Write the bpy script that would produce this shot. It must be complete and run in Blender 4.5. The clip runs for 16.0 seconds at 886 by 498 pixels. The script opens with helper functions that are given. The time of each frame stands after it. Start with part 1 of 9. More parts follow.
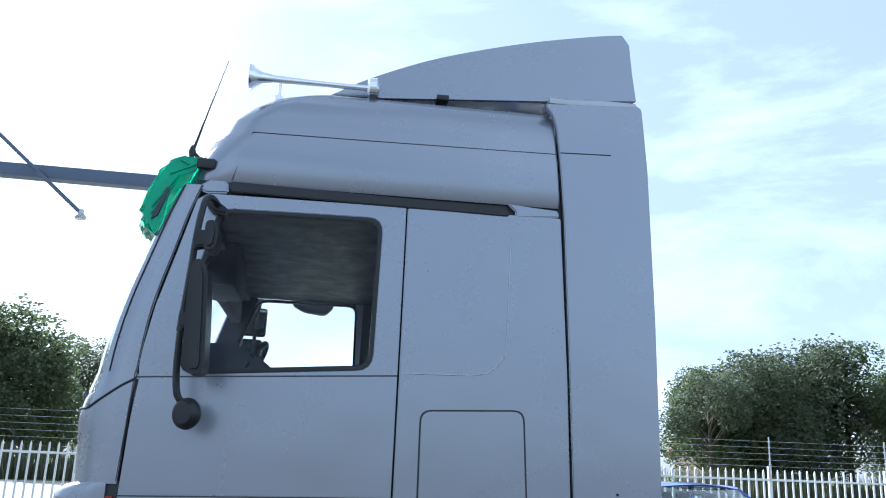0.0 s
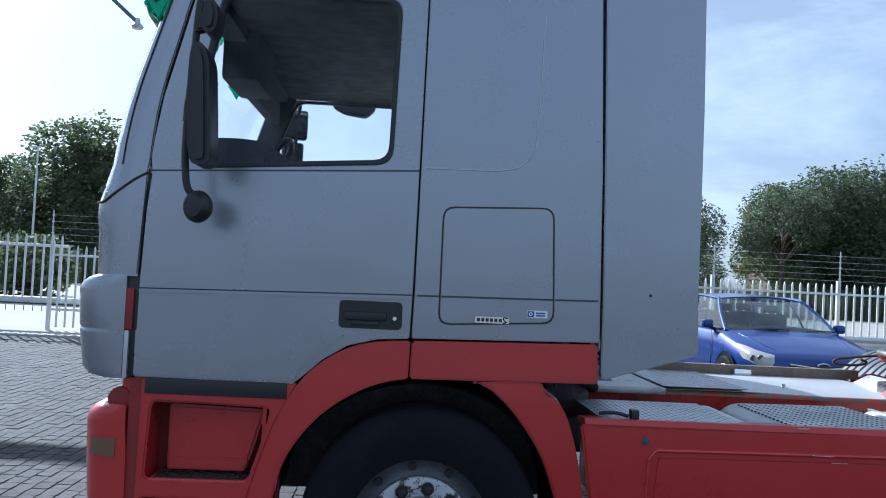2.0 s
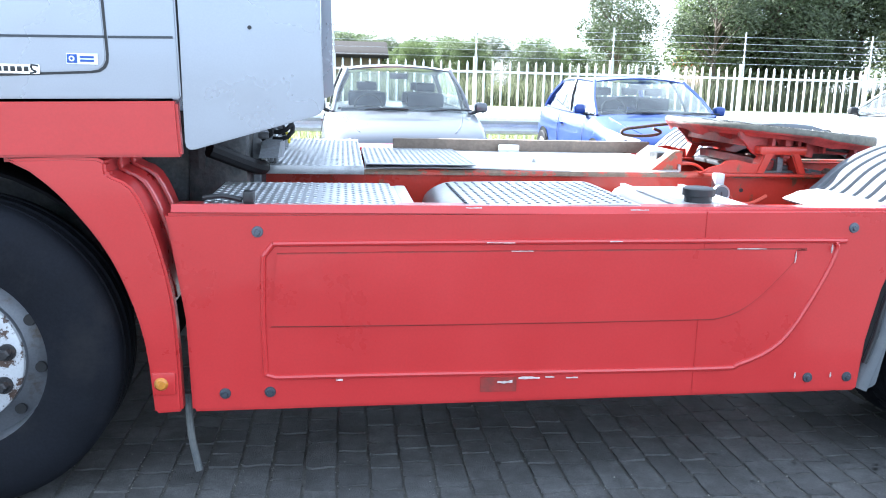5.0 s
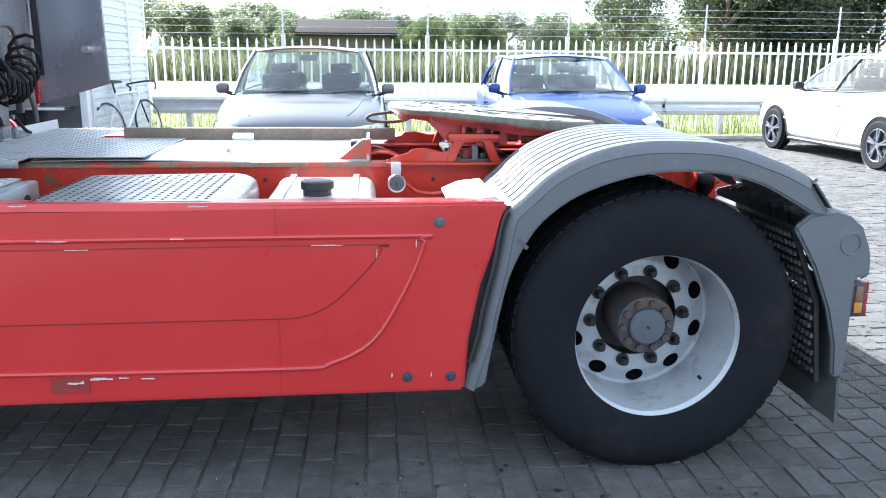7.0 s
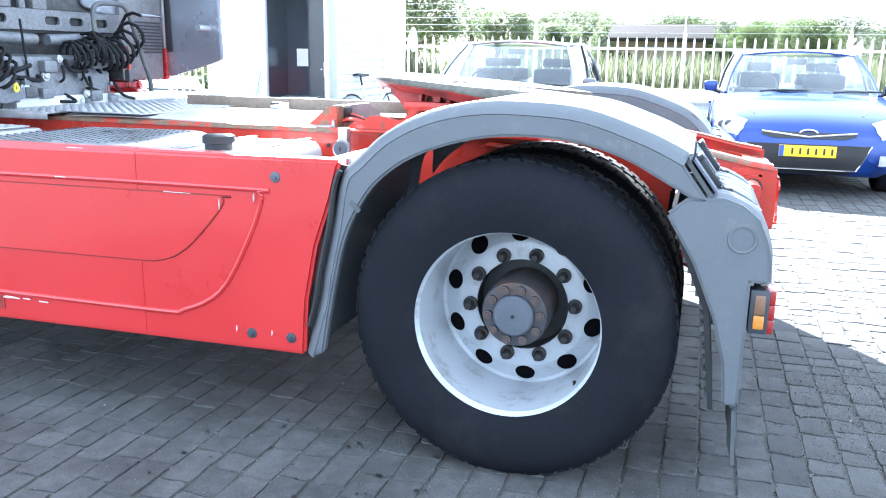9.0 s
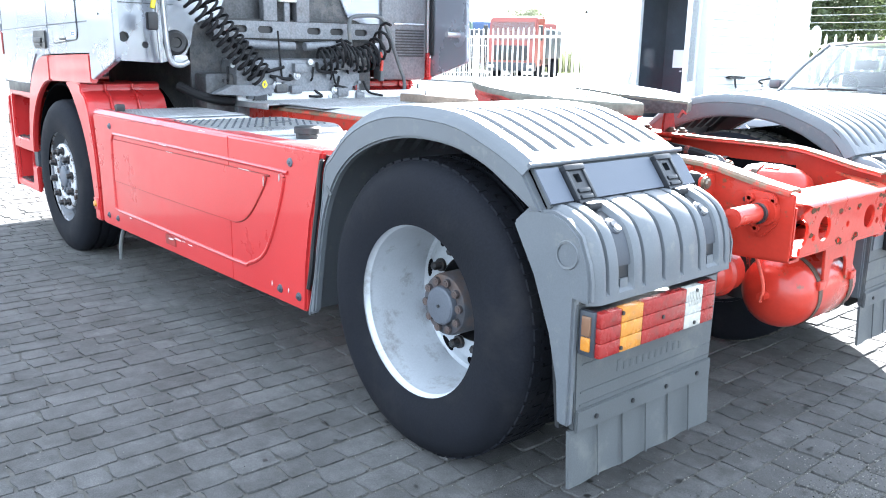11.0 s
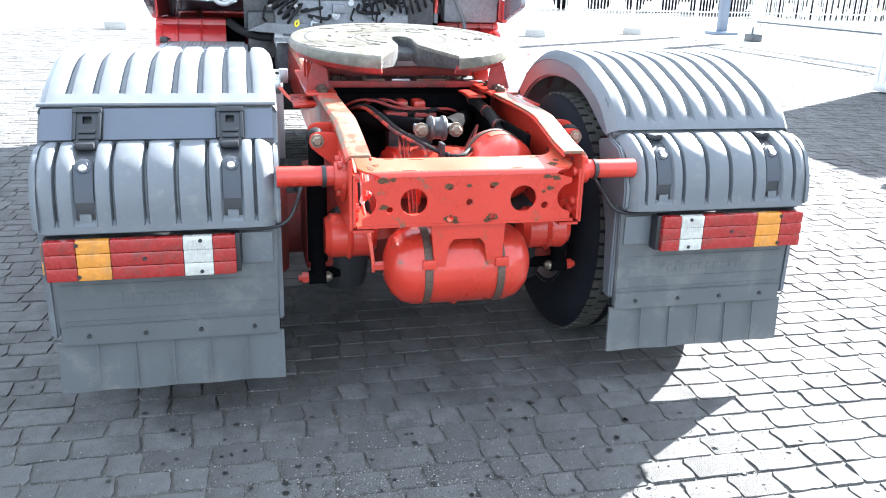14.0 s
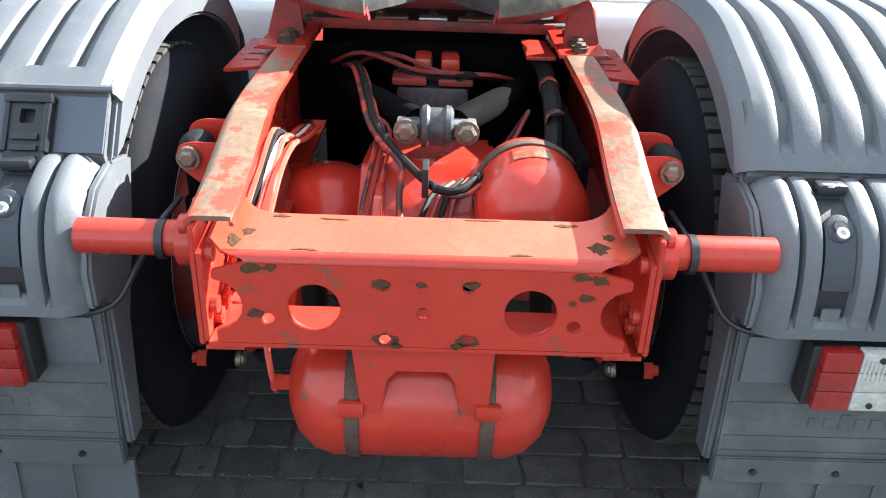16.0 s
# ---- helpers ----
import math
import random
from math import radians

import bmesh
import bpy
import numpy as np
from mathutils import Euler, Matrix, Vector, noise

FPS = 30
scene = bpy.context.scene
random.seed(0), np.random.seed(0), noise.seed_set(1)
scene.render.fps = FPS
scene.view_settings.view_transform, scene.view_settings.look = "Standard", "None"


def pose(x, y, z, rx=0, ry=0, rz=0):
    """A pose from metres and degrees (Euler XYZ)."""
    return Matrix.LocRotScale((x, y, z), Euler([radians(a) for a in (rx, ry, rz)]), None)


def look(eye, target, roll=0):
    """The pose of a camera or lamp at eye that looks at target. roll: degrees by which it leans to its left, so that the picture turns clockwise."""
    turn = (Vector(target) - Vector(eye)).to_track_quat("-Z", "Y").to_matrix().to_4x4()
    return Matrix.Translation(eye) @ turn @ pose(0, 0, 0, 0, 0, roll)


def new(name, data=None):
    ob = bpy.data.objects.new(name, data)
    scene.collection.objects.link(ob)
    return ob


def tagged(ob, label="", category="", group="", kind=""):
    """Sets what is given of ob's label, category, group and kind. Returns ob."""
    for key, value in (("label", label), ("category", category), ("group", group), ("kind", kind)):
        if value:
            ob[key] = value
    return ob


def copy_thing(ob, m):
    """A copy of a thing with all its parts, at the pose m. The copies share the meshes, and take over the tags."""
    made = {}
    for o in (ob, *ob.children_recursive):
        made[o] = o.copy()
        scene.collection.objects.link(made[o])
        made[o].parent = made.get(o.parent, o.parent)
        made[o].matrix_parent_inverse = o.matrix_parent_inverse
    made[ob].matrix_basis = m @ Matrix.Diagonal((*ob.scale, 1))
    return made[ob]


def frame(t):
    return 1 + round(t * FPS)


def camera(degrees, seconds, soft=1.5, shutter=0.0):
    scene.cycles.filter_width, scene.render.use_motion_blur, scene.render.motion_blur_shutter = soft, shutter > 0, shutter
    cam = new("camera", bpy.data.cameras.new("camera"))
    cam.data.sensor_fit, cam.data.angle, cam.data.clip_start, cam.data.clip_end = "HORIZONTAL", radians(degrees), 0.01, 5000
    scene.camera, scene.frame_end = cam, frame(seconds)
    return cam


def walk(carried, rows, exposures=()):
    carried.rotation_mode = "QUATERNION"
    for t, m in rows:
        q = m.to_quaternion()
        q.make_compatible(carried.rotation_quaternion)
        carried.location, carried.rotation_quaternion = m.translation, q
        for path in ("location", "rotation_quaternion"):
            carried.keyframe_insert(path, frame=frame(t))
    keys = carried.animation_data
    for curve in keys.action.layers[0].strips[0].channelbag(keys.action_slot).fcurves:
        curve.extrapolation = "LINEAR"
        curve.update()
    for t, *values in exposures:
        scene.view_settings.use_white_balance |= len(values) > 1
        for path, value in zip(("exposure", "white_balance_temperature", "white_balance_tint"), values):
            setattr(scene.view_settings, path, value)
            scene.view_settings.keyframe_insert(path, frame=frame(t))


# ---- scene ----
cam = camera(57.0, 16.0, soft=1.05)
EXPOSURES = [(0, 1.76, 5300, 10), (1.0, 1.11, 5150, 10), (1.5, 1.16, 5150, 10), (2.1, 1.16, 5150, 10), (2.5, 2.12, 5500, 10), (3.0, 3.18, 5800, 10), (3.5, 3.51, 5650, 10), (4.2, 3.66, 5500, 10),
             (6.3, 2.70, 5800, 10), (7.0, 2.98, 5800, 10), (7.5, 3.51, 5600, 10), (8.4, 3.86, 5550, 10), (9.0, 3.91, 5550, 10), (9.7, 4.01, 5700, 10), (11.8, 3.71, 6100, 10), (12.5, 3.16, 6200, 10), (13.0, 3.18, 6200, 10),
             (13.5, 3.41, 6100, 10), (14.0, 3.66, 6000, 10), (14.5, 3.48, 6000, 10), (15.0, 3.12, 6100, 10), (15.5, 2.88, 6200, 10), (16.0, 2.84, 6200, 10)]
PATH = [
    (0, (-0.362, -3.565, 1.573), (-0.112, -1.648, 2.084), 2.2),
    (0.5, (-0.221, -3.564, 1.587), (-0.034, -1.626, 2.044), 2.4),
    (1, (-0.165, -3.509, 1.574), (-0.028, -1.549, 1.949), 2.8),
    (1.5, (-0.154, -3.435, 1.541), (-0.037, -1.454, 1.786), 2.9),
    (2, (-0.132, -3.341, 1.52), (-0.031, -1.345, 1.582), 2.9),
    (2.5, (-0.108, -3.194, 1.477), (-0.02, -1.202, 1.313), 2.7),
    (3, (0.004, -3.067, 1.398), (0.078, -1.087, 1.125), 2.4),
    (3.5, (0.293, -2.915, 1.351), (0.353, -0.945, 1.015), 2.0),
    (4, (0.583, -2.726, 1.313), (0.791, -0.774, 0.929), 1.7),
    (4.2, (0.695, -2.636, 1.312), (0.941, -0.688, 0.932), 1.8),
    (6.3, (2.079, -2.438, 1.397), (2.294, -0.502, 0.941), 0.6),
    (6.5, (2.236, -2.461, 1.377), (2.444, -0.525, 0.922), 0.6),
    (7, (2.648, -2.533, 1.405), (2.816, -0.593, 0.946), 0.5),
    (7.5, (3.018, -2.422, 1.331), (3.107, -0.48, 0.863), 0.6),
    (8, (3.364, -2.34, 1.293), (3.276, -0.396, 0.833), 0.8),
    (8.4, (3.681, -2.345, 1.273), (3.411, -0.416, 0.822), 0.9),
    (8.5, (3.758, -2.328, 1.281), (3.432, -0.408, 0.827), 0.8),
    (9, (4.105, -2.254, 1.257), (3.528, -0.393, 0.806), 1.0),
    (9.5, (4.435, -2.158, 1.291), (3.603, -0.395, 0.844), 1.2),
    (9.7, (4.58, -2.115, 1.285), (3.662, -0.396, 0.835), 1.3),
    (11.8, (6.072, -1.034, 1.325), (4.414, -0.021, 0.847), 1.3),
    (12, (6.173, -0.877, 1.305), (4.489, 0.09, 0.826), 1.5),
    (12.5, (6.416, -0.505, 1.323), (4.644, 0.289, 0.842), 1.3),
    (13, (6.698, -0.1, 1.339), (4.897, 0.601, 0.824), 1.4),
    (13.5, (6.791, 0.259, 1.347), (4.959, 0.841, 0.797), 1.4),
    (14, (6.745, 0.63, 1.418), (4.899, 1.069, 0.785), 1.6),
    (14.5, (6.6, 0.903, 1.449), (4.743, 1.265, 0.802), 1.8),
    (15, (6.295, 1.103, 1.454), (4.426, 1.32, 0.775), 1.8),
    (15.5, (5.868, 1.173, 1.452), (4.04, 1.247, 0.644), 1.9),
    (16, (5.518, 1.285, 1.449), (3.736, 1.304, 0.541), 2.0),
]
walk(cam, [(t, look(eye, target, roll)) for t, eye, target, roll in PATH], EXPOSURES)

# ---------------------------------------------------------------- light
SUN_AZ = Vector((-0.54, 0.84, 0)).normalized()
SUN_EL = radians(31)
world = bpy.data.worlds.new("sky")
scene.world = world
world.use_nodes = True
wn, wl = world.node_tree.nodes, world.node_tree.links
wn.clear()
w_out = wn.new("ShaderNodeOutputWorld")
w_bg = wn.new("ShaderNodeBackground")
w_sky = wn.new("ShaderNodeTexSky")
w_sky.sky_type, w_sky.sun_disc = "NISHITA", False
w_sky.sun_elevation = SUN_EL
w_sky.sun_rotation = math.atan2(SUN_AZ.x, SUN_AZ.y)
w_sky.air_density, w_sky.dust_density, w_sky.ozone_density = 1.0, 1.6, 1.5
w_co = wn.new("ShaderNodeTexCoord")
w_map = wn.new("ShaderNodeMapping")
w_map.inputs["Scale"].default_value = (1.0, 1.3, 2.6)
w_map.inputs["Rotation"].default_value = (0.25, 0.1, 0.5)
w_noise = wn.new("ShaderNodeTexNoise")
w_noise.inputs["Scale"].default_value, w_noise.inputs["Detail"].default_value = 1.7, 9.0
w_noise.inputs["Roughness"].default_value, w_noise.inputs["Distortion"].default_value = 0.62, 0.35
w_ramp = wn.new("ShaderNodeValToRGB")
w_ramp.color_ramp.elements[0].position, w_ramp.color_ramp.elements[1].position = 0.47, 0.80
w_ramp.color_ramp.elements[0].color = (0.32, 0.32, 0.32, 1)
w_ramp.color_ramp.elements[1].color = (0.95, 0.95, 0.95, 1)
w_mix = wn.new("ShaderNodeMix")
w_mix.data_type = "RGBA"
w_mix.inputs["B"].default_value = (17.8, 19.5, 20.6, 1)
wl.new(w_co.outputs["Generated"], w_map.inputs["Vector"])
wl.new(w_map.outputs["Vector"], w_noise.inputs["Vector"])
wl.new(w_noise.outputs["Fac"], w_ramp.inputs["Fac"])
wl.new(w_ramp.outputs["Color"], w_mix.inputs["Factor"])
wl.new(w_sky.outputs["Color"], w_mix.inputs["A"])
wl.new(w_mix.outputs["Result"], w_bg.inputs["Color"])
wl.new(w_bg.outputs["Background"], w_out.inputs["Surface"])
w_bg.inputs["Strength"].default_value = 0.030

sun = new("sun", bpy.data.lights.new("sun", "SUN"))
sun.data.energy, sun.data.angle, sun.data.color = 4.3, radians(0.55), (1.0, 0.95, 0.87)
sun.matrix_world = look(SUN_AZ * 40 * math.cos(SUN_EL) + Vector((0, 0, 40 * math.sin(SUN_EL))), (0, 0, 0))

# ---------------------------------------------------------------- materials


def mat(name, color, rough=0.5, metal=0.0, var=0.0, scale=6.0, bump=0.0, bscale=60.0, coat=0.0, dirt=None, dirt_amt=0.0,
        dirt_scale=3.0, trans=0.0, ior=1.45, alpha=1.0, rvar=0.12, rand=0.0, island=False, spec=0.5, wave=0.0, crisp=0.0):
    """A painted, cast or worn surface: grain and larger stains vary the colour, fine relief the normal."""
    m = bpy.data.materials.new(name)
    m.use_nodes = True
    n, l = m.node_tree.nodes, m.node_tree.links
    b = n["Principled BSDF"]
    b.inputs["Roughness"].default_value, b.inputs["Metallic"].default_value = rough, metal
    b.inputs["IOR"].default_value, b.inputs["Transmission Weight"].default_value = ior, trans
    b.inputs["Coat Weight"].default_value, b.inputs["Coat Roughness"].default_value = coat, 0.06
    b.inputs["Alpha"].default_value = alpha
    b.inputs["Specular IOR Level"].default_value = spec
    b.inputs["Base Color"].default_value = (*color, 1)
    if not (var or bump or dirt_amt or rand):
        return m
    co = n.new("ShaderNodeTexCoord")
    big = n.new("ShaderNodeTexNoise")
    big.inputs["Scale"].default_value, big.inputs["Detail"].default_value = scale, 6
    big.inputs["Roughness"].default_value = 0.65
    l.new(co.outputs["Object"], big.inputs["Vector"])
    fine = n.new("ShaderNodeTexNoise")
    fine.inputs["Scale"].default_value, fine.inputs["Detail"].default_value = bscale, 4
    l.new(co.outputs["Object"], fine.inputs["Vector"])
    rng = n.new("ShaderNodeMapRange")
    rng.inputs["From Min"].default_value, rng.inputs["From Max"].default_value = 0.3, 0.7
    rng.inputs["To Min"].default_value, rng.inputs["To Max"].default_value = 1 - var, 1 + var
    l.new(big.outputs["Fac"], rng.inputs["Value"])
    rngf = n.new("ShaderNodeMapRange")
    rngf.inputs["From Min"].default_value, rngf.inputs["From Max"].default_value = 0.3, 0.7
    rngf.inputs["To Min"].default_value, rngf.inputs["To Max"].default_value = 1 - var * 0.7, 1 + var * 0.7
    l.new(fine.outputs["Fac"], rngf.inputs["Value"])
    mul = n.new("ShaderNodeMath")
    mul.operation = "MULTIPLY"
    l.new(rng.outputs["Result"], mul.inputs[0])
    l.new(rngf.outputs["Result"], mul.inputs[1])
    value = mul.outputs[0]
    if rand:
        src = n.new("ShaderNodeNewGeometry").outputs["Random Per Island"] if island else n.new("ShaderNodeObjectInfo").outputs["Random"]
        rr = n.new("ShaderNodeMapRange")
        rr.inputs["To Min"].default_value, rr.inputs["To Max"].default_value = 1 - rand, 1 + rand
        l.new(src, rr.inputs["Value"])
        mm = n.new("ShaderNodeMath")
        mm.operation = "MULTIPLY"
        l.new(value, mm.inputs[0])
        l.new(rr.outputs["Result"], mm.inputs[1])
        value = mm.outputs[0]
    tint = n.new("ShaderNodeVectorMath")
    tint.operation = "SCALE"
    tint.inputs[0].default_value = color
    l.new(value, tint.inputs["Scale"])
    col = tint.outputs["Vector"]
    if dirt_amt:
        dn = n.new("ShaderNodeTexNoise")
        dn.inputs["Scale"].default_value, dn.inputs["Detail"].default_value, dn.inputs["Roughness"].default_value = dirt_scale, 10, 0.7
        l.new(co.outputs["Object"], dn.inputs["Vector"])
        dr = n.new("ShaderNodeMapRange")
        lo = 0.62 - 0.3 * dirt_amt
        dr.inputs["From Min"].default_value, dr.inputs["From Max"].default_value = lo, lo + crisp if crisp else 0.72
        l.new(dn.outputs["Fac"], dr.inputs["Value"])
        mx = n.new("ShaderNodeMix")
        mx.data_type = "RGBA"
        l.new(dr.outputs["Result"], mx.inputs["Factor"])
        l.new(col, mx.inputs["A"])
        mx.inputs["B"].default_value = (*dirt, 1)
        col = mx.outputs["Result"]
    l.new(col, b.inputs["Base Color"])
    ro = n.new("ShaderNodeMapRange")
    ro.inputs["From Min"].default_value, ro.inputs["From Max"].default_value = 0.3, 0.7
    ro.inputs["To Min"].default_value, ro.inputs["To Max"].default_value = max(0.02, rough - rvar), min(1, rough + rvar)
    l.new(big.outputs["Fac"], ro.inputs["Value"])
    l.new(ro.outputs["Result"], b.inputs["Roughness"])
    if bump:
        bp = n.new("ShaderNodeBump")
        bp.inputs["Strength"].default_value, bp.inputs["Distance"].default_value = bump, 0.004
        l.new(fine.outputs["Fac"], bp.inputs["Height"])
        l.new(bp.outputs["Normal"], b.inputs["Normal"])
        if wave:
            # slow dents and ripples of thin sheet
            wv = n.new("ShaderNodeTexNoise")
            wv.inputs["Scale"].default_value, wv.inputs["Detail"].default_value = 2.6, 1.5
            l.new(co.outputs["Object"], wv.inputs["Vector"])
            wb = n.new("ShaderNodeBump")
            wb.inputs["Strength"].default_value, wb.inputs["Distance"].default_value = 1.0, wave
            l.new(wv.outputs["Fac"], wb.inputs["Height"])
            l.new(wb.outputs["Normal"], bp.inputs["Normal"])
    return m


SILVER = mat("silver_paint", (0.283, 0.304, 0.348), 0.27, 0.65, 0.035, 0.9, 0.006, 220, coat=0.45, rvar=0.07, wave=0.006)
SILVER_TRIM = mat("silver_trim", (0.46, 0.48, 0.51), 0.42, 0.4, 0.04, 3, 0.05, 200, coat=0.2)
RED = mat("red_truck_paint", (0.44, 0.026, 0.026), 0.32, 0.0, 0.06, 2.2, 0.03, 130, coat=0.4, rvar=0.08, wave=0.006)
RED_FRAME = mat("red_chassis_paint", (0.40, 0.030, 0.017), 0.33, 0.0, 0.08, 4, 0.12, 70, coat=0.3, dirt=(0.16, 0.06, 0.035), dirt_amt=0.06, dirt_scale=13, spec=0.4, crisp=0.05)
RED_WORN = mat("worn_red_paint", (0.165, 0.108, 0.070), 0.42, 0.1, 0.25, 9, 0.3, 70, dirt=(0.40, 0.050, 0.028), dirt_amt=0.40, dirt_scale=8, crisp=0.04)
COUPLING = mat("oily_red_casting", (0.33, 0.040, 0.036), 0.5, 0.0, 0.2, 6, 0.3, 70, dirt=(0.045, 0.030, 0.030), dirt_amt=0.5, dirt_scale=5)
PRIMER = mat("bare_primer", (0.50, 0.43, 0.41), 0.7, 0.0, 0.3, 40, 0.2, 90)
# darker red; for recesses and inner parts their shade is in this colour
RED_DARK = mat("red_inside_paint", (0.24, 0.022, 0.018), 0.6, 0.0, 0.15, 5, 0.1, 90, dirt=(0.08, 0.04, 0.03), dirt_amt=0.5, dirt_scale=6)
GREYP = mat("grey_plastic", (0.096, 0.106, 0.118), 0.46, 0.0, 0.08, 4, 0.10, 260, dirt=(0.14, 0.145, 0.142), dirt_amt=0.22, dirt_scale=17)
GREYD = mat("dusty_grey_plastic", (0.074, 0.081, 0.086), 0.58, 0.0, 0.12, 5, 0.12, 240, dirt=(0.14, 0.14, 0.13), dirt_amt=0.35, dirt_scale=5)
STRAP = mat("blue_grey_plastic", (0.032, 0.038, 0.050), 0.45, 0.0, 0.08, 6, 0.1, 200)
CLASP = mat("black_clasp_plastic", (0.016, 0.018, 0.022), 0.40, 0.0, 0.10, 6, 0.1, 200)
# darker than the guard: the rear-facing band's shade is in the colour
BAND = mat("slate_grey_plastic", (0.070, 0.082, 0.106), 0.45, 0.0, 0.08, 4, 0.10, 260)
LATCH = mat("dark_grey_plastic", (0.038, 0.045, 0.056), 0.42, 0.0, 0.08, 6, 0.1, 200)
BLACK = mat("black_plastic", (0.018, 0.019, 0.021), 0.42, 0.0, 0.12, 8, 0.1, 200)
RUBBER = mat("tyre_rubber", (0.009, 0.010, 0.0135), 0.8, 0.0, 0.22, 6, 0.18, 130, dirt=(0.017, 0.017, 0.019), dirt_amt=0.3, dirt_scale=4, spec=0.13)
TREAD = mat("dusty_tread_rubber", (0.056, 0.055, 0.050), 0.9, 0.0, 0.25, 10, 0.3, 120, dirt=(0.085, 0.082, 0.072), dirt_amt=0.5, dirt_scale=9, spec=0.2)
# lighter red: dust and the sunlit sheen of the top plate are in it
RED_TOP = mat("sun_bleached_red_paint", (0.47, 0.070, 0.036), 0.40, 0.0, 0.10, 5, 0.15, 80, coat=0.15, dirt=(0.20, 0.08, 0.05), dirt_amt=0.10, dirt_scale=12, spec=0.5, crisp=0.06)
# near-black: deep shade of hollows and the underside is painted into the metal
SHADE_BLACK = mat("sooty_black_metal", (0.003, 0.003, 0.0036), 0.95, 0.0, 0.35, 8, 0.4, 60, spec=0.04)
STEEL_BOLT = mat("tarnished_bolt_steel", (0.19, 0.16, 0.125), 0.45, 0.6, 0.3, 30, 0.2, 160, dirt=(0.13, 0.08, 0.05), dirt_amt=0.4, dirt_scale=35)
OVERSPRAY = mat("oversprayed_harness", (0.05, 0.018, 0.016), 0.6, 0.0, 0.3, 12, 0.4, 90, dirt=(0.36, 0.04, 0.02), dirt_amt=0.45, dirt_scale=14, crisp=0.06)
RIM_F = mat("worn_steel_rim", (0.15, 0.158, 0.175), 0.42, 0.4, 0.12, 8, 0.15, 150, dirt=(0.10, 0.08, 0.06), dirt_amt=0.25, dirt_scale=14)
RIM_W = mat("white_ring_paint", (0.43, 0.44, 0.46), 0.45, 0.1, 0.08, 9, 0.15, 150, dirt=(0.07, 0.045, 0.035), dirt_amt=0.30, dirt_scale=20, crisp=0.03)
RIM_R = mat("silver_rim_paint", (0.42, 0.445, 0.475), 0.38, 0.25, 0.06, 7, 0.08, 150, dirt=(0.22, 0.21, 0.20), dirt_amt=0.22, dirt_scale=9)
RUST = mat("rusty_steel", (0.085, 0.055, 0.042), 0.7, 0.35, 0.35, 25, 0.35, 160)
HUBG = mat("grey_hub_paint", (0.085, 0.095, 0.115), 0.5, 0.1, 0.12, 10, 0.12, 150)
ALU = mat("aluminium", (0.44, 0.45, 0.465), 0.40, 0.8, 0.10, 9, 0.12, 120, dirt=(0.22, 0.22, 0.215), dirt_amt=0.3, dirt_scale=8)
WHITE_ALU = mat("smooth_aluminium_sheet", (0.52, 0.525, 0.525), 0.42, 0.45, 0.04, 3, 0.06, 90, dirt=(0.5, 0.49, 0.46), dirt_amt=0.15)
STEEL_GREASE = mat("greasy_steel", (0.115, 0.112, 0.092), 0.46, 0.2, 0.3, 9, 0.5, 45, dirt=(0.075, 0.07, 0.065), dirt_amt=0.42, dirt_scale=11)
CHROME = mat("chrome", (0.80, 0.81, 0.82), 0.12, 1.0, 0.03, 10)
ENGINE = mat("oily_engine_metal", (0.055, 0.058, 0.062), 0.5, 0.3, 0.4, 9, 0.4, 70, dirt=(0.13, 0.12, 0.11), dirt_amt=0.4, dirt_scale=8)
ENGINE_G = mat("grey_cast_metal", (0.16, 0.17, 0.185), 0.5, 0.4, 0.3, 8, 0.3, 70, dirt=(0.08, 0.075, 0.07), dirt_amt=0.5, dirt_scale=8)
DARKWOOD = mat("brown_plank", (0.20, 0.155, 0.12), 0.7, 0.0, 0.2, 9, 0.3, 60)
GLASS_T = mat("tinted_glass", (0.93, 0.97, 0.98), 0.02, 0.0, trans=1.0, ior=1.17)
GLASS_C = mat("car_glass", (0.80, 0.86, 0.85), 0.02, 0.0, trans=1.0, ior=1.45)
NUT = mat("dark_nut_steel", (0.032, 0.032, 0.034), 0.5, 0.4, 0.3, 25, 0.2, 160, dirt=(0.10, 0.06, 0.045), dirt_amt=0.3, dirt_scale=30)
HUBR = mat("rust_marked_hub_paint", (0.050, 0.052, 0.060), 0.55, 0.1, 0.15, 10, 0.15, 150, dirt=(0.10, 0.058, 0.040), dirt_amt=0.6, dirt_scale=12)
AMBER = mat("amber_lens", (0.48, 0.19, 0.025), 0.25, 0.0, 0.10, 40, 0.3, 120, coat=0.3, dirt=(0.30, 0.16, 0.06), dirt_amt=0.35, dirt_scale=14)
REDLENS = mat("red_lens", (0.24, 0.013, 0.012), 0.26, 0.0, 0.10, 40, 0.3, 120, coat=0.3, dirt=(0.11, 0.035, 0.03), dirt_amt=0.38, dirt_scale=12)
WHITELENS = mat("clear_lens", (0.40, 0.40, 0.37), 0.25, 0.0, 0.10, 60, 0.4, 150, coat=0.3, dirt=(0.32, 0.31, 0.27), dirt_amt=0.4, dirt_scale=14)
GREENV = mat("green_visor_plastic", (0.03, 0.55, 0.30), 0.22, 0.0, 0.10, 8, trans=0.45, ior=1.4, rvar=0.05)
WIRE_BLK = mat("black_rubber_hose", (0.010, 0.010, 0.011), 0.65, 0.0, 0.15, 12, 0.3, 100, spec=0.2)
WIRE_RED = mat("red_painted_cable", (0.55, 0.08, 0.05), 0.5, 0.0, 0.2, 14, 0.2, 100)
YELLOW = mat("yellow_plastic", (0.75, 0.62, 0.03), 0.4)
BLUE_ST = mat("blue_ink", (0.03, 0.09, 0.35), 0.4)
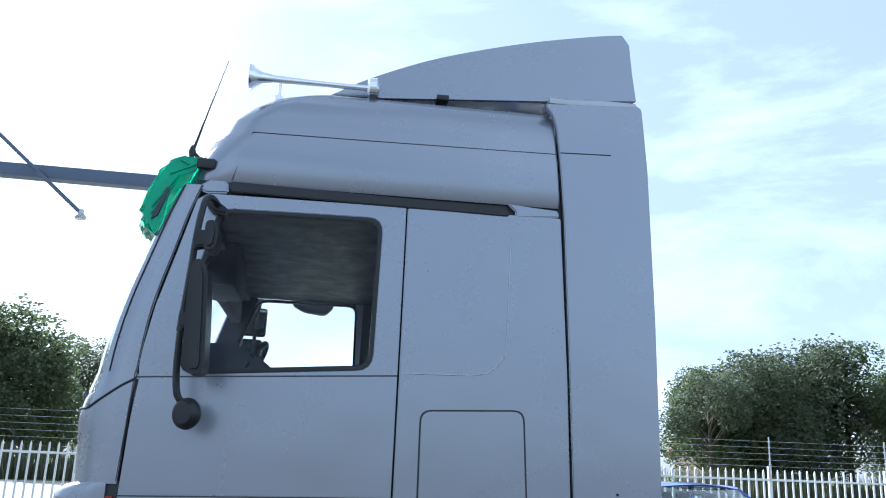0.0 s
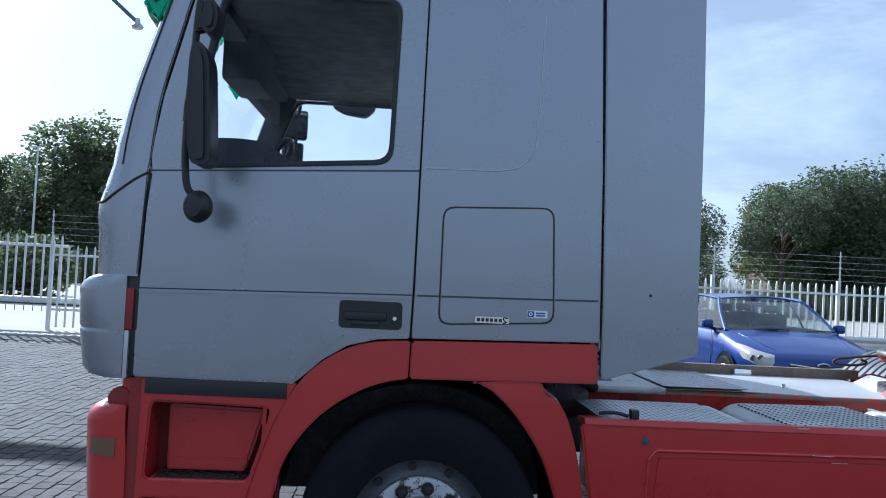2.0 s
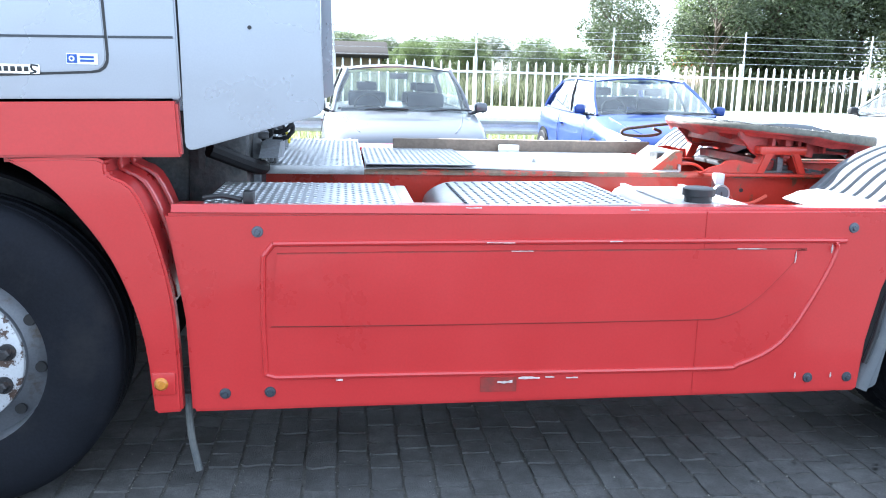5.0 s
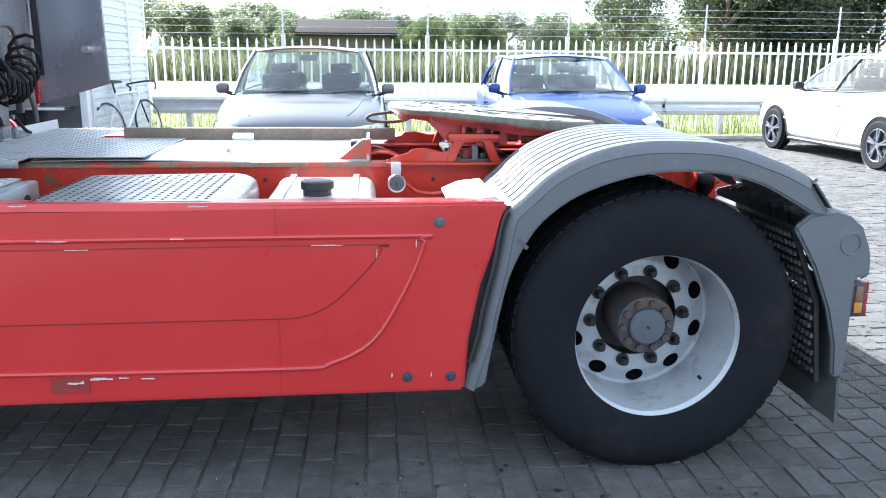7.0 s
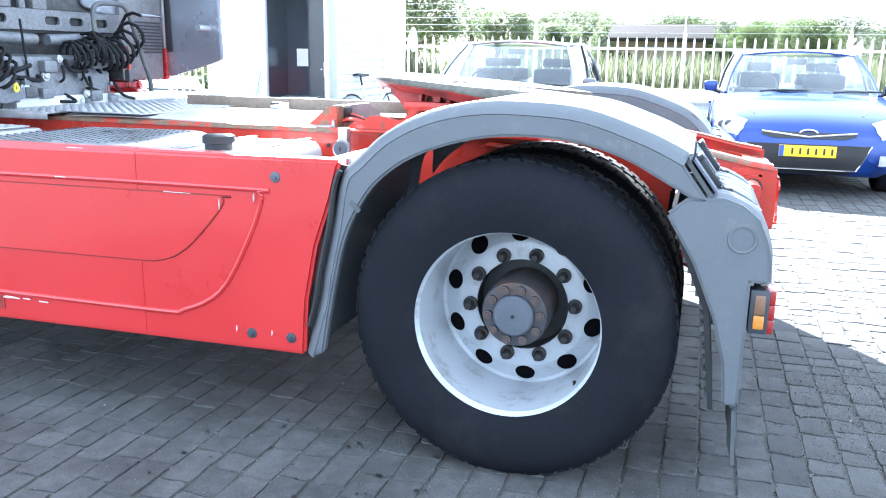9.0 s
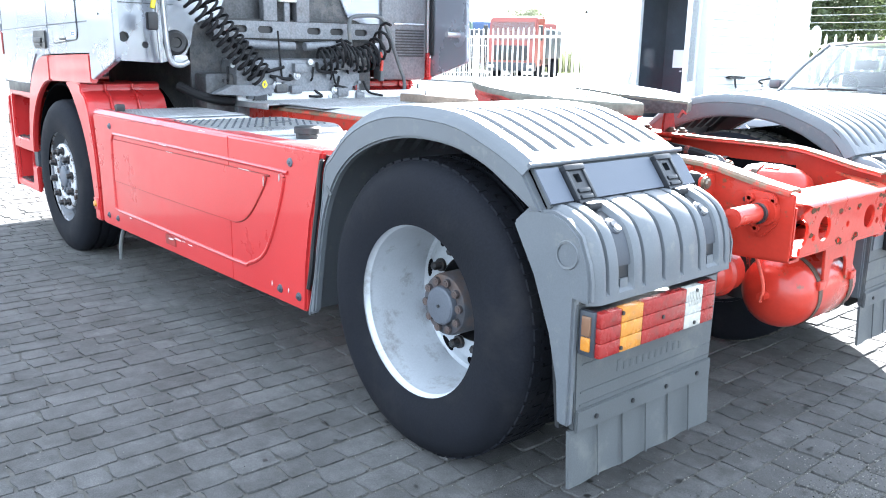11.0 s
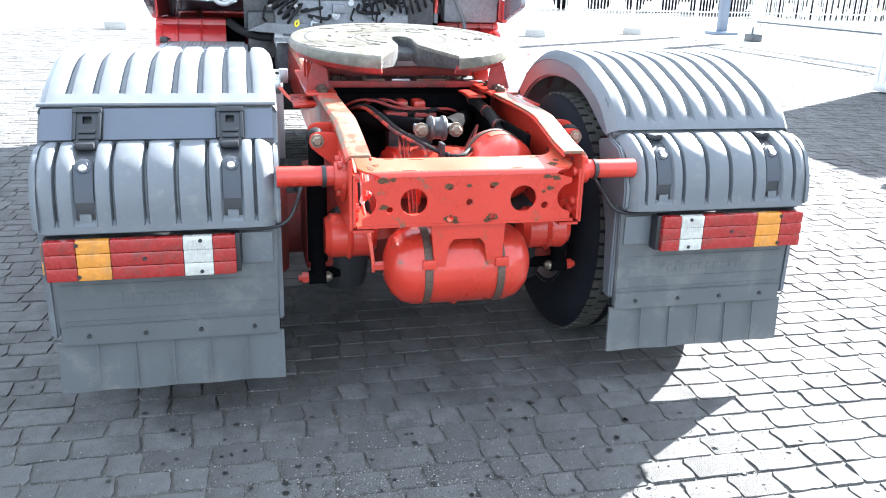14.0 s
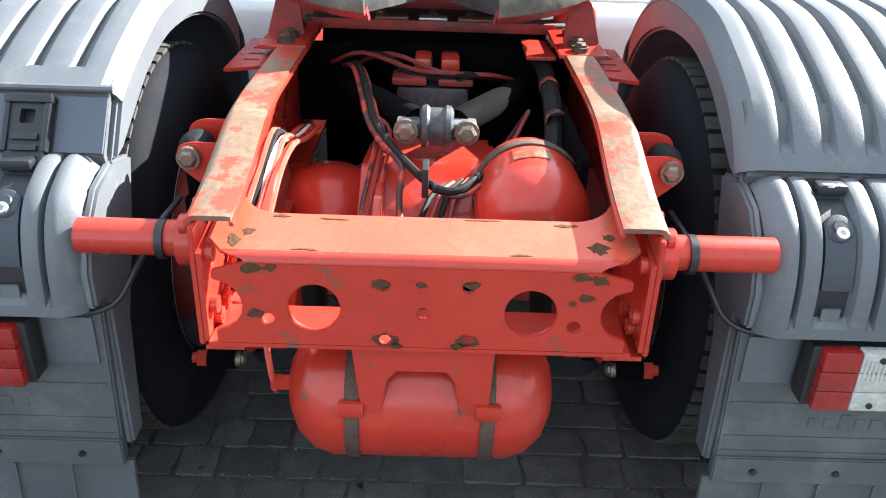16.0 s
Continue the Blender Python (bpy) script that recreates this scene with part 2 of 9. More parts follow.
WHITE_ST = mat("white_sticker", (0.78, 0.79, 0.80), 0.4)
BATT = mat("worn_grey_cover", (0.30, 0.31, 0.32), 0.36, 0.7, 0.15, 5, 0.15, 120, dirt=(0.50, 0.50, 0.49), dirt_amt=0.5, dirt_scale=4, wave=0.02)
FABRIC = mat("dark_cab_trim", (0.032, 0.036, 0.048), 0.85, 0.0, 0.05, 3)


def leafy(m, color, share=0.45):
    """Lets part of the light through thin leaves and blades."""
    n, l = m.node_tree.nodes, m.node_tree.links
    tr = n.new("ShaderNodeBsdfTranslucent")
    tr.inputs["Color"].default_value = (*color, 1)
    mx = n.new("ShaderNodeMixShader")
    mx.inputs["Fac"].default_value = share
    l.new(n["Principled BSDF"].outputs["BSDF"], mx.inputs[1])
    l.new(tr.outputs["BSDF"], mx.inputs[2])
    l.new(mx.outputs["Shader"], n["Material Output"].inputs["Surface"])
    return m


# ---------------------------------------------------------------- building helpers


def finish(bm, smooth=35):
    bmesh.ops.recalc_face_normals(bm, faces=bm.faces)
    if smooth:
        lim = radians(smooth)
        for f in bm.faces:
            f.smooth = True
        for e in bm.edges:
            if len(e.link_faces) == 2 and e.calc_face_angle(0) > lim:
                e.smooth = False
            elif len(e.link_faces) != 2:
                e.smooth = False


def part(name, bm, material, parent=None, label="", smooth=35):
    """Links a bmesh as one mesh object under a thing or a part."""
    finish(bm, smooth)
    me = bpy.data.meshes.new(name)
    bm.to_mesh(me)
    bm.free()
    for m in material if isinstance(material, (list, tuple)) else [material]:
        me.materials.append(m)
    ob = new(name, me)
    if parent is not None:
        ob.parent = parent
    if label:
        ob["label"] = label
    return ob


def again(ob, m, parent=None):
    """One more object on the same mesh, at the pose m."""
    o = new(ob.name.split(".")[0], ob.data)
    o.parent = parent if parent is not None else ob.parent
    o.matrix_basis = m
    if "label" in ob:
        o["label"] = ob["label"]
    return o


def thing(name, label, category, group="", kind=""):
    return tagged(new(name), label, category, group, kind)


def box(a, b, bev=0.0, bm=None, seg=2):
    """A box between two corners, its edges rounded by bev."""
    own = bmesh.new()
    m = Matrix.Translation([(p + q) / 2 for p, q in zip(a, b)]) @ Matrix.Diagonal([abs(q - p) for p, q in zip(a, b)] + [1])
    bmesh.ops.create_cube(own, size=1, matrix=m)
    if bev:
        bmesh.ops.bevel(own, geom=own.edges[:], offset=bev, segments=seg, affect="EDGES", profile=0.6)
    return merge(bm, own)


def merge(bm, own):
    if bm is None:
        return own
    me = bpy.data.meshes.new("tmp")
    own.to_mesh(me)
    own.free()
    bm.from_mesh(me)
    bpy.data.meshes.remove(me)
    return bm


def xf(bm, m):
    bmesh.ops.transform(bm, matrix=m, verts=bm.verts)
    return bm


def rod(p, q, r, seg=12, r2=None, bm=None, caps=True):
    """A round bar from p to q."""
    p, q = Vector(p), Vector(q)
    own = bmesh.new()
    d = q - p
    m = Matrix.Translation((p + q) / 2) @ d.to_track_quat("Z", "Y").to_matrix().to_4x4()
    bmesh.ops.create_cone(own, cap_ends=caps, segments=seg, radius1=r, radius2=r if r2 is None else r2, depth=d.length, matrix=m)
    return merge(bm, own)


def pipe(pts, r, seg=8, bm=None, smoothing=4, closed=False):
    """A hose or bent tube along a smooth line through pts."""
    own = bmesh.new()
    P = [Vector(p) for p in pts]
    if smoothing > 1 and len(P) > 2:
        out = []
        n = len(P)
        for i in range(n if closed else n - 1):
            a, b = P[i], P[(i + 1) % n]
            p0 = P[i - 1] if (i > 0 or closed) else a * 2 - b
            p3 = P[(i + 2) % n] if (i + 2 < n or closed) else b * 2 - a
            for k in range(smoothing):
                t = k / smoothing
                out.append(0.5 * (2 * a + (b - p0) * t + (2 * p0 - 5 * a + 4 * b - p3) * t * t + (3 * a - p0 - 3 * b + p3) * t ** 3))
        if not closed:
            out.append(P[-1])
        P = out
    rings, up = [], None
    for i, p in enumerate(P):
        d = (P[(i + 1) % len(P)] - P[i - 1]) if closed else (P[min(i + 1, len(P) - 1)] - P[max(i - 1, 0)])
        d.normalize()
        if up is None:
            up = d.orthogonal().normalized()
        up = (up - d * up.dot(d)).normalized()
        s = d.cross(up)
        rings.append([own.verts.new(p + (up * math.cos(2 * math.pi * k / seg) + s * math.sin(2 * math.pi * k / seg)) * r) for k in range(seg)])
    for i in range(len(rings) - (0 if closed else 1)):
        a, b = rings[i], rings[(i + 1) % len(rings)]
        for k in range(seg):
            own.faces.new((a[k], a[(k + 1) % seg], b[(k + 1) % seg], b[k]))
    if not closed:
        own.faces.new(rings[0][::-1])
        own.faces.new(rings[-1])
    return merge(bm, own)


def plate(outline, lo, hi, axis="y", holes=(), bev=0.0, bm=None):
    """A flat plate: an outline in the two other axes, with holes, from lo to hi along axis."""
    own = bmesh.new()

    def at(u, v):
        return {"y": (u, lo, v), "x": (lo, u, v), "z": (u, v, lo)}[axis]

    edges = []
    for loop in (outline, *holes):
        vs = [own.verts.new(at(u, v)) for u, v in loop]
        edges += [own.edges.new((vs[i], vs[(i + 1) % len(vs)])) for i in range(len(vs))]
    if holes:
        bmesh.ops.triangle_fill(own, use_beauty=True, use_dissolve=False, edges=edges)
    else:
        own.faces.new(own.verts[:])
    got = bmesh.ops.extrude_face_region(own, geom=own.faces[:])
    off = {"y": (0, hi - lo, 0), "x": (hi - lo, 0, 0), "z": (0, 0, hi - lo)}[axis]
    bmesh.ops.translate(own, vec=off, verts=[g for g in got["geom"] if isinstance(g, bmesh.types.BMVert)])
    bmesh.ops.recalc_face_normals(own, faces=own.faces)
    if bev:
        sharp = [e for e in own.edges if len(e.link_faces) == 2 and e.calc_face_angle(0) > 0.9]
        bmesh.ops.bevel(own, geom=sharp, offset=bev, segments=2, affect="EDGES", clamp_overlap=True)
    return merge(bm, own)


def lathe(profile, seg=48, bm=None, axis="y", c=(0, 0, 0), a0=0.0, a1=360.0):
    """Turns (radius, along) pairs round an axis through c."""
    own = bmesh.new()
    full = abs(a1 - a0) >= 359.9
    n = seg if full else seg + 1
    rings = []
    for k in range(n):
        t = radians(a0 + (a1 - a0) * k / seg)
        cs, sn = math.cos(t), math.sin(t)
        ring = []
        for r, h in profile:
            v = {"y": (r * cs, h, r * sn), "x": (h, r * cs, r * sn), "z": (r * cs, r * sn, h)}[axis]
            ring.append(own.verts.new((v[0] + c[0], v[1] + c[1], v[2] + c[2])))
        rings.append(ring)
    for k in range(n if full else n - 1):
        a, b = rings[k], rings[(k + 1) % n]
        for i in range(len(profile) - 1):
            if profile[i][0] < 1e-6 and profile[i + 1][0] < 1e-6:
                continue
            own.faces.new((a[i], a[i + 1], b[i + 1], b[i]))
    bmesh.ops.remove_doubles(own, verts=own.verts, dist=1e-5)
    return merge(bm, own)


def circle(cx, cy, r, n=20, ry=None):
    return [(cx + r * math.cos(2 * math.pi * k / n), cy + (ry or r) * math.sin(2 * math.pi * k / n)) for k in range(n)]


def rrect(x0, y0, x1, y1, r, n=4):
    """A rectangle with round corners, as an outline."""
    out = []
    for cx, cy, a in ((x1 - r, y1 - r, 0), (x0 + r, y1 - r, 90), (x0 + r, y0 + r, 180), (x1 - r, y0 + r, 270)):
        out += [(cx + r * math.cos(radians(a + 90 * k / n)), cy + r * math.sin(radians(a + 90 * k / n))) for k in range(n + 1)]
    return out


def rounded(pts, r, n=4):
    """The outline pts with each corner rounded by about r."""
    out = []
    for i, p in enumerate(pts):
        p, a, b = Vector(p), Vector(pts[i - 1]), Vector(pts[(i + 1) % len(pts)])
        ra, rb = min(r, (a - p).length * 0.45), min(r, (b - p).length * 0.45)
        s, e = p + (a - p).normalized() * ra, p + (b - p).normalized() * rb
        for k in range(n + 1):
            t = k / n
            out.append(tuple(s * (1 - t) ** 2 + p * 2 * t * (1 - t) + e * t * t))
    return out


def curve_line(pts, n=6):
    """A smooth line through 2D points."""
    P = [Vector(p) for p in pts]
    out = []
    for i in range(len(P) - 1):
        a, b = P[i], P[i + 1]
        p0 = P[i - 1] if i else a * 2 - b
        p3 = P[i + 2] if i + 2 < len(P) else b * 2 - a
        for k in range(n):
            t = k / n
            out.append(tuple(0.5 * (2 * a + (b - p0) * t + (2 * p0 - 5 * a + 4 * b - p3) * t * t + (3 * a - p0 - 3 * b + p3) * t ** 3)))
    out.append(tuple(P[-1]))
    return out


def sheet(rows, bm=None, thick=0.0, closed=False):
    """A skin over rows of points; thick gives it a back."""
    own = bmesh.new()
    V = [[own.verts.new(p) for p in row] for row in rows]
    for i in range(len(V) - 1):
        n = len(V[i])
        for k in range(n if closed else n - 1):
            own.faces.new((V[i][k], V[i][(k + 1) % n], V[i + 1][(k + 1) % n], V[i + 1][k]))
    if thick:
        bmesh.ops.recalc_face_normals(own, faces=own.faces)
        bmesh.ops.solidify(own, geom=own.faces[:], thickness=thick)
    return merge(bm, own)


def mirrored(bm, y=1.25):
    """The same on the other side of the truck."""
    bmesh.ops.transform(bm, matrix=Matrix.Translation((0, 2 * y, 0)) @ Matrix.Diagonal((1, -1, 1, 1)), verts=bm.verts)
    bmesh.ops.reverse_faces(bm, faces=bm.faces)
    return bm


# ---------------------------------------------------------------- the truck
truck = thing("tractor_truck", "silver and red two-axle tractor truck parked on block paving", "truck")
W = 2.5
MID = 1.25

# --- cab: side panels, doors
DOOR_OUT = [(-1.178, 1.05), (-1.176, 1.433), (-1.166, 1.719), (-1.152, 1.874), (-1.161, 1.948), (-1.123, 2.188), (-1.059, 2.439),
            (-1.003, 2.672), (-0.96, 2.702), (-0.073, 2.708), (-0.078, 1.440), (-0.082, 1.250), (-0.21, 1.243), (-0.33, 1.212),
            (-0.43, 1.150), (-0.50, 1.085), (-0.548, 1.045)]
WIN_FAR = rounded([(-0.93, 2.692), (-0.205, 2.694), (-0.186, 1.958), (-0.995, 1.898), (-1.055, 2.35)], 0.07)
WIN = rounded([(-0.905, 2.636), (-0.176, 2.646), (-0.186, 1.958), (-0.995, 1.898), (-1.002, 2.17)], 0.07)
REAR_SIDE = [(-0.066, 2.708), (0.655, 2.712), (0.686, 1.985), (0.704, 1.270), (-0.073, 1.252), (-0.069, 1.440)]


def door(side):
    fix = (lambda b: b) if side == "left" else mirrored
    hole = WIN if side == "left" else WIN_FAR
    d = part("door", fix(plate(DOOR_OUT, 0.0, 0.035, "y", [hole], bev=0.004)), SILVER, truck)
    # folds of the sheet along the door
    part("trim_strip", fix(plate([(-1.176, 1.407), (-0.080, 1.431), (-0.080, 1.426), (-1.176, 1.402)], -0.002, 0.004)), BLACK, d)
    part("panel_fold", fix(plate([(-1.176, 1.402), (-0.080, 1.426), (-0.080, 1.410), (-1.176, 1.386)], -0.008, 0.004, bev=0.0035)), SILVER, d, smooth=12)
    part("trim_strip", fix(plate([(-1.163, 1.883), (-0.076, 1.942), (-0.076, 1.936), (-1.163, 1.877)], -0.002, 0.004)), LATCH, d)
    part("panel_crease", fix(plate([(-1.180, 1.240), (-0.34, 1.256), (-0.425, 1.190), (-0.508, 1.105), (-0.545, 1.052), (-1.178, 1.054)], -0.008, 0.006, bev=0.006)), SILVER, d, smooth=12)
    inner = rounded([(-0.885, 2.616), (-0.196, 2.626), (-0.206, 1.978), (-0.972, 1.920), (-0.980, 2.165)], 0.06)
    if side != "left":
        inner = rounded([(-0.915, 2.684), (-0.218, 2.686), (-0.206, 1.978), (-0.972, 1.920), (-1.038, 2.35)], 0.06)
    part("window_seal", fix(plate(hole, -0.006, 0.036, "y", [inner], bev=0.004)), BLACK, d)
    g = part("window_glass", fix(plate(inner, 0.012, 0.017)), GLASS_T, d, "clear side window glass")
    g.visible_shadow = False
    h = fix(plate(rrect(-0.372, 1.284, -0.116, 1.396, 0.018), -0.010, 0.01, bev=0.004))
    part("handle_recess", h, BLACK, d)
    hb = box((-0.352, -0.022, 1.318), (-0.178, -0.008, 1.352), 0.008)
    box((-0.320, -0.018, 1.297), (-0.205, -0.008, 1.314), 0.005, hb)
    part("door_handle", fix(hb), BLACK, d)
    part("door_lock", fix(rod((-0.146, -0.014, 1.330), (-0.146, -0.006, 1.330), 0.008, 14)), CHROME, d)
    return d


door("left")
door("right")
for fix in (lambda b: b, mirrored):
    side = part("side_panel", fix(plate(REAR_SIDE, 0.0, 0.035, bev=0.005)), SILVER, truck)
    FL = rounded([(0.029, 1.799), (0.491, 1.818), (0.511, 1.338), (0.031, 1.312)], 0.05)
    FLI = rounded([(0.036, 1.792), (0.484, 1.811), (0.504, 1.345), (0.038, 1.319)], 0.045)
    part("locker_seal", fix(plate(FL, -0.003, 0.004, "y", [FLI])), BLACK, side)
    part("locker_door", fix(plate(FLI, -0.005, 0.004, bev=0.003)), SILVER, side)
    for a, b in (((-0.058, 1.427), (0.030, 1.429)), ((0.510, 1.437), (0.688, 1.441)), ((0.04, 1.429), (0.500, 1.437))):
        part("panel_crease", fix(plate([(a[0], a[1] + 0.004), (b[0], b[1] + 0.004), (b[0], b[1] - 0.003), (a[0], a[1] - 0.003)], -0.008 if a[0] == 0.04 else -0.003, 0.004)), LATCH, side)
    # pressed blank of the sleeper window
    blank = [(-0.05, 1.952)] + curve_line([(0.24, 1.957), (0.33, 1.975), (0.385, 2.03), (0.405, 2.12), (0.418, 2.62)], 4)
    b = bmesh.new()
    for i in range(len(blank) - 1):
        p, q = blank[i], blank[i + 1]
        rod((p[0], 0.0, p[1]), (q[0], 0.0, q[1]), 0.0035, 6, bm=b)
    part("pressed_edge", fix(b), SILVER_TRIM, side)
# badge and sticker on the locker door: plain shapes in place of the maker's marks
b = plate(rrect(0.182, 1.33, 0.322, 1.356, 0.004), -0.010, -0.005, bev=0.002)
badge = part("badge", b, CHROME, truck, "chrome locker badge")
for i in range(6):
    part("bar", box((0.190 + i * 0.018, -0.0125, 1.336), (0.202 + i * 0.018, -0.0095, 1.35), 0.001), BLACK, badge)
part("bar", pipe([(0.318, -0.011, 1.352), (0.300, -0.011, 1.354), (0.302, -0.011, 1.342), (0.312, -0.011, 1.336), (0.296, -0.011, 1.332)], 0.0025, 6), BLACK, badge)
st = part("sticker", box((0.395, -0.0075, 1.36), (0.480, -0.005, 1.39)), WHITE_ST, truck, "white and blue dealer sticker")
part("mark", box((0.397, -0.0095, 1.363), (0.424, -0.007, 1.387)), BLUE_ST, st)
part("ring", lathe([(0.004, -0.0105), (0.008, -0.0105), (0.008, -0.009)], 14, c=(0.410, 0, 1.375)), WHITE_ST, st)
for z in (1.38, 1.37):
    part("bar", box((0.432, -0.009, z - 0.003), (0.470, -0.007, z + 0.003)), BLUE_ST, st)

# --- front of the cab: pillars, windscreen, fascia
BLOCK = [(1.040, -1.33), (1.048, -1.385), (1.075, -1.412), (1.215, -1.432), (1.226, -1.433), (1.232, -1.424), (1.240, -1.434), (1.385, -1.444), (1.402, -1.441),
         (1.420, -1.428), (1.438, -1.402), (1.450, -1.366), (1.455, -1.32)]
UPPER = [(1.450, -1.372), (1.52, -1.374), (1.62, -1.380), (1.70, -1.388), (1.745, -1.390)]


def around(z, xfr, xd, y0=0.0, y1=MID, n=14, bow=0.16, push=0.06):
    """Half of the cab's front at one height, from the door's edge round the corner to the middle."""
    pts = []
    for k in range(n + 1):
        t = radians(90 * k / n)
        x = xd + (xfr - xd) * math.sin(t) ** 0.75
        y = y0 + 0.19 * (1 - math.cos(t) ** 0.9)
        pts.append((x, y, z))
    pts = [(x - push * min(1, k / 4), y, zz) for k, (x, y, zz) in enumerate(pts)]
    pts += [(xfr - push - bow * 0.15, y0 + 0.45, z), (xfr - push - bow * 0.35, y0 + 0.8, z), (xfr - push - bow * 0.45, y1, z)]
    return pts


WS = [(1.90, -1.338, -1.163), (2.0, -1.325, -1.155), (2.12, -1.300, -1.142), (2.25, -1.265, -1.118), (2.439, -1.205, -1.070), (2.60, -1.150, -1.030), (2.74, -1.095, -0.985)]


def seam_row(dz=0.0, push=0.02):
    """The swept joint between the fascia and the windscreen pillar."""
    row = around(1.745, -1.388, -1.168, push=push)
    return [(x, y, z + dz + 0.125 * max(0, 1 - k / 7) ** 1.6) for k, (x, y, z) in enumerate(row)]


for fix in (lambda b: b, mirrored):
    b = sheet([around(z, xf_, -1.226, push=0.02) for z, xf_ in BLOCK], thick=0.02)
    part("fascia_block", fix(b), SILVER, truck, smooth=50)
    b = sheet([around(z, xf_, -1.186 + 0.03 * (z - 1.45), push=0.02) for z, xf_ in UPPER[:4]] + [seam_row()], thick=0.02)
    part("front_fascia", fix(b), SILVER, truck, smooth=50)
    b = sheet([seam_row(0.004)[:7]] + [around(*lv, push=0.02)[:7] for lv in WS], thick=0.03)
    part("windscreen_pillar", fix(b), SILVER, truck, smooth=50)
    part("fascia_joint", fix(pipe([Vector(p) + Vector((-0.002, -0.002, 0)) for p in seam_row()[:12]], 0.005, 6, smoothing=1)), BLACK, truck)
    # dark joint along the pillar
    part("pillar_trim", fix(sheet([[(x + 0.045, max(y, 0.02) + 0.035, z) for x, y, z in around(*lv, push=0.02)[:9]] for lv in WS])), BLACK, truck)
    part("pillar_seal", fix(pipe([Vector(around(*lv, push=0.02)[4]) + Vector((-0.001, -0.001, 0)) for lv in WS], 0.003, 6)), BLACK, truck)
    part("pillar_seal", fix(pipe([Vector(p) + Vector((-0.004, 0.006, 0)) for p in [around(1.46, -1.37, -1.186)[0], seam_row()[0]] + [around(*lv, push=0.02)[0] for lv in WS]], 0.007, 6)), BLACK, truck)
    gl = part("windscreen", fix(sheet([seam_row()[6:]] + [around(*lv, push=0.02)[6:] for lv in WS], thick=0.006)), GLASS_T, truck, "clear curved windscreen glass")
    gl.visible_shadow = False
    part("corner_reflector", fix(box((-1.224, -0.004, 1.235), (-1.194, 0.02, 1.402), 0.004)), RED_DARK, truck, "narrow dark red corner reflector")
    part("corner_strip", fix(box((-1.224, -0.002, 1.042), (-1.206, 0.02, 1.233), 0.004)), SILVER_TRIM, truck)
    part("corner_gap", fix(box((-1.226, 0.012, 1.042), (-1.172, 0.03, 1.46), 0.002)), BLACK, truck)
    part("wiper_arm", fix(pipe([(-1.385, 0.13, 1.81), (-1.405, 0.18, 1.80), (-1.41, 0.30, 1.775)], 0.012, 8)), GREYP, truck)
part("wiper_cowl", box((-1.43, 0.28, 1.745), (-1.36, 2.22, 1.79), 0.015), BLACK, truck)

# --- roof
def roof_ring(z, x0, x1, inset, r=0.22, n=8):
    y0, y1 = inset, W - inset
    pts = []
    for cx, cy, a in ((x0 + r, y0 + r, 180), (x1 - 0.012, y0 + 0.012, 270), (x1 - 0.012, y1 - 0.012, 0), (x0 + r, y1 - r, 90)):
        rr = r if cx < x1 - 0.1 else 0.012
        pts += [(cx + rr * math.cos(radians(a + 90 * k / n)), cy + rr * math.sin(radians(a + 90 * k / n)), z) for k in range(n + 1)]
    return pts


ROOF = [roof_ring(2.765, -1.09, 0.655, 0.02), roof_ring(2.80, -1.085, 0.655, 0.005), roof_ring(2.88, -1.055, 0.650, 0.0), roof_ring(3.0, -1.00, 0.644, 0.004),
        roof_ring(3.015, -0.985, 0.643, 0.008), roof_ring(3.09, -0.950, 0.638, 0.012), roof_ring(3.165, -0.875, 0.632, 0.020), roof_ring(3.222, -0.79, 0.625, 0.038),
        roof_ring(3.262, -0.69, 0.618, 0.072), roof_ring(3.285, -0.58, 0.61, 0.115), roof_ring(3.300, -0.45, 0.60, 0.18), roof_ring(3.315, -0.30, 0.50, 0.40), roof_ring(3.32, 0.0, 0.2, 1.0, 0.05)]
b = sheet(ROOF, closed=True)
b.faces.new([v for v in b.verts][-len(ROOF[-1]):])
roof = part("roof", b, SILVER, truck, smooth=50)
ceil = part("cab_headliner", box((-1.02, 0.04, 2.755), (0.62, 2.46, 2.775)), FABRIC, truck)
part("overhead_shelf", box((-1.10, 1.0, 2.50), (-1.03, 2.40, 2.75), 0.02), FABRIC, truck)
part("overhead_locker", box((-1.10, 0.85, 2.46), (-0.91, 1.35, 2.75), 0.03), FABRIC, truck)
part("instrument_hood", plate(rounded([(-1.20, 1.80), (-0.62, 1.80), (-0.63, 1.98), (-0.78, 2.085), (-0.90, 2.095), (-1.13, 2.085)], 0.04), 0.40, 0.90, bev=0.02), FABRIC, truck)
part("header_trim", box((-1.095, 0.16, 2.655), (-0.97, 2.34, 2.752), 0.02), FABRIC, truck)
part("pillar_lining", plate([(-1.275, 1.86), (-0.985, 1.885), (-1.045, 2.35), (-0.92, 2.70), (-1.055, 2.72), (-1.13, 2.55), (-1.19, 2.35), (-1.25, 2.10)], 2.40, 2.435, bev=0.008), FABRIC, truck)
part("roof_gap", box((-0.98, 0.03, 2.705), (0.63, 2.47, 2.765)), BLACK, truck)
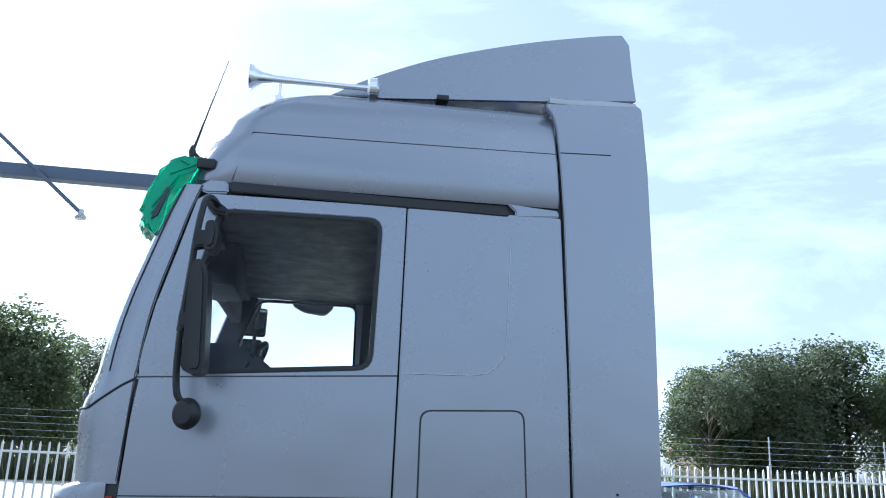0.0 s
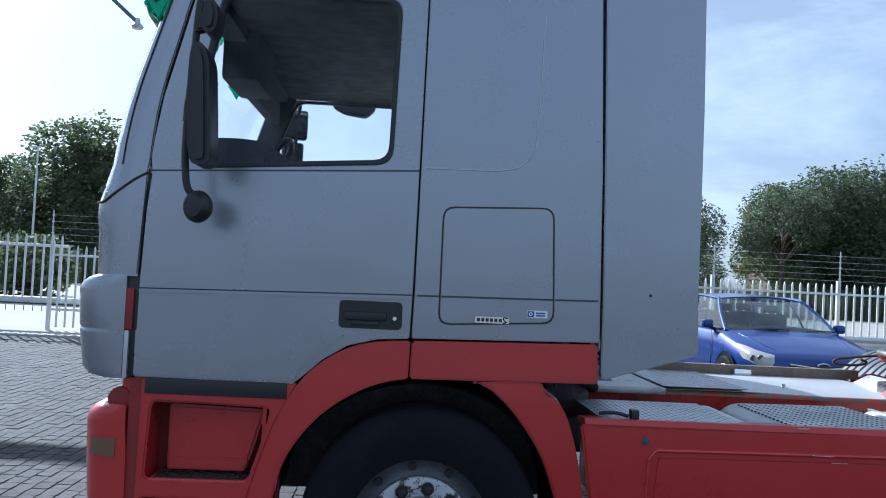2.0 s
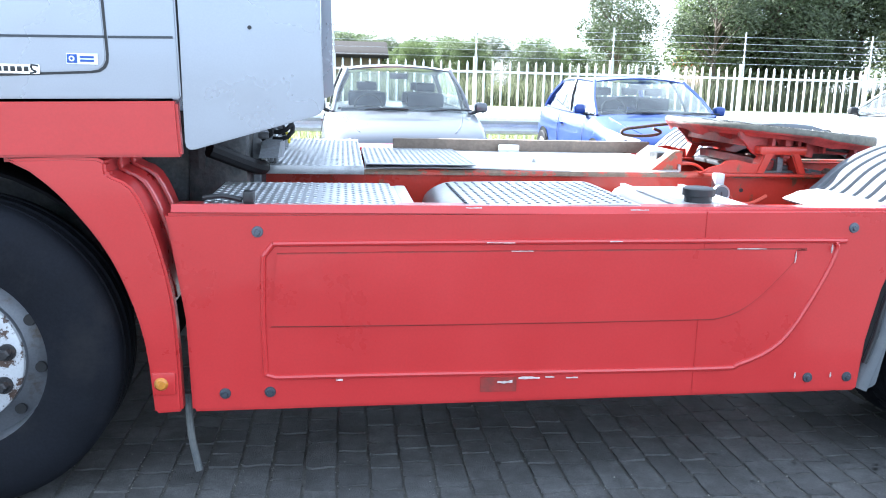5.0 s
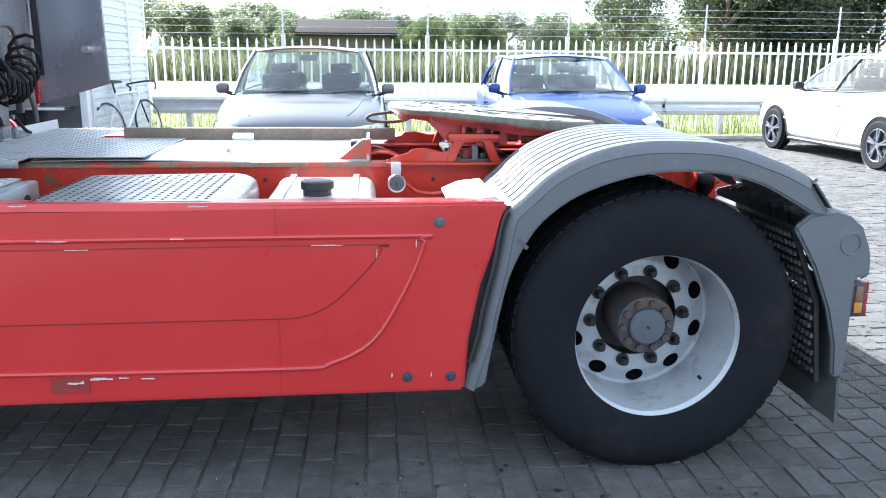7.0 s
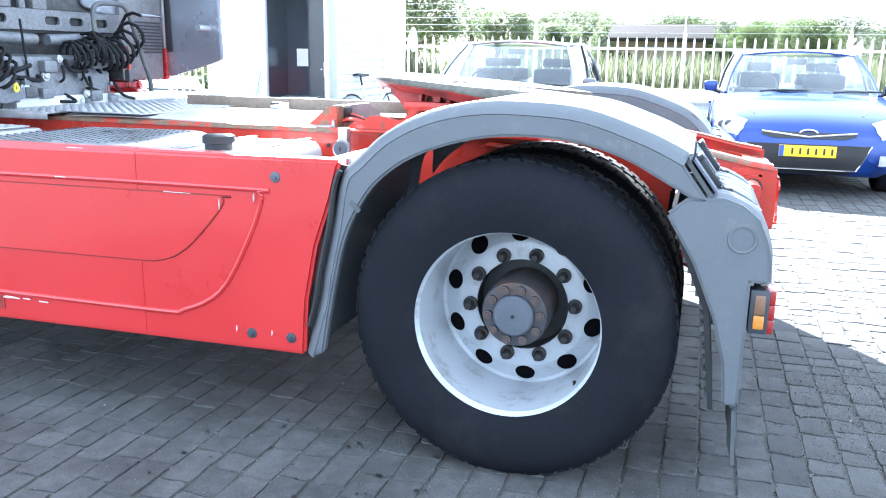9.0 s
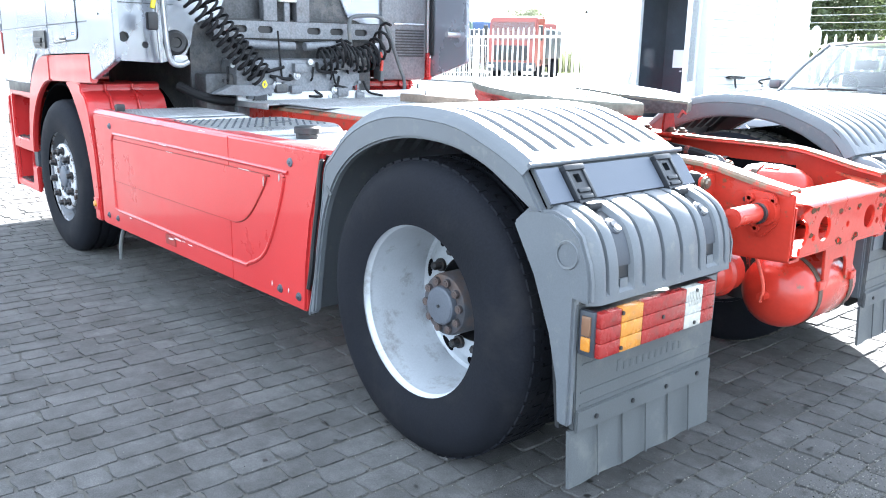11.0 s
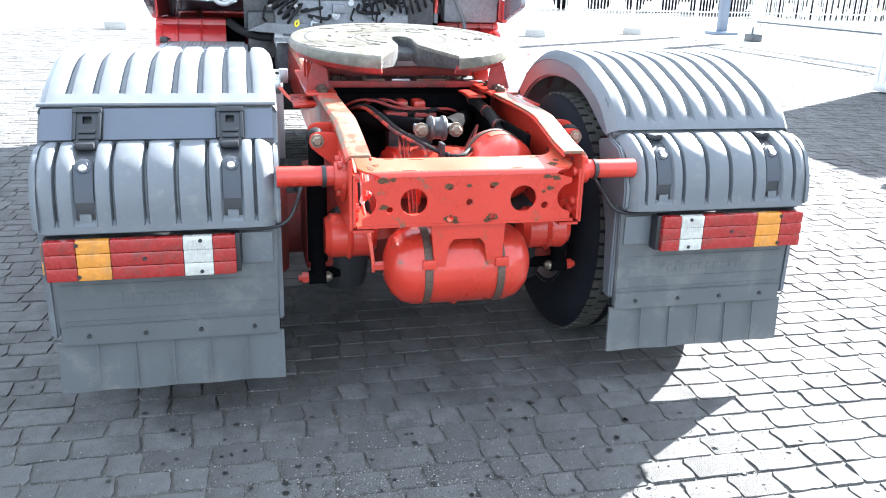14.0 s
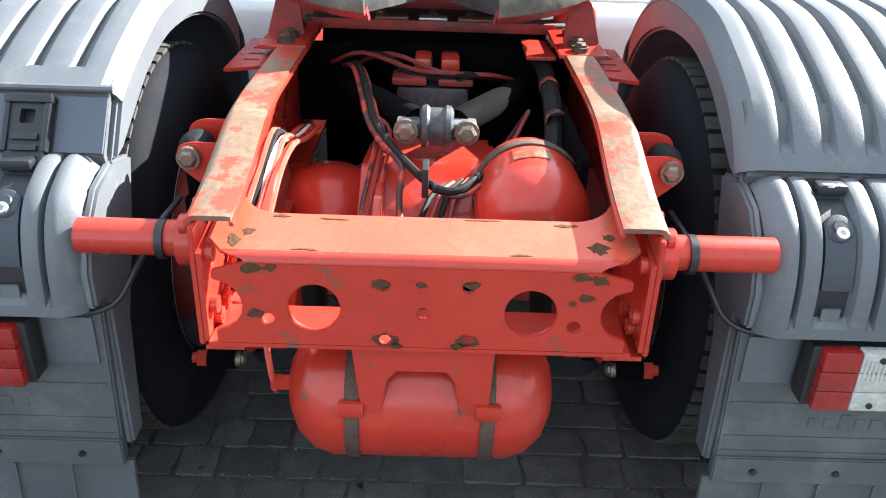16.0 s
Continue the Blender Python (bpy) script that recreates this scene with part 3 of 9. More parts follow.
for fix in (lambda b: b, mirrored):
    part("gutter_strip", fix(plate(rounded([(-0.875, 2.765), (0.375, 2.742), (0.408, 2.722), (0.408, 2.700), (-0.868, 2.716)], 0.02), -0.006, 0.04, bev=0.004)), BLACK, truck)
    part("roof_side_trim", fix(plate([(0.40, 2.765), (0.645, 2.748), (0.648, 2.716), (0.44, 2.700), (0.438, 2.73)], 0.002, 0.04, bev=0.006)), SILVER, truck)
    part("roof_front_trim", fix(plate([(-1.02, 2.728), (-0.96, 2.768), (-0.88, 2.768), (-0.872, 2.712), (-0.97, 2.706)], 0.004, 0.05, bev=0.008)), SILVER, truck)
    seam = pipe([(-0.795, 0.0075, 3.014), (-0.2, 0.009, 3.022), (0.632, 0.010, 3.036)], 0.0025, 6, smoothing=1)
    part("roof_seam", fix(seam), LATCH, truck)
    part("roof_seam", fix(pipe([(-0.795, 0.008, 3.012), (-0.835, 0.003, 2.88), (-0.865, 0.006, 2.775)], 0.002, 6, smoothing=1)), LATCH, truck)

# --- roof spoiler and side fairings
SPO = curve_line([(-0.46, 3.300), (-0.28, 3.405), (0.0, 3.532), (0.30, 3.632), (0.60, 3.712), (0.90, 3.775), (1.03, 3.795)], 4) + [(1.068, 3.740), (1.08, 3.58), (1.098, 3.425)]
low = [(0.60, 3.375), (0.10, 3.335), (-0.2, 3.31)]
rows = []
for f in (0, 0.04, 0.10, 0.2, 0.5, 0.8, 0.9, 0.96, 1.0):
    y = 0.16 + f * (W - 0.32)
    lift = (0.0 if f in (0, 1) else 0.035 if f in (0.04, 0.96) else 0.055)
    rows.append([(x, y, z + lift * min(1, max(0, (x + 0.46) * 1.5)) * (1 if i < len(SPO) - 3 else 0.6)) for i, (x, z) in enumerate(SPO)])
sp = sheet(rows)
for y in (0.16, W - 0.16):
    plate(SPO + low, y - 0.01, y + 0.01, bm=sp)
spoiler = part("roof_spoiler", sp, SILVER, truck, smooth=40)
part("spoiler_edge", box((0.60, 0.150, 3.385), (1.098, 0.20, 3.412), 0.006), SILVER_TRIM, spoiler)
part("spoiler_bracket", box((0.06, 0.12, 3.318), (0.12, 0.20, 3.345), 0.005), BLACK, spoiler)
part("spoiler_foot", box((-0.35, 0.30, 3.22), (0.95, 2.20, 3.345), 0.02), SILVER, spoiler)
for fix in (lambda b: b, mirrored):
    FAIR = rounded([(0.565, 3.285), (1.062, 3.318), (1.085, 2.985), (1.102, 2.27), (1.108, 1.44), (1.118, 1.235), (0.712, 1.115), (0.708, 1.46), (0.690, 2.09), (0.668, 2.72), (0.648, 3.0), (0.632, 3.17), (0.61, 3.235)], 0.030, 3)
    fr = part("side_fairing", fix(plate(FAIR, -0.012, 0.022, bev=0.012)), SILVER, truck, "silver wind fairing behind the cab")
    part("fairing_seal", fix(plate([(0.60, 1.28), (0.76, 1.28), (0.74, 2.2), (0.69, 3.15), (0.60, 3.12)], 0.028, 0.034)), BLACK, fr)
    part("fairing_edge", fix(box((0.60, 0.0, 3.296), (1.05, 0.16, 3.326), 0.008)), SILVER_TRIM, fr)
    part("fairing_crease", fix(pipe([(0.65, -0.012, 3.037), (0.90, -0.012, 3.046)], 0.003, 6)), LATCH, fr)
    part("plug", fix(rod((0.905, -0.016, 1.475), (0.905, -0.01, 1.475), 0.006, 10)), BLACK, fr)
    part("fairing_stay", fix(rod((0.70, 0.03, 2.2), (0.72, 0.4, 2.2), 0.015)), BLACK, fr)

# --- rear wall, floor and inside of the cab
back = box((0.60, 0.03, 1.30), (0.640, 2.47, 2.75), 0.01)
part("rear_wall", back, ENGINE_G, truck)
for y in (0.35, 0.95, 1.55, 2.15):
    part("wall_rib", box((0.64, y - 0.05, 1.42), (0.665, y + 0.05, 2.65), 0.01), ENGINE_G, truck)
part("cab_floor", box((-1.30, 0.04, 1.26), (0.60, 2.46, 1.31), 0.01), FABRIC, truck)
part("dashboard", plate(rounded([(-1.28, 1.31), (-0.78, 1.31), (-0.74, 1.62), (-0.80, 1.84), (-0.92, 1.90), (-1.18, 1.88), (-1.30, 1.80)], 0.05), 0.06, 2.44), FABRIC, truck)
b = pipe([(-0.80 + 0.23 * math.cos(a) * 0.45, 0.62 + 0.23 * math.sin(a), 1.93 + 0.23 * math.cos(a) * 0.85) for a in [2 * math.pi * k / 16 for k in range(16)]], 0.016, 8, closed=True, smoothing=2)
rod((-0.92, 0.62, 1.78), (-0.80, 0.62, 1.90), 0.03, bm=b)
for a in (0.3, 2.84, 4.7):
    rod((-0.82, 0.62, 1.88), (-0.80 + 0.095 * math.cos(a), 0.62 + 0.21 * math.sin(a), 1.90 + 0.18 * math.cos(a)), 0.012, 8, bm=b)
part("steering_wheel", b, BLACK, truck)
for y in (0.62, 1.88):
    s = box((-0.42, y - 0.25, 1.62), (0.08, y + 0.25, 1.76), 0.05)
    box((-0.36, y - 0.18, 1.31), (0.02, y + 0.18, 1.62), 0.03, s)
    part("cab_seat", s, FABRIC, truck)
    part("seat_back", plate(rounded([(-0.02, 1.70), (0.13, 1.72), (0.24, 2.28), (0.12, 2.30)], 0.05), y - 0.24, y + 0.24, bev=0.03), FABRIC, truck)
part("sleeper_bunk", box((0.25, 0.06, 1.31), (0.60, 2.44, 1.85), 0.04), FABRIC, truck)
for y in (0.055, 2.445):
    part("cab_inner_pillar", plate([(-0.17, 1.31), (0.60, 1.31), (0.60, 2.70), (-0.16, 2.70)], y - 0.012, y + 0.012), FABRIC, truck)
    part("inner_door_trim", plate([(-1.15, 1.31), (-0.17, 1.31), (-0.17, 1.94), (-1.0, 1.885), (-1.15, 1.86)], y - 0.012, y + 0.012), FABRIC, truck)
part("kerb_mirror", plate(rounded([(-0.70, 2.775), (-0.38, 2.775), (-0.375, 2.70), (-0.44, 2.635), (-0.60, 2.655), (-0.69, 2.70)], 0.03), 2.58, 2.70, bev=0.02), GREYD, truck)

# --- mirrors on arms
def mirror_set(fix, heads=True):
    arm = pipe([(-0.90, 0.0, 2.635), (-0.915, -0.12, 2.64), (-0.93, -0.20, 2.615), (-0.941, -0.22, 2.54), (-0.95, -0.22, 2.44), (-0.956, -0.22, 2.31), (-0.967, -0.22, 2.10),
                (-0.968, -0.22, 1.96), (-0.964, -0.22, 1.875), (-0.952, -0.22, 1.80), (-0.925, -0.21, 1.765)], 0.014, 10)
    rod((-0.945, -0.22, 2.39), (-0.94, -0.22, 2.47), 0.019, bm=arm)
    rod((-0.966, -0.22, 2.05), (-0.962, -0.22, 2.13), 0.020, bm=arm)
    a = part("mirror_arm", fix(arm), BLACK, truck)
    part("arm_bracket", fix(plate(rounded([(-0.965, 2.648), (-0.935, 2.668), (-0.875, 2.636), (-0.855, 2.612), (-0.872, 2.596), (-0.925, 2.604)], 0.02), -0.05, 0.01, bev=0.012)), BLACK, a)
    part("arm_clamp", fix(plate(rounded([(-0.955, 2.47), (-0.90, 2.465), (-0.89, 2.40), (-0.955, 2.39)], 0.015), -0.25, -0.19, bev=0.008)), BLACK, a)
    part("arm_clamp", fix(plate(rounded([(-0.975, 2.12), (-0.90, 2.125), (-0.90, 2.07), (-0.975, 2.06)], 0.012), -0.25, -0.19, bev=0.008)), BLACK, a)
    if not heads:
        return a
    shell = plate(rounded([(-0.918, 2.312), (-0.885, 2.312), (-0.862, 2.26), (-0.850, 2.10), (-0.838, 1.90), (-0.850, 1.872), (-0.905, 1.868), (-0.922, 1.95), (-0.932, 2.15), (-0.930, 2.27)], 0.03), -0.40, -0.22, bev=0.022)
    head = part("mirror_head", fix(shell), BLACK, a, smooth=60)
    part("mirror_glass", fix(plate([(-0.868, 1.90), (-0.858, 1.90), (-0.878, 2.27), (-0.888, 2.27)], -0.38, -0.24)), CHROME, head)
    part("wide_mirror_head", fix(plate(rounded([(-0.895, 2.475), (-0.855, 2.48), (-0.84, 2.42), (-0.85, 2.36), (-0.895, 2.355)], 0.025), -0.38, -0.23, bev=0.02)), BLACK, a, smooth=60)
    ball = lathe([(0.0, -0.045), (0.04, -0.042), (0.058, -0.02), (0.061, 0.0), (0.052, 0.025), (0.03, 0.04), (0.0, 0.042)], 24, c=(0, 0, 0))
    xf(ball, pose(-0.905, -0.225, 1.728, 0, 0, -18) @ Matrix.Diagonal((0.92, 1, 1.02, 1)))
    part("kerb_mirror_head", fix(ball), BLACK, a)


mirror_set(lambda b: b)
a = mirror_set(lambda b: mirrored(xf(b, Matrix.Translation((0, 0, 0.12)))), False)
for x, z, w, h in ((-0.963, 2.572, 0.088, 0.110), (-0.978, 2.235, 0.080, 0.205)):
    turned = pose(x, 2.74, z, 0, 0, 16)
    head = part("mirror_head", xf(box((-w, -0.030, -h), (w, 0.045, h), 0.028, seg=3), turned), BLACK, a)
    part("mirror_glass", xf(plate(rrect(-w + 0.014, -h + 0.014, w - 0.014, h - 0.014, 0.02), -0.034, -0.029), turned), CHROME, head)

# --- green sun visor across the front, on two brackets
VIS = curve_line([(-0.99, 2.868), (-1.085, 2.878), (-1.150, 2.835), (-1.203, 2.735), (-1.232, 2.61), (-1.205, 2.555), (-1.176, 2.508)], 3)
rng = random.Random(8)
rows = []
for k in range(21):
    y = 0.03 + 1.60 * k / 20
    bulge = 0.13 * (1 - abs((y - MID) / MID) ** 3)
    fold = [0.017 * rng.uniform(-1, 1) for _ in VIS]
    rows.append([(x - bulge * min(1, i / 6) + fold[i], y, z + 0.035 * bulge * i + 0.5 * fold[i]) for i, (x, z) in enumerate(VIS)])
visor = part("sun_visor", sheet(rows, thick=0.004), GREENV, truck, "crumpled translucent green plastic sun visor")
for y in (0.035, 1.625):
    cap = VIS + curve_line([(-1.145, 2.585), (-1.135, 2.69), (-1.095, 2.775), (-1.03, 2.82)], 3)
    part("visor_end", plate(cap, y - 0.004, y + 0.004), GREENV, visor)
    for p, q in (((-1.02, 2.85), (-1.14, 2.79)), ((-1.10, 2.79), (-1.20, 2.63)), ((-1.06, 2.84), (-1.10, 2.86)), ((-1.13, 2.70), (-1.20, 2.60))):
        part("visor_fold", rod((p[0], y - 0.006, p[1]), (q[0], y - 0.006, q[1]), 0.006, 6), GREENV, visor)
    part("visor_bracket", box((-1.03, y - 0.022, 2.825), (-0.945, y + 0.02, 2.875), 0.014), BLACK, visor)
    part("visor_bracket", plate([(-1.145, 2.725), (-1.13, 2.72), (-1.17, 2.59), (-1.195, 2.575), (-1.185, 2.615)], y - 0.014, y + 0.008), LATCH, visor)

# --- air horn and aerial on the roof
b = lathe([(0.066, -0.0), (0.062, 0.012), (0.045, 0.03), (0.030, 0.06), (0.021, 0.12), (0.018, 0.20), (0.014, 0.34), (0.013, 0.55), (0.016, 0.60)], 24, axis="x", c=(-0.845, 0.10, 3.330))
horn = part("air_horn", b, CHROME, truck, "long chrome trumpet air horn")
part("horn_diaphragm", lathe([(0.0, 0.0), (0.04, 0.0), (0.052, 0.01), (0.052, 0.045), (0.04, 0.055), (0.0, 0.055)], 24, axis="x", c=(-0.285, 0.10, 3.330)), CHROME, horn)
b = rod((-0.70, 0.10, 3.345), (-0.70, 0.10, 3.225), 0.007)
box((-0.72, 0.085, 3.205), (-0.68, 0.115, 3.245), 0.004, b)
part("horn_stand", b, CHROME, horn)
part("horn_stand", box((-0.275, 0.07, 3.20), (-0.235, 0.13, 3.30), 0.010), BLACK, horn)
b = rod((-1.095, 0.25, 2.99), (-1.06, 0.25, 3.14), 0.008, 8, 0.005)
rod((-1.06, 0.25, 3.14), (-0.977, 0.25, 3.482), 0.0045, 8, 0.0025, bm=b)
rod((-1.04, 0.25, 2.93), (-1.095, 0.25, 2.985), 0.009, 8, bm=b)
lathe([(0.0, -0.04), (0.012, -0.03), (0.018, 0.0), (0.008, 0.03), (0.0, 0.03)], 10, b, "z", (-1.098, 0.25, 2.985))
part("aerial", b, BLACK, truck, "black whip aerial")

# --- red step box, bumper corner and front wheel arch
for fix in (lambda b: b, mirrored):
    bump = []
    for z, xfr, xd in ((0.275, -1.25, -1.18), (0.285, -1.29, -1.18), (0.30, -1.305, -1.18), (0.405, -1.335, -1.185), (0.419, -1.335, -1.185), (0.424, -1.325, -1.185), (0.429, -1.340, -1.185), (0.56, -1.362, -1.187), (0.72, -1.372, -1.19), (0.86, -1.378, -1.20), (0.892, -1.370, -1.20), (0.915, -1.345, -1.20), (0.928, -1.30, -1.20), (0.935, -1.265, -1.205)):
        bump.append(around(z, xfr, xd, bow=0.12, push=0.02))
    bp = part("bumper", fix(sheet(bump, thick=0.02)), RED, truck, "red bumper corner", smooth=50)
    part("bumper_joint", fix(pipe([Vector(p) + Vector((-0.002, -0.002, 0)) for p in around(0.424, -1.328, -1.185, bow=0.12, push=0.02)], 0.004, 6, smoothing=1)), BLACK, bp)
    neck = [around(z, x, -1.195, y0=0.035, bow=0.05, push=0.0) for z, x in ((0.90, -1.30), (0.93, -1.285), (0.96, -1.265), (1.05, -1.262))]
    part("bumper_neck", fix(sheet(neck, thick=0.02)), RED, bp, smooth=50)
    part("neck_socket", fix(lathe([(0.0, 0.0), (0.045, 0.0), (0.05, 0.006), (0.05, 0.02)], 20, axis="y", c=(-1.235, 0.03, 0.952))), RED_DARK, bp)
    lens = [[(x - 0.003, y - 0.004, z) for x, y, z in around(z0, -1.373, -1.19, push=0.02) if -1.345 < x < -1.225] for z0 in (0.728, 0.76, 0.80)]
    part("bumper_lamp", fix(sheet(lens, thick=0.012)), mat("smoked_lens", (0.16, 0.085, 0.05), 0.25, coat=0.5) if fix is not mirrored else bpy.data.materials["smoked_lens"], bp)
    # recessed steps
    sb = part("step_frame", fix(plate([(-1.145, 1.05), (-0.52, 1.05), (-0.61, 0.875), (-0.66, 0.72), (-0.70, 0.58), (-0.70, 0.47), (-0.62, 0.47), (-0.62, 0.288), (-1.15, 0.288)], 0.0, 0.03, "y",
              [rounded([(-1.10, 0.955), (-0.625, 0.945), (-0.66, 0.80), (-0.705, 0.650), (-1.115, 0.645)], 0.03), rounded([(-1.125, 0.571), (-0.717, 0.568), (-0.738, 0.336), (-1.12, 0.330)], 0.015)], bev=0.008)), RED, truck, "red boarding step housing")
    # back wall in the darker red, which paints the shade behind the steps
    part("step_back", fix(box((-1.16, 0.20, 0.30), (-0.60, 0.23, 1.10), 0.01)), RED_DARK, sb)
    part("step_back", fix(plate(rounded([(-1.055, 0.93), (-0.66, 0.92), (-0.73, 0.665), (-1.055, 0.665)], 0.02), 0.105, 0.21, bev=0.022)), RED, sb)
    part("step_back", fix(plate(rounded([(-1.04, 0.715), (-0.72, 0.715), (-0.735, 0.665), (-1.05, 0.665)], 0.012), 0.090, 0.18, bev=0.012)), RED, sb)
    part("step_back", fix(plate(rounded([(-1.11, 0.57), (-0.745, 0.57), (-0.75, 0.345), (-1.11, 0.345)], 0.02), 0.120, 0.21, bev=0.020)), RED, sb)
    part("step_side", fix(plate([(0.025, 0.30), (0.22, 0.30), (0.22, 1.04), (0.025, 1.04)], -1.14, -1.115, "x")), RED, sb)
    part("step_side", fix(plate([(0.025, 0.62), (0.22, 0.62), (0.22, 1.0), (0.025, 1.0)], -0.66, -0.645, "x")), RED, sb)
    for z, x0, x1 in ((0.650, -1.075, -0.705), (0.335, -1.12, -0.755), (0.985, -1.08, -0.62)):
        part("step_ledge", fix(box((x0 - 0.02, 0.003, z - 0.035), (x1 + 0.02, 0.21, z), 0.008)), RED if z < 0.9 else RED_DARK, sb)
        t = bmesh.new()
        for i in range(7):
            for j in range(4):
                u = x0 + (i + 0.5 * (j % 2)) * (x1 - x0) / 7.5
                box((u, 0.03 + j * 0.04, z), (u + (x1 - x0) / 9.5, 0.055 + j * 0.04, z + 0.008), 0.0, t)
        box((x0, 0.012, z - 0.002), (x1, 0.185, z + 0.003), 0.0, t)
        part("step_tread", fix(t), BLACK, sb)
    part("step_top", fix(box((-1.13, -0.006, 0.985), (-0.565, 0.012, 1.048), 0.004)), BLACK, sb)
    part("step_hatch", fix(plate(rrect(-0.975, 0.415, -0.812, 0.512, 0.012), 0.110, 0.13, bev=0.005)), RED, sb)
    part("step_hook", fix(box((-0.945, 0.104, 0.525), (-0.855, 0.13, 0.545), 0.005)), CHROME, sb)
    part("step_hole", fix(rod((-0.895, 0.100, 0.458), (-0.895, 0.12, 0.458), 0.016, 16)), ALU, sb)
    # dark red strip stands for the shaded column beside the steps
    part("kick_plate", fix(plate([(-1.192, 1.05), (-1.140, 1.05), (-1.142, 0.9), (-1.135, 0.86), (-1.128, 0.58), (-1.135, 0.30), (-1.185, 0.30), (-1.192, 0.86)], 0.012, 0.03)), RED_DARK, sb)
    part("arch_stub", fix(box((-0.70, 0.01, 0.47), (-0.615, 0.06, 0.578), 0.008)), LATCH, sb)
    # arch above the wheel
    AO = curve_line([(-0.700, 0.578), (-0.669, 0.701), (-0.613, 0.87), (-0.538, 1.026), (-0.446, 1.13), (-0.325, 1.204), (-0.205, 1.234), (-0.077, 1.243)], 3)
    AI = curve_line([(-0.08, 1.088), (-0.165, 1.073), (-0.266, 1.035), (-0.388, 0.959), (-0.491, 0.853), (-0.566, 0.725), (-0.6, 0.579)], 3)
    arch = part("wheel_arch", fix(plate(AO + AI, -0.015, 0.02, bev=0.006)), RED, truck, "red front wheel arch")
    part("arch_sill", fix(plate([(-0.071, 1.243), (0.694, 1.262), (0.702, 1.100), (-0.074, 1.088)], -0.012, 0.03, bev=0.008)), RED, arch)
    RO = curve_line([(0.20, 1.088), (0.46, 1.094), (0.485, 1.048), (0.553, 1.008), (0.608, 0.886), (0.652, 0.697), (0.667, 0.524), (0.673, 0.302)], 3)
    RI = curve_line([(0.588, 0.297), (0.568, 0.521), (0.523, 0.693), (0.455, 0.84), (0.347, 0.982), (0.27, 1.052)], 3)
    rear = part("rear_arch", fix(plate(RO + RI, -0.008, 0.045, bev=0.008)), RED, arch)
    # liner in near-black, so the arch's inner shade is in its colour
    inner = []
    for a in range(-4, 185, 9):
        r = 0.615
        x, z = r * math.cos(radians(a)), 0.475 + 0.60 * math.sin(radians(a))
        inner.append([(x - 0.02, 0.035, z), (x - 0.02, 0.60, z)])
    part("arch_liner", fix(sheet(inner, thick=0.01)), SHADE_BLACK, arch)
    part("arch_cover", fix(sheet([[(x - 0.01, y, z) for x, z in RO if z > 0.6] for y in (0.03, 0.20, 0.36, 0.44, 0.47)], thick=0.012)), RED, arch)
    for y in (0.14, 0.30):
        part("cover_rib", fix(pipe([(x + 0.004, y, z) for x, z in RO if z > 0.6], 0.008, 6, smoothing=1)), RED, arch)
    part("side_reflector", fix(lathe([(0.0, -0.020), (0.014, -0.019), (0.021, -0.012), (0.024, 0.0)], 20, c=(0.612, -0.004, 0.398))), AMBER, rear, "round amber side reflector")
    part("reflector_base", fix(box((0.585, -0.014, 0.362), (0.655, -0.004, 0.434), 0.004)), RED, rear)
part("mud_strip", pipe([(0.66, 0.15, 0.30), (0.675, 0.1, 0.18), (0.70, 0.08, 0.06)], 0.012, 8), GREYD, truck)
part("engine", box((-1.0, 0.66, 0.45), (0.62, 1.84, 1.24), 0.05), ENGINE, truck)


# --- wheels
def tyre_bm(r, w, seg=72, tread=True):
    h = w / 2
    pr = [(0.285, h - 0.01), (0.31, h - 0.004), (0.36, h + 0.004), (0.42, h + 0.002), (r - 0.05, h - 0.006), (r - 0.022, h - 0.022), (r - 0.006, h - 0.04),
          (r, h - 0.06), (r, h - 0.085), (r - 0.012, h - 0.088), (r - 0.012, h - 0.098), (r, h - 0.101)]
    pr = [(a, -b) for a, b in pr] + [(r, -0.012), (r - 0.012, -0.009)]
    full = pr + [(a, -b) for a, b in pr[::-1]] + [(0.285, -(-h + 0.01))]
    return lathe(full, seg)


def blocks_bm(r, w, n=64):
    """Tread blocks on the two shoulders and the middle of a tyre."""
    b = bmesh.new()
    for k in range(n):
        a = 2 * math.pi * k / n
        for y, wy, s in ((-w / 2 + 0.068, 0.04, 0), (w / 2 - 0.068, 0.04, 0.3), (-0.045, 0.055, 0.5), (0.045, 0.055, 0.8)):
            q = bmesh.new()
            bmesh.ops.create_cube(q, size=1, matrix=pose(0, 0, 0, 0, -math.degrees(a + s * 2 * math.pi / n), 0) @ Matrix.Translation((r - 0.003, y, 0)) @ Matrix.Diagonal((0.012, wy, 2 * math.pi * r / n * 0.72, 1)))
            me = bpy.data.meshes.new("t")
            q.to_mesh(me)
            q.free()
            b.from_mesh(me)
            bpy.data.meshes.remove(me)
    return b


def nut_bm(r=0.016, h=0.035, collar=0.023):
    b = lathe([(0.0, -h), (r * 0.7, -h), (r, -h + 0.005)], 6)
    lathe([(r, -h + 0.005), (r, -0.01)], 6, b)
    lathe([(collar, -0.012), (collar, 0.0)], 16, b)
    lathe([(0.0, -0.012), (collar, -0.012)], 16, b)
    return b


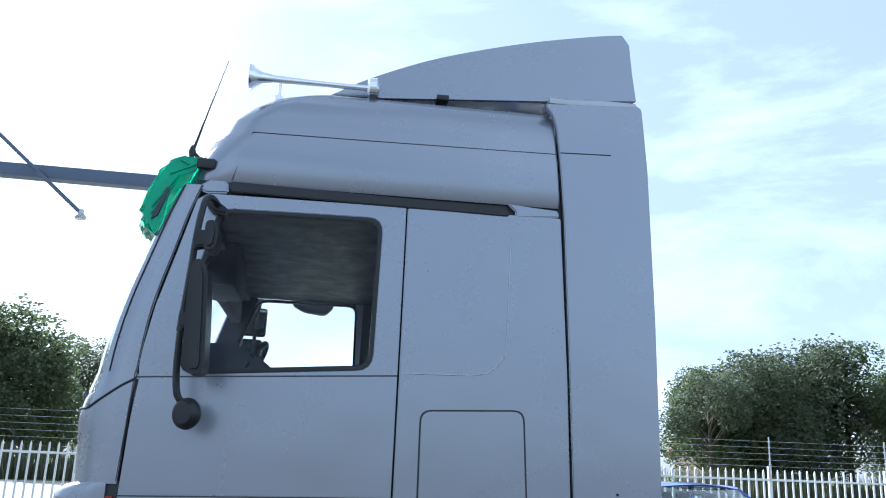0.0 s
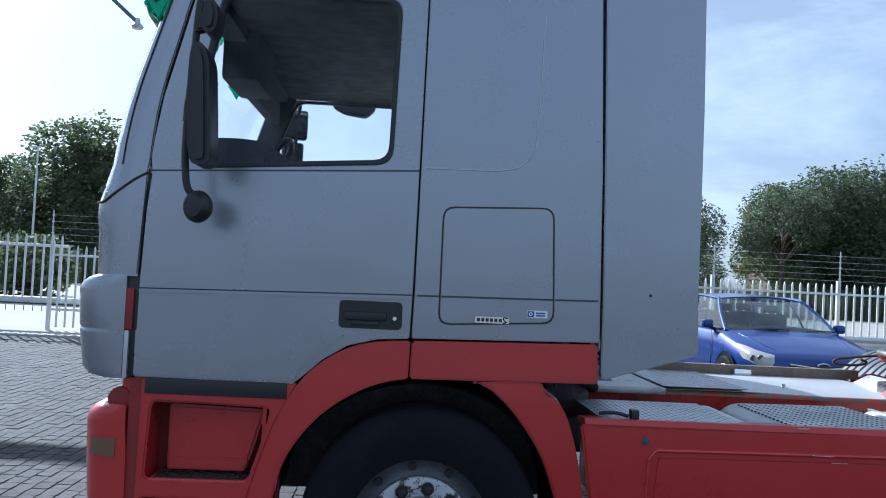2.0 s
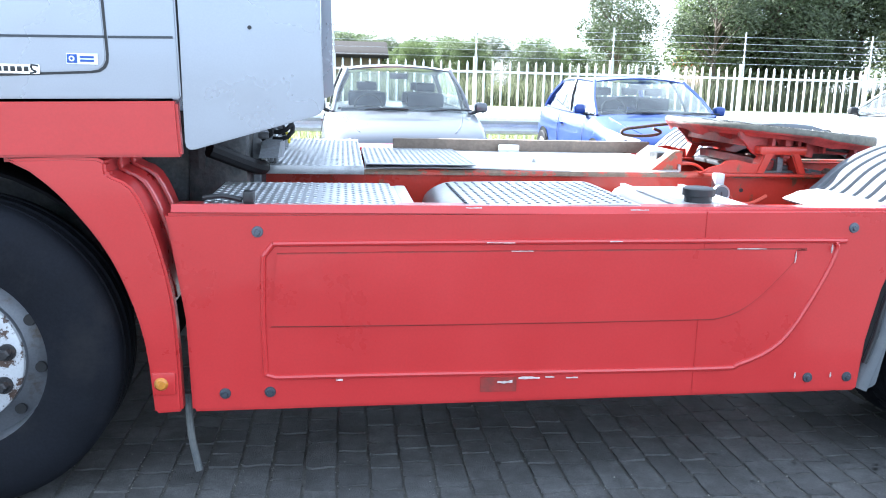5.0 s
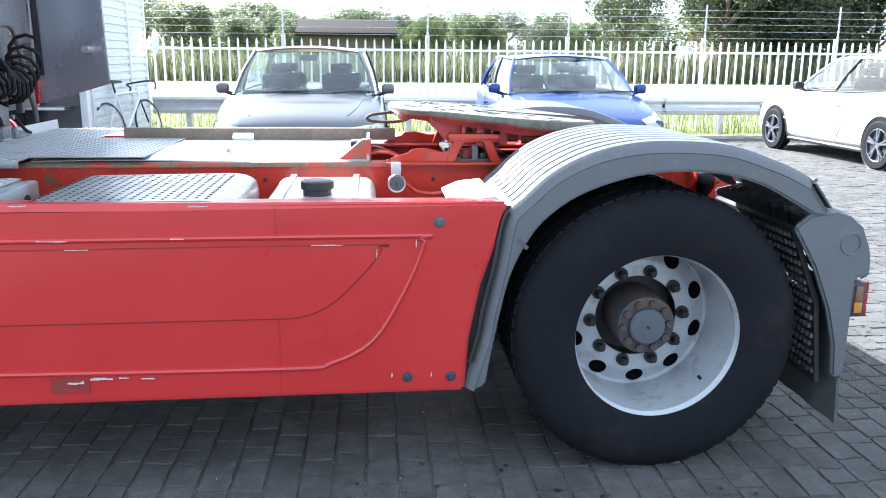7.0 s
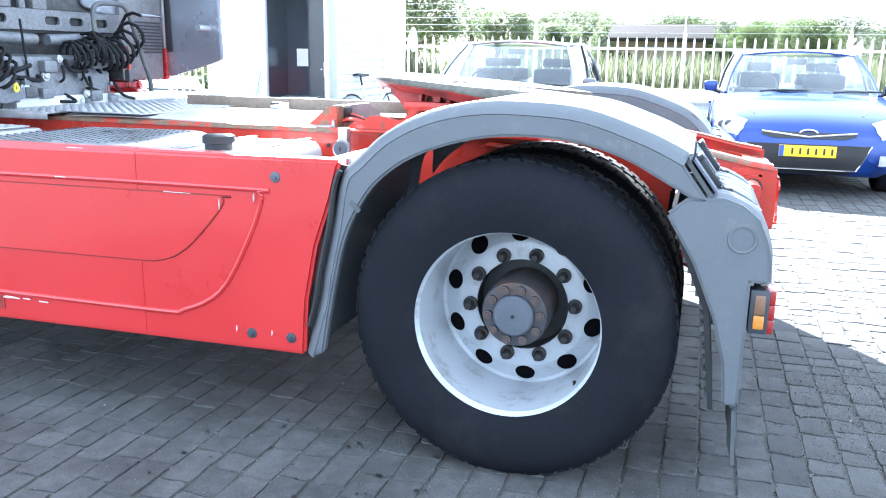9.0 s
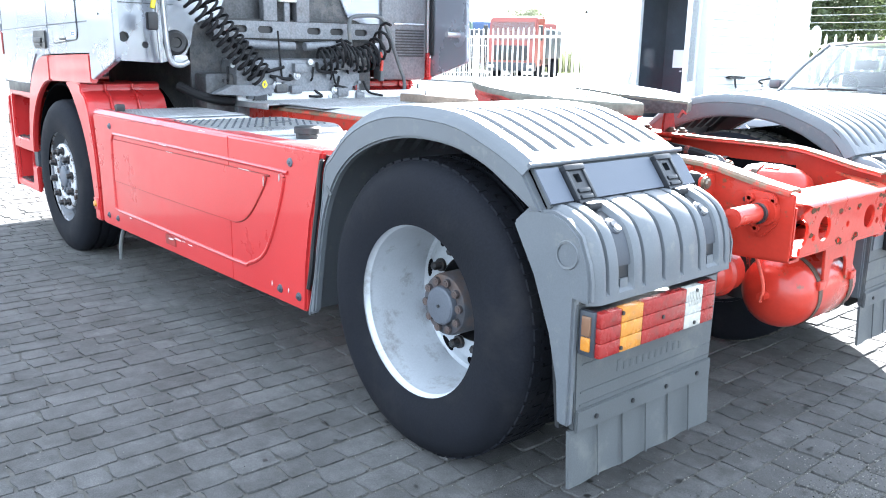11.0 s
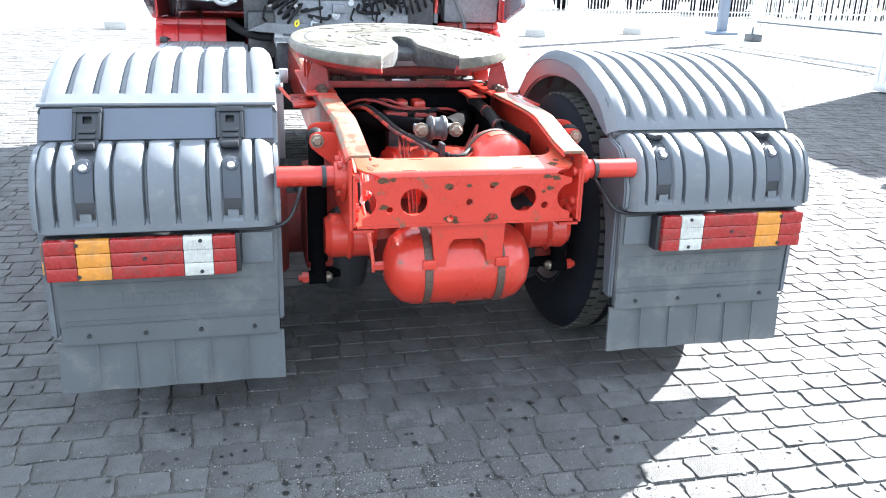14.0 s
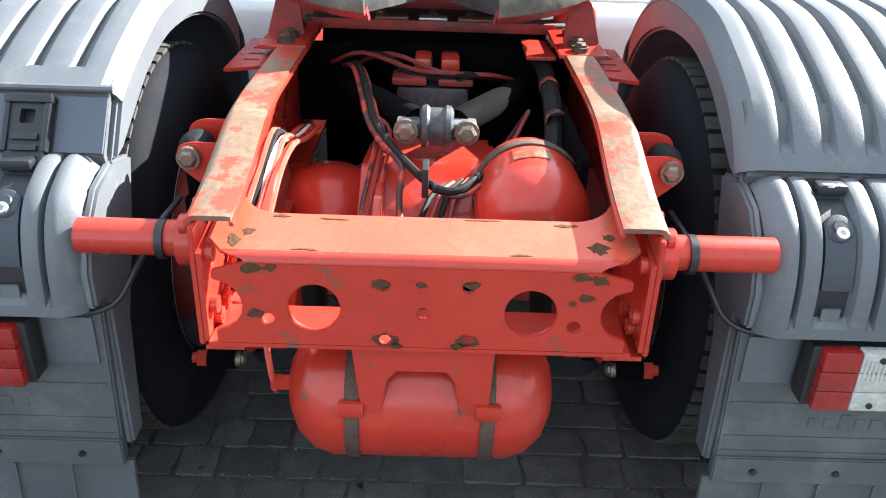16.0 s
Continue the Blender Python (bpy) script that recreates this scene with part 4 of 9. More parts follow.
def front_wheel(name="front_wheel"):
    w = part(name, lathe([(0.285, 0.02), (0.300, -0.002), (0.305, 0.004), (0.300, 0.016), (0.286, 0.03), (0.278, 0.06), (0.262, 0.055), (0.225, 0.030), (0.215, 0.022), (0.214, 0.005), (0.208, 0.0), (0.14, 0.0)], 64), RIM_F, truck, "worn steel front wheel")
    part("tyre", xf(tyre_bm(0.491, 0.30), Matrix.Translation((0, 0.118, 0))), RUBBER, w)
    part("rim_lip", lathe([(0.292, 0.0), (0.298, -0.007), (0.304, -0.007), (0.308, 0.0), (0.303, 0.008)], 64), RIM_W, w)
    part("bolt_ring", lathe([(0.214, 0.008), (0.212, -0.008), (0.205, -0.012), (0.137, -0.012), (0.130, -0.006), (0.128, 0.02)], 64), RIM_W, w, "white-painted bolt ring with rust marks")
    part("hub_cap", lathe([(0.128, 0.015), (0.126, 0.002), (0.115, -0.002), (0.07, -0.006), (0.066, -0.018), (0.055, -0.024), (0.0, -0.024)], 48), HUBG, w)
    first = None
    for k in range(10):
        a = radians(9 + 36 * k)
        if first is None:
            first = part("wheel_nut", nut_bm(0.018, 0.038, 0.026), NUT, w)
            first.matrix_basis = Matrix.Translation((0.171 * math.cos(a), -0.012, 0.171 * math.sin(a)))
            bolt = part("hub_bolt", nut_bm(0.009, 0.012, 0.013), HUBG, w)
            bolt.matrix_basis = Matrix.Translation((0.092 * math.cos(a), -0.004, 0.092 * math.sin(a)))
            hole = part("vent_hole", lathe([(0.0, 0.0), (0.017, 0.0), (0.019, 0.006)], 14), BLACK, w)
            hole.matrix_basis = pose(0.247 * math.cos(a + 0.31), 0.034, 0.247 * math.sin(a + 0.31))
        else:
            again(first, Matrix.Translation((0.171 * math.cos(a), -0.012, 0.171 * math.sin(a))))
            again(bolt, Matrix.Translation((0.092 * math.cos(a), -0.004, 0.092 * math.sin(a))))
            again(hole, pose(0.247 * math.cos(a + 0.31), 0.034, 0.247 * math.sin(a + 0.31)))
    part("brake_drum", lathe([(0.0, 0.07), (0.25, 0.07), (0.25, 0.28), (0.0, 0.28)], 32), BLACK, w)
    return w


def rear_wheel():
    n = 10
    disc = lathe([(0.150, 0.238), (0.207, 0.238), (0.216, 0.242), (0.266, 0.272), (0.275, 0.262), (0.280, 0.06), (0.285, 0.022), (0.300, 0.012), (0.306, 0.0), (0.300, -0.008), (0.294, -0.004), (0.278, 0.018)], 64)
    xf(disc, Matrix.Translation((0, 0.016, 0)))
    w = part("rear_wheel", disc, RIM_R, truck, "silver-painted deep-dish rear wheel")
    part("tyre", xf(tyre_bm(0.493, 0.30), Matrix.Translation((0, 0.15, 0))), RUBBER, w)
    part("tread", xf(blocks_bm(0.493, 0.30), Matrix.Translation((0, 0.15, 0))), RUBBER, w)["kind"] = "stuff"
    part("inner_tyre", xf(tyre_bm(0.493, 0.30), Matrix.Translation((0, 0.545, 0))), RUBBER, w)
    part("tread", xf(blocks_bm(0.493, 0.30), Matrix.Translation((0, 0.545, 0))), TREAD, w)["kind"] = "stuff"
    part("inner_rim", lathe([(0.0, 0.665), (0.1, 0.655), (0.24, 0.535), (0.285, 0.535), (0.30, 0.69)], 48), RIM_R, w)
    part("hub", lathe([(0.108, 0.32), (0.107, 0.15), (0.102, 0.138), (0.095, 0.136), (0.066, 0.136)], 40), HUBR, w)
    part("hub_cap", lathe([(0.066, 0.137), (0.064, 0.118), (0.058, 0.112), (0.0, 0.112)], 40), HUBG, w)
    part("hub_centre", rod((0, 0.108, 0), (0, 0.114, 0), 0.006, 10), BLACK, w)
    # black bowl stands for the deep shade round the hub
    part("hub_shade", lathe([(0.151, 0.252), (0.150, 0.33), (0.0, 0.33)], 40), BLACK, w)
    nut = bolt = hole = None
    for k in range(n):
        a = radians(4 + 36 * k)
        mn = Matrix.Translation((0.172 * math.cos(a), 0.252, 0.172 * math.sin(a)))
        mb = Matrix.Translation((0.083 * math.cos(a), 0.135, 0.083 * math.sin(a)))
        mh = pose(0.238 * math.cos(a + 0.31), 0.2705, 0.238 * math.sin(a + 0.31), 0, -math.degrees(a + 0.31), 0) @ pose(0, 0, 0, 0, 0, 28)
        if nut is None:
            nut = part("wheel_nut", nut_bm(0.0155, 0.045, 0.0235), NUT, w)
            bolt = part("hub_bolt", nut_bm(0.011, 0.014, 0.014), HUBR, w)
            # near-black disc drawn for the shade in each vent hole
            hole = part("vent_hole", lathe([(0.0, -0.002), (0.031, -0.002), (0.034, 0.004)], 20), SHADE_BLACK, w)
            nut.matrix_basis, bolt.matrix_basis, hole.matrix_basis = mn, mb, mh
        else:
            again(nut, mn), again(bolt, mb), again(hole, mh)
    part("valve", rod((0.20, 0.12, -0.19), (0.205, 0.10, -0.195), 0.006), BLACK, w)
    return w


fw = front_wheel()
fw.matrix_basis = Matrix.Translation((-0.003, 0.012, 0.479))
fw2 = copy_thing(fw, pose(-0.003, W - 0.012, 0.479, 0, 0, 180))
rw = rear_wheel()
rw.matrix_basis = Matrix.Translation((3.6, 0.0, 0.488))
rw2 = copy_thing(rw, pose(3.6, W, 0.488, 0, 0, 180))
part("front_axle", rod((0, 0.25, 0.47), (0, 2.25, 0.47), 0.07), BLACK, truck)
part("rear_axle", rod((3.6, 0.55, 0.48), (3.6, 1.95, 0.48), 0.12), RED_DARK, truck)

# --- side skirts
for fix in (lambda b: b, mirrored):
    SK = [(0.700, 0.296), (0.690, 0.60), (0.650, 0.88), (0.640, 0.932), (3.075, 0.957), (3.045, 0.84), (2.99, 0.68), (2.955, 0.50), (2.943, 0.318)]
    sk = part("side_skirt", fix(plate(SK, 0.0, 0.03, bev=0.01)), RED, truck, "scratched red side skirt panel")
    part("skirt_top", fix(plate([(0.0, 0.935), (0.018, 0.957), (0.16, 0.945), (0.16, 0.925)], 0.66, 3.05, "x")), RED, sk)
    OUTG = curve_line([(0.93, 0.418), (0.925, 0.62), (0.93, 0.80)], 3) + curve_line([(0.96, 0.838), (1.5, 0.843), (2.72, 0.850), (2.795, 0.842), (2.80, 0.80), (2.74, 0.66), (2.64, 0.50), (2.50, 0.425), (2.36, 0.410), (1.4, 0.410), (0.96, 0.408)], 4)
    b = bmesh.new()
    for i in range(len(OUTG)):
        p, q = OUTG[i], OUTG[(i + 1) % len(OUTG)]
        rod((p[0], 0.001, p[1]), (q[0], 0.001, q[1]), 0.009, 8, bm=b)
    part("pressed_edge", fix(b), RED, sk)
    ING = curve_line([(0.95, 0.578), (1.5, 0.578), (2.26, 0.584), (2.42, 0.592), (2.52, 0.64), (2.62, 0.74), (2.665, 0.80), (2.655, 0.818), (2.60, 0.82), (1.5, 0.812), (0.97, 0.806)], 4)
    b = bmesh.new()
    for i in range(len(ING) - 1):
        p, q = ING[i], ING[i + 1]
        rod((p[0], -0.001, p[1]), (q[0], -0.001, q[1]), 0.0045, 6, bm=b)
    # dark red line drawn for the shade along the inner pressing
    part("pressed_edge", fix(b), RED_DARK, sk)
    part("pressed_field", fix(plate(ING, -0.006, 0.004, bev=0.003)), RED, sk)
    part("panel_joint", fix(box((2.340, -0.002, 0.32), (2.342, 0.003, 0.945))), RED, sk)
    # darker red slab stands for the shade of the recess
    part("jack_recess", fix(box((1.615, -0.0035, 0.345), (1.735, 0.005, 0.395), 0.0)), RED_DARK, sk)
    for x, z in ((0.913, 0.876), (0.803, 0.358), (0.942, 0.360), (2.855, 0.893), (2.753, 0.371), (2.897, 0.371)):
        bolt = lathe([(0.0, -0.012), (0.007, -0.012), (0.009, -0.006), (0.016, -0.005), (0.018, 0.0)], 14, c=(x, 0.0, z))
        part("skirt_bolt", fix(bolt), HUBG if z > 0.5 else LATCH, sk)
    if fix is not mirrored:
        rnd = random.Random(4)
        for x, z, ln, th in ((1.74, 0.388, 0.07, 0.010), (1.83, 0.392, 0.03, 0.006), (1.67, 0.375, 0.05, 0.012), (1.90, 0.389, 0.04, 0.005), (1.62, 0.842, 0.09, 0.004), (1.70, 0.815, 0.07, 0.003),
                             (2.02, 0.846, 0.04, 0.004), (2.45, 0.822, 0.10, 0.004), (2.655, 0.775, 0.003, 0.04), (2.70, 0.372, 0.004, 0.022), (2.83, 0.372, 0.004, 0.02), (1.15, 0.395, 0.02, 0.008),
                             (1.55, 0.952, 0.05, 0.005), (2.08, 0.948, 0.06, 0.004), (2.78, 0.81, 0.004, 0.03)):
            pts = [(x + ln * k / 6 + rnd.uniform(-0.002, 0.002), z + (th if k % 2 else 0) * rnd.uniform(0.4, 1)) for k in range(7)] if ln > th else [(x, z), (x + ln, z + th * 0.4), (x + ln * 0.4, z + th), (x - ln * 0.2, z + th * 0.5)]
            if ln > th:
                pts = [(x + ln * k / 6, z + th * rnd.uniform(0.5, 1)) for k in range(7)] + [(x + ln * k / 6, z + th * rnd.uniform(0, 0.3)) for k in range(6, -1, -1)]
            part("scratch", plate(pts, -0.0105, -0.0065), PRIMER, sk, "bare white scratch", smooth=0)

# --- rear mudguards
FO = curve_line([(2.945, 0.325), (2.995, 0.50), (3.012, 0.60), (3.046, 0.75), (3.075, 0.905), (3.130, 0.965), (3.217, 1.043), (3.342, 1.106), (3.486, 1.139), (3.634, 1.144), (3.803, 1.130), (3.959, 1.080), (4.03, 1.050), (4.085, 1.022)], 4) + [(4.166, 0.912)]
FI = curve_line([(4.092, 0.909), (4.01, 0.955), (3.909, 1.006), (3.773, 1.043), (3.604, 1.051), (3.457, 1.03), (3.312, 0.979), (3.212, 0.912), (3.145, 0.832), (3.085, 0.705), (3.040, 0.50), (3.012, 0.335)], 4)
Y0, Y1 = 0.0, 0.70
SP = [(4.035, 0.862), (4.087, 0.908), (4.18, 0.914), (4.23, 0.898), (4.275, 0.862), (4.305, 0.795), (4.315, 0.75), (4.318, 0.690), (4.268, 0.690), (4.268, 0.335), (4.225, 0.335), (4.215, 0.45), (4.180, 0.58), (4.116, 0.73)]


def rail_profile(y0, y1, cuts, deep, edge=0.034, lip=0.044):
    """Offsets across a ribbed guard: flat lands with sunk channels (middle, half width, share of the depth)."""
    out = [(y0, -edge), (y0 + 0.006, -0.6 * edge), (y0 + 0.016, -0.28 * edge), (y0 + 0.026, -0.06 * edge), (y0 + lip, 0.0)]
    for c, h, k in cuts:
        w = min(0.010, 0.45 * h)
        out += [(c - h - 0.003, 0.0), (c - h, -0.05 * deep * k), (c - h + w * 0.5, -0.55 * deep * k), (c - h + w, -0.95 * deep * k), (c + h - w, -0.95 * deep * k), (c + h - w * 0.5, -0.55 * deep * k), (c + h, -0.05 * deep * k), (c + h + 0.003, 0.0)]
    return out + [(y1 - lip, 0.0), (y1 - 0.026, -0.06 * edge), (y1 - 0.016, -0.28 * edge), (y1 - 0.006, -0.6 * edge), (y1, -edge)]


def drawn_in(line, d):
    """The same line, moved by d to its right-hand side."""
    out = []
    for i, p in enumerate(line):
        a, c = Vector(line[max(0, i - 1)]), Vector(line[min(len(line) - 1, i + 1)])
        t = (c - a).normalized()
        out.append((p[0] + t[1] * d, p[1] - t[0] * d))
    return out


ARCH_CUTS = [(0.080 + 0.0775 * k, 0.0175, 1.0) for k in range(8)]
TAIL_CUTS = [(0.068, 0.012, 1.0), (0.1455, 0.038, 0.8), (0.223, 0.012, 1.0), (0.314, 0.013, 1.0), (0.402, 0.013, 1.0), (0.490, 0.012, 1.0), (0.5595, 0.038, 0.8), (0.6265, 0.011, 1.0)]


GALVB = mat("dull_zinc", (0.42, 0.43, 0.44), 0.45, 0.6, 0.15, 20)


def mudguard(fix, clasps=True):
    lab = "ribbed grey plastic rear mudguard"
    arc = FO[:-1]
    if not clasps:
        arc = [p for p in arc if p[0] < 4.02] + [(4.048, 1.041), (4.074, 1.023), (4.098, 1.002), (4.119, 0.980), (4.138, 0.956), (4.155, 0.930)]
    rows = []
    for i, (x, z) in enumerate(arc):
        a, c = arc[max(0, i - 1)], arc[min(len(arc) - 1, i + 1)]
        d = Vector((c[0] - a[0], c[1] - a[1])).normalized()
        nx, nz = -d[1], d[0]
        deep = 0.019 if z > 0.945 and i < len(arc) - (4 if clasps else 2) else 0.0
        rows.append([(x + nx * o, y, z + nz * o) for y, o in rail_profile(Y0, Y1, ARCH_CUTS, deep)])
    g = part("mudguard", fix(sheet(rows, thick=-0.006)), GREYP, truck, lab, smooth=25)
    crown = drawn_in(FO, 0.026)
    part("guard_cheek", fix(plate(crown + FI, -0.004, 0.03, bev=0.008)), GREYP, g)
    part("guard_cheek", fix(plate([p for p in crown if p[0] > 3.13] + [p for p in FI if p[0] > 3.13], Y1 - 0.02, Y1 + 0.004, bev=0.008)), GREYP, g)
    part("guard_seal", fix(pipe([(x - 0.012, 0.004, z) for x, z in FO[2:18]], 0.009, 6, smoothing=1)), BLACK, g)
    part("gap_strip", fix(sheet([[(x - 0.045, 0.034, z), (x + 0.015, 0.034, z)] for x, z in FO[:19]], thick=0.004)), BLACK, g)
    part("guard_joint", fix(plate([(3.105, 0.83), (3.135, 0.80), (3.145, 0.81), (3.115, 0.84)], -0.006, 0.0)), GREYD, g)
    # smooth band with the two clasps
    band = [(4.060, 1.030), (4.082, 1.014), (4.152, 0.918), (4.146, 0.900)]
    rows = [[(x, y, z) for x, z in band] for y in (Y0 + 0.022, Y0 + 0.03, Y1 - 0.02, Y1 - 0.01)]
    part("guard_band", fix(sheet(rows, thick=0.012)), GREYD, g)
    if clasps:
        part("guard_lip", fix(rod((4.088, Y0, 1.022), (4.088, Y1, 1.022), 0.007, 8)), GREYP, g)
    for a_, b_ in ((0.012, 0.102), (0.190, 0.516), (0.604, 0.69)) if clasps else ():
        part("band_panel", fix(sheet([[(4.0945, y, 1.008), (4.158, y, 0.925)] for y in (a_, b_)], thick=0.006)), BAND, g)
    # ribbed tail
    def strip(a, c, lo, hi, off, thick):
        """A band that follows the tail's curve between two heights."""
        rows = []
        for i in range(1, len(tail) - 1):
            d = Vector((tail[i + 1][0] - tail[i - 1][0], tail[i + 1][1] - tail[i - 1][1])).normalized()
            if lo < tail[i][1] < hi and tail[i][0] > 4.2:
                rows.append([(tail[i][0] - d[1] * off, y, tail[i][1] + d[0] * off) for y in (a, c)])
        return sheet(rows, thick=thick)

    tail = curve_line([(4.105, 0.898), (4.16, 0.918), (4.215, 0.906), (4.275, 0.866), (4.308, 0.79), (4.318, 0.685)], 6)
    rows = []
    for i, (x, z) in enumerate(tail):
        a, c = tail[max(0, i - 1)], tail[min(len(tail) - 1, i + 1)]
        d = Vector((c[0] - a[0], c[1] - a[1])).normalized()
        rows.append([(x - d[1] * o, y, z + d[0] * o) for y, o in rail_profile(Y0 + 0.014, Y1 - 0.022, TAIL_CUTS, 0.026 if i < len(tail) - 2 else 0.0, 0.024, 0.030)])
    t = part("guard_tail", fix(sheet(rows, thick=-0.006)), GREYP, g, smooth=25)
    part("tail_cheek", fix(plate(SP, -0.002, 0.025, bev=0.008)), GREYP, g)
    part("tail_cheek", fix(plate([(4.05, 0.885), (4.14, 0.905), (4.22, 0.885), (4.28, 0.83), (4.305, 0.76), (4.305, 0.69), (4.25, 0.69), (4.255, 0.35), (4.20, 0.35), (4.17, 0.60), (4.10, 0.74)], Y1 - 0.02, Y1, bev=0.006)), GREYP, g)
    part("round_mark", fix(lathe([(0.031, -0.005), (0.037, -0.006), (0.039, -0.002)], 28, c=(4.236, 0.0, 0.808))), GREYP, g)
    for y in (0.1455, 0.5595):
        # lever clasp: a frame with a window and a ribbed thumb grip, over the joint
        m4 = Matrix(((0, -0.60, 0.80, 4.142), (1, 0, 0, y), (0, 0.80, 0.60, 0.945), (0, 0, 0, 1)))
        if clasps:
            c = plate(rounded([(-0.036, 0.070), (0.036, 0.070), (0.038, 0.0), (0.032, -0.058), (0.018, -0.070), (-0.018, -0.070), (-0.032, -0.058), (-0.038, 0.0)], 0.010), -0.004, 0.016, "z",
                      [rrect(-0.013, 0.022, 0.013, 0.048, 0.004)], bev=0.003)
            cl = part("clasp", fix(xf(c, m4)), CLASP, g, "dark plastic lever clasp")
            part("clasp_head", fix(xf(box((-0.042, 0.058, -0.004), (0.042, 0.076, 0.024), 0.005), m4)), CLASP, cl)
            for k in range(3):
                part("grip_rib", fix(xf(box((-0.024, -0.050 + k * 0.020, 0.014), (0.024, -0.038 + k * 0.020, 0.023), 0.003), m4)), CLASP, cl)
            for u in (-0.035, 0.035):
                part("clasp_rail", fix(xf(box((u - 0.005, -0.03, -0.004), (u + 0.005, 0.06, 0.021), 0.003), m4)), CLASP, cl)
        else:
            part("strap_eye", fix(pipe([(4.19 + 0.012 * math.cos(a), y + 0.02 * math.sin(a), 0.918 + 0.006 * math.cos(a)) for a in [k * math.pi / 5 for k in range(10)]], 0.005, 6, closed=True, smoothing=1)), GALVB, g)
        if clasps:
            part("clasp_back", fix(xf(box((-0.046, -0.05, -0.006), (0.046, 0.072, -0.001), 0.002), m4)), BLACK, g)
        # dark sheet on the channel's floor paints the shade round the strap
        part("strap_back", fix(strip(y - 0.034, y + 0.034, 0.690, 0.910, -0.011, 0.003)), CLASP, g)
        part("clasp_strap", fix(strip(y - 0.026, y + 0.026, 0.765, 0.880, -0.003, 0.008)), STRAP, g)
        part("strap_tab", fix(xf(lathe([(0.0, 0.010), (0.012, 0.010), (0.014, 0.006), (0.023, 0.005), (0.026, 0.002), (0.026, -0.010)], 24, axis="z"), Matrix(((0, -0.75, 0.66, 4.262), (1, 0, 0, y), (0, 0.66, 0.75, 0.870), (0, 0, 0, 1))))), STRAP, g)
        part("strap_hook", fix(box((4.178, y - 0.028, 0.906), (4.206, y + 0.024, 0.926), 0.006)), CLASP, g)
        part("strap_foot", fix(strip(y - 0.016, y + 0.016, 0.690, 0.757, -0.004, 0.006)), GREYP, g)
        part("clasp_bolt", fix(xf(nut_bm(0.008, 0.012, 0.011), Matrix.Translation((4.272, y, 0.862)) @ Matrix(((0, -0.62, 0.78, 0), (1, 0, 0, 0), (0, -0.78, -0.62, 0), (0, 0, 0, 1))))), GALVB, g)
    part("lamp_cable", fix(pipe([(4.285, 0.50, 0.674), (4.285, 0.64, 0.668), (4.272, 0.715, 0.684), (4.245, 0.750, 0.735), (4.18, 0.775, 0.79), (4.10, 0.80, 0.82)], 0.006, 8)), BLACK, g)
    # board behind the wheel, lamp and flap
    part("guard_board", fix(plate(rounded([(0.012, 0.69), (0.692, 0.69), (0.682, 0.315), (0.03, 0.315)], 0.01), 4.245, 4.268, "x", bev=0.004)), GREYD, g, "dusty grey board with maker's mark")
    for z in (0.505, 0.425, 0.388):
        part("board_rib", fix(box((4.266, 0.045, z - 0.0025), (4.271, 0.675, z + 0.0025))), GREYD, g)
    part("board_rim", fix(plate([(0.03, 0.376), (0.684, 0.376), (0.684, 0.312), (0.03, 0.312)], 4.266, 4.276, "x", bev=0.003)), GREYD, g)
    for k in range(11):
        part("embossed_bar", fix(box((4.266, 0.20 + k * 0.030, 0.448), (4.2695, 0.219 + k * 0.030, 0.448 + (0.034 if k in (0, 8) else 0.024)), 0.001)), GREYD, g)
    for k in range(4):
        part("flap_bolt", fix(rod((4.27, 0.11 + k * 0.165, 0.343), (4.281, 0.11 + k * 0.165, 0.343), 0.007, 10)), BLACK, g)
    rows = [[(4.262 + 0.004 * math.sin(y * 30) + 0.02 * (1 - z / 0.32), y, z) for y in [0.012 + 0.685 * k / 14 for k in range(15)]] for z in (0.152, 0.22, 0.318)]
    part("mud_flap", fix(sheet(rows, thick=0.010)), GREYD, g, "grey rubber mud flap")
    for k in range(5):
        part("flap_rib", fix(plate([(4.268, 0.31), (4.273, 0.31), (4.286, 0.16), (4.281, 0.16)], 0.125 + 0.112 * k, 0.129 + 0.112 * k)), GREYD, g)
    sm = plate([(4.115, 0.30), (4.205, 0.30), (4.17, 0.60), (4.06, 0.86), (4.045, 0.85), (4.155, 0.59), (4.19, 0.30)][1:], 0.04, 0.67)
    part("spray_mat", fix(sm), BLACK, g)
    st_ = bmesh.new()
    for i in range(16):
        t_ = i / 16
        x_ = 4.19 - 0.035 * min(1, t_ * 2) - 0.105 * max(0, t_ * 2 - 1)
        z_ = 0.33 + 0.52 * t_
        for j in range(22):
            y_ = 0.05 + 0.028 * j + 0.014 * (i % 2)
            box((x_ - 0.012, y_, z_), (x_ + 0.004, y_ + 0.013, z_ + 0.016), 0.0, st_)
    # studs paler than the mat: the sunlight on them is in the colour
    part("mat_studs", fix(st_), GREYD, g)["kind"] = "stuff"
    return g


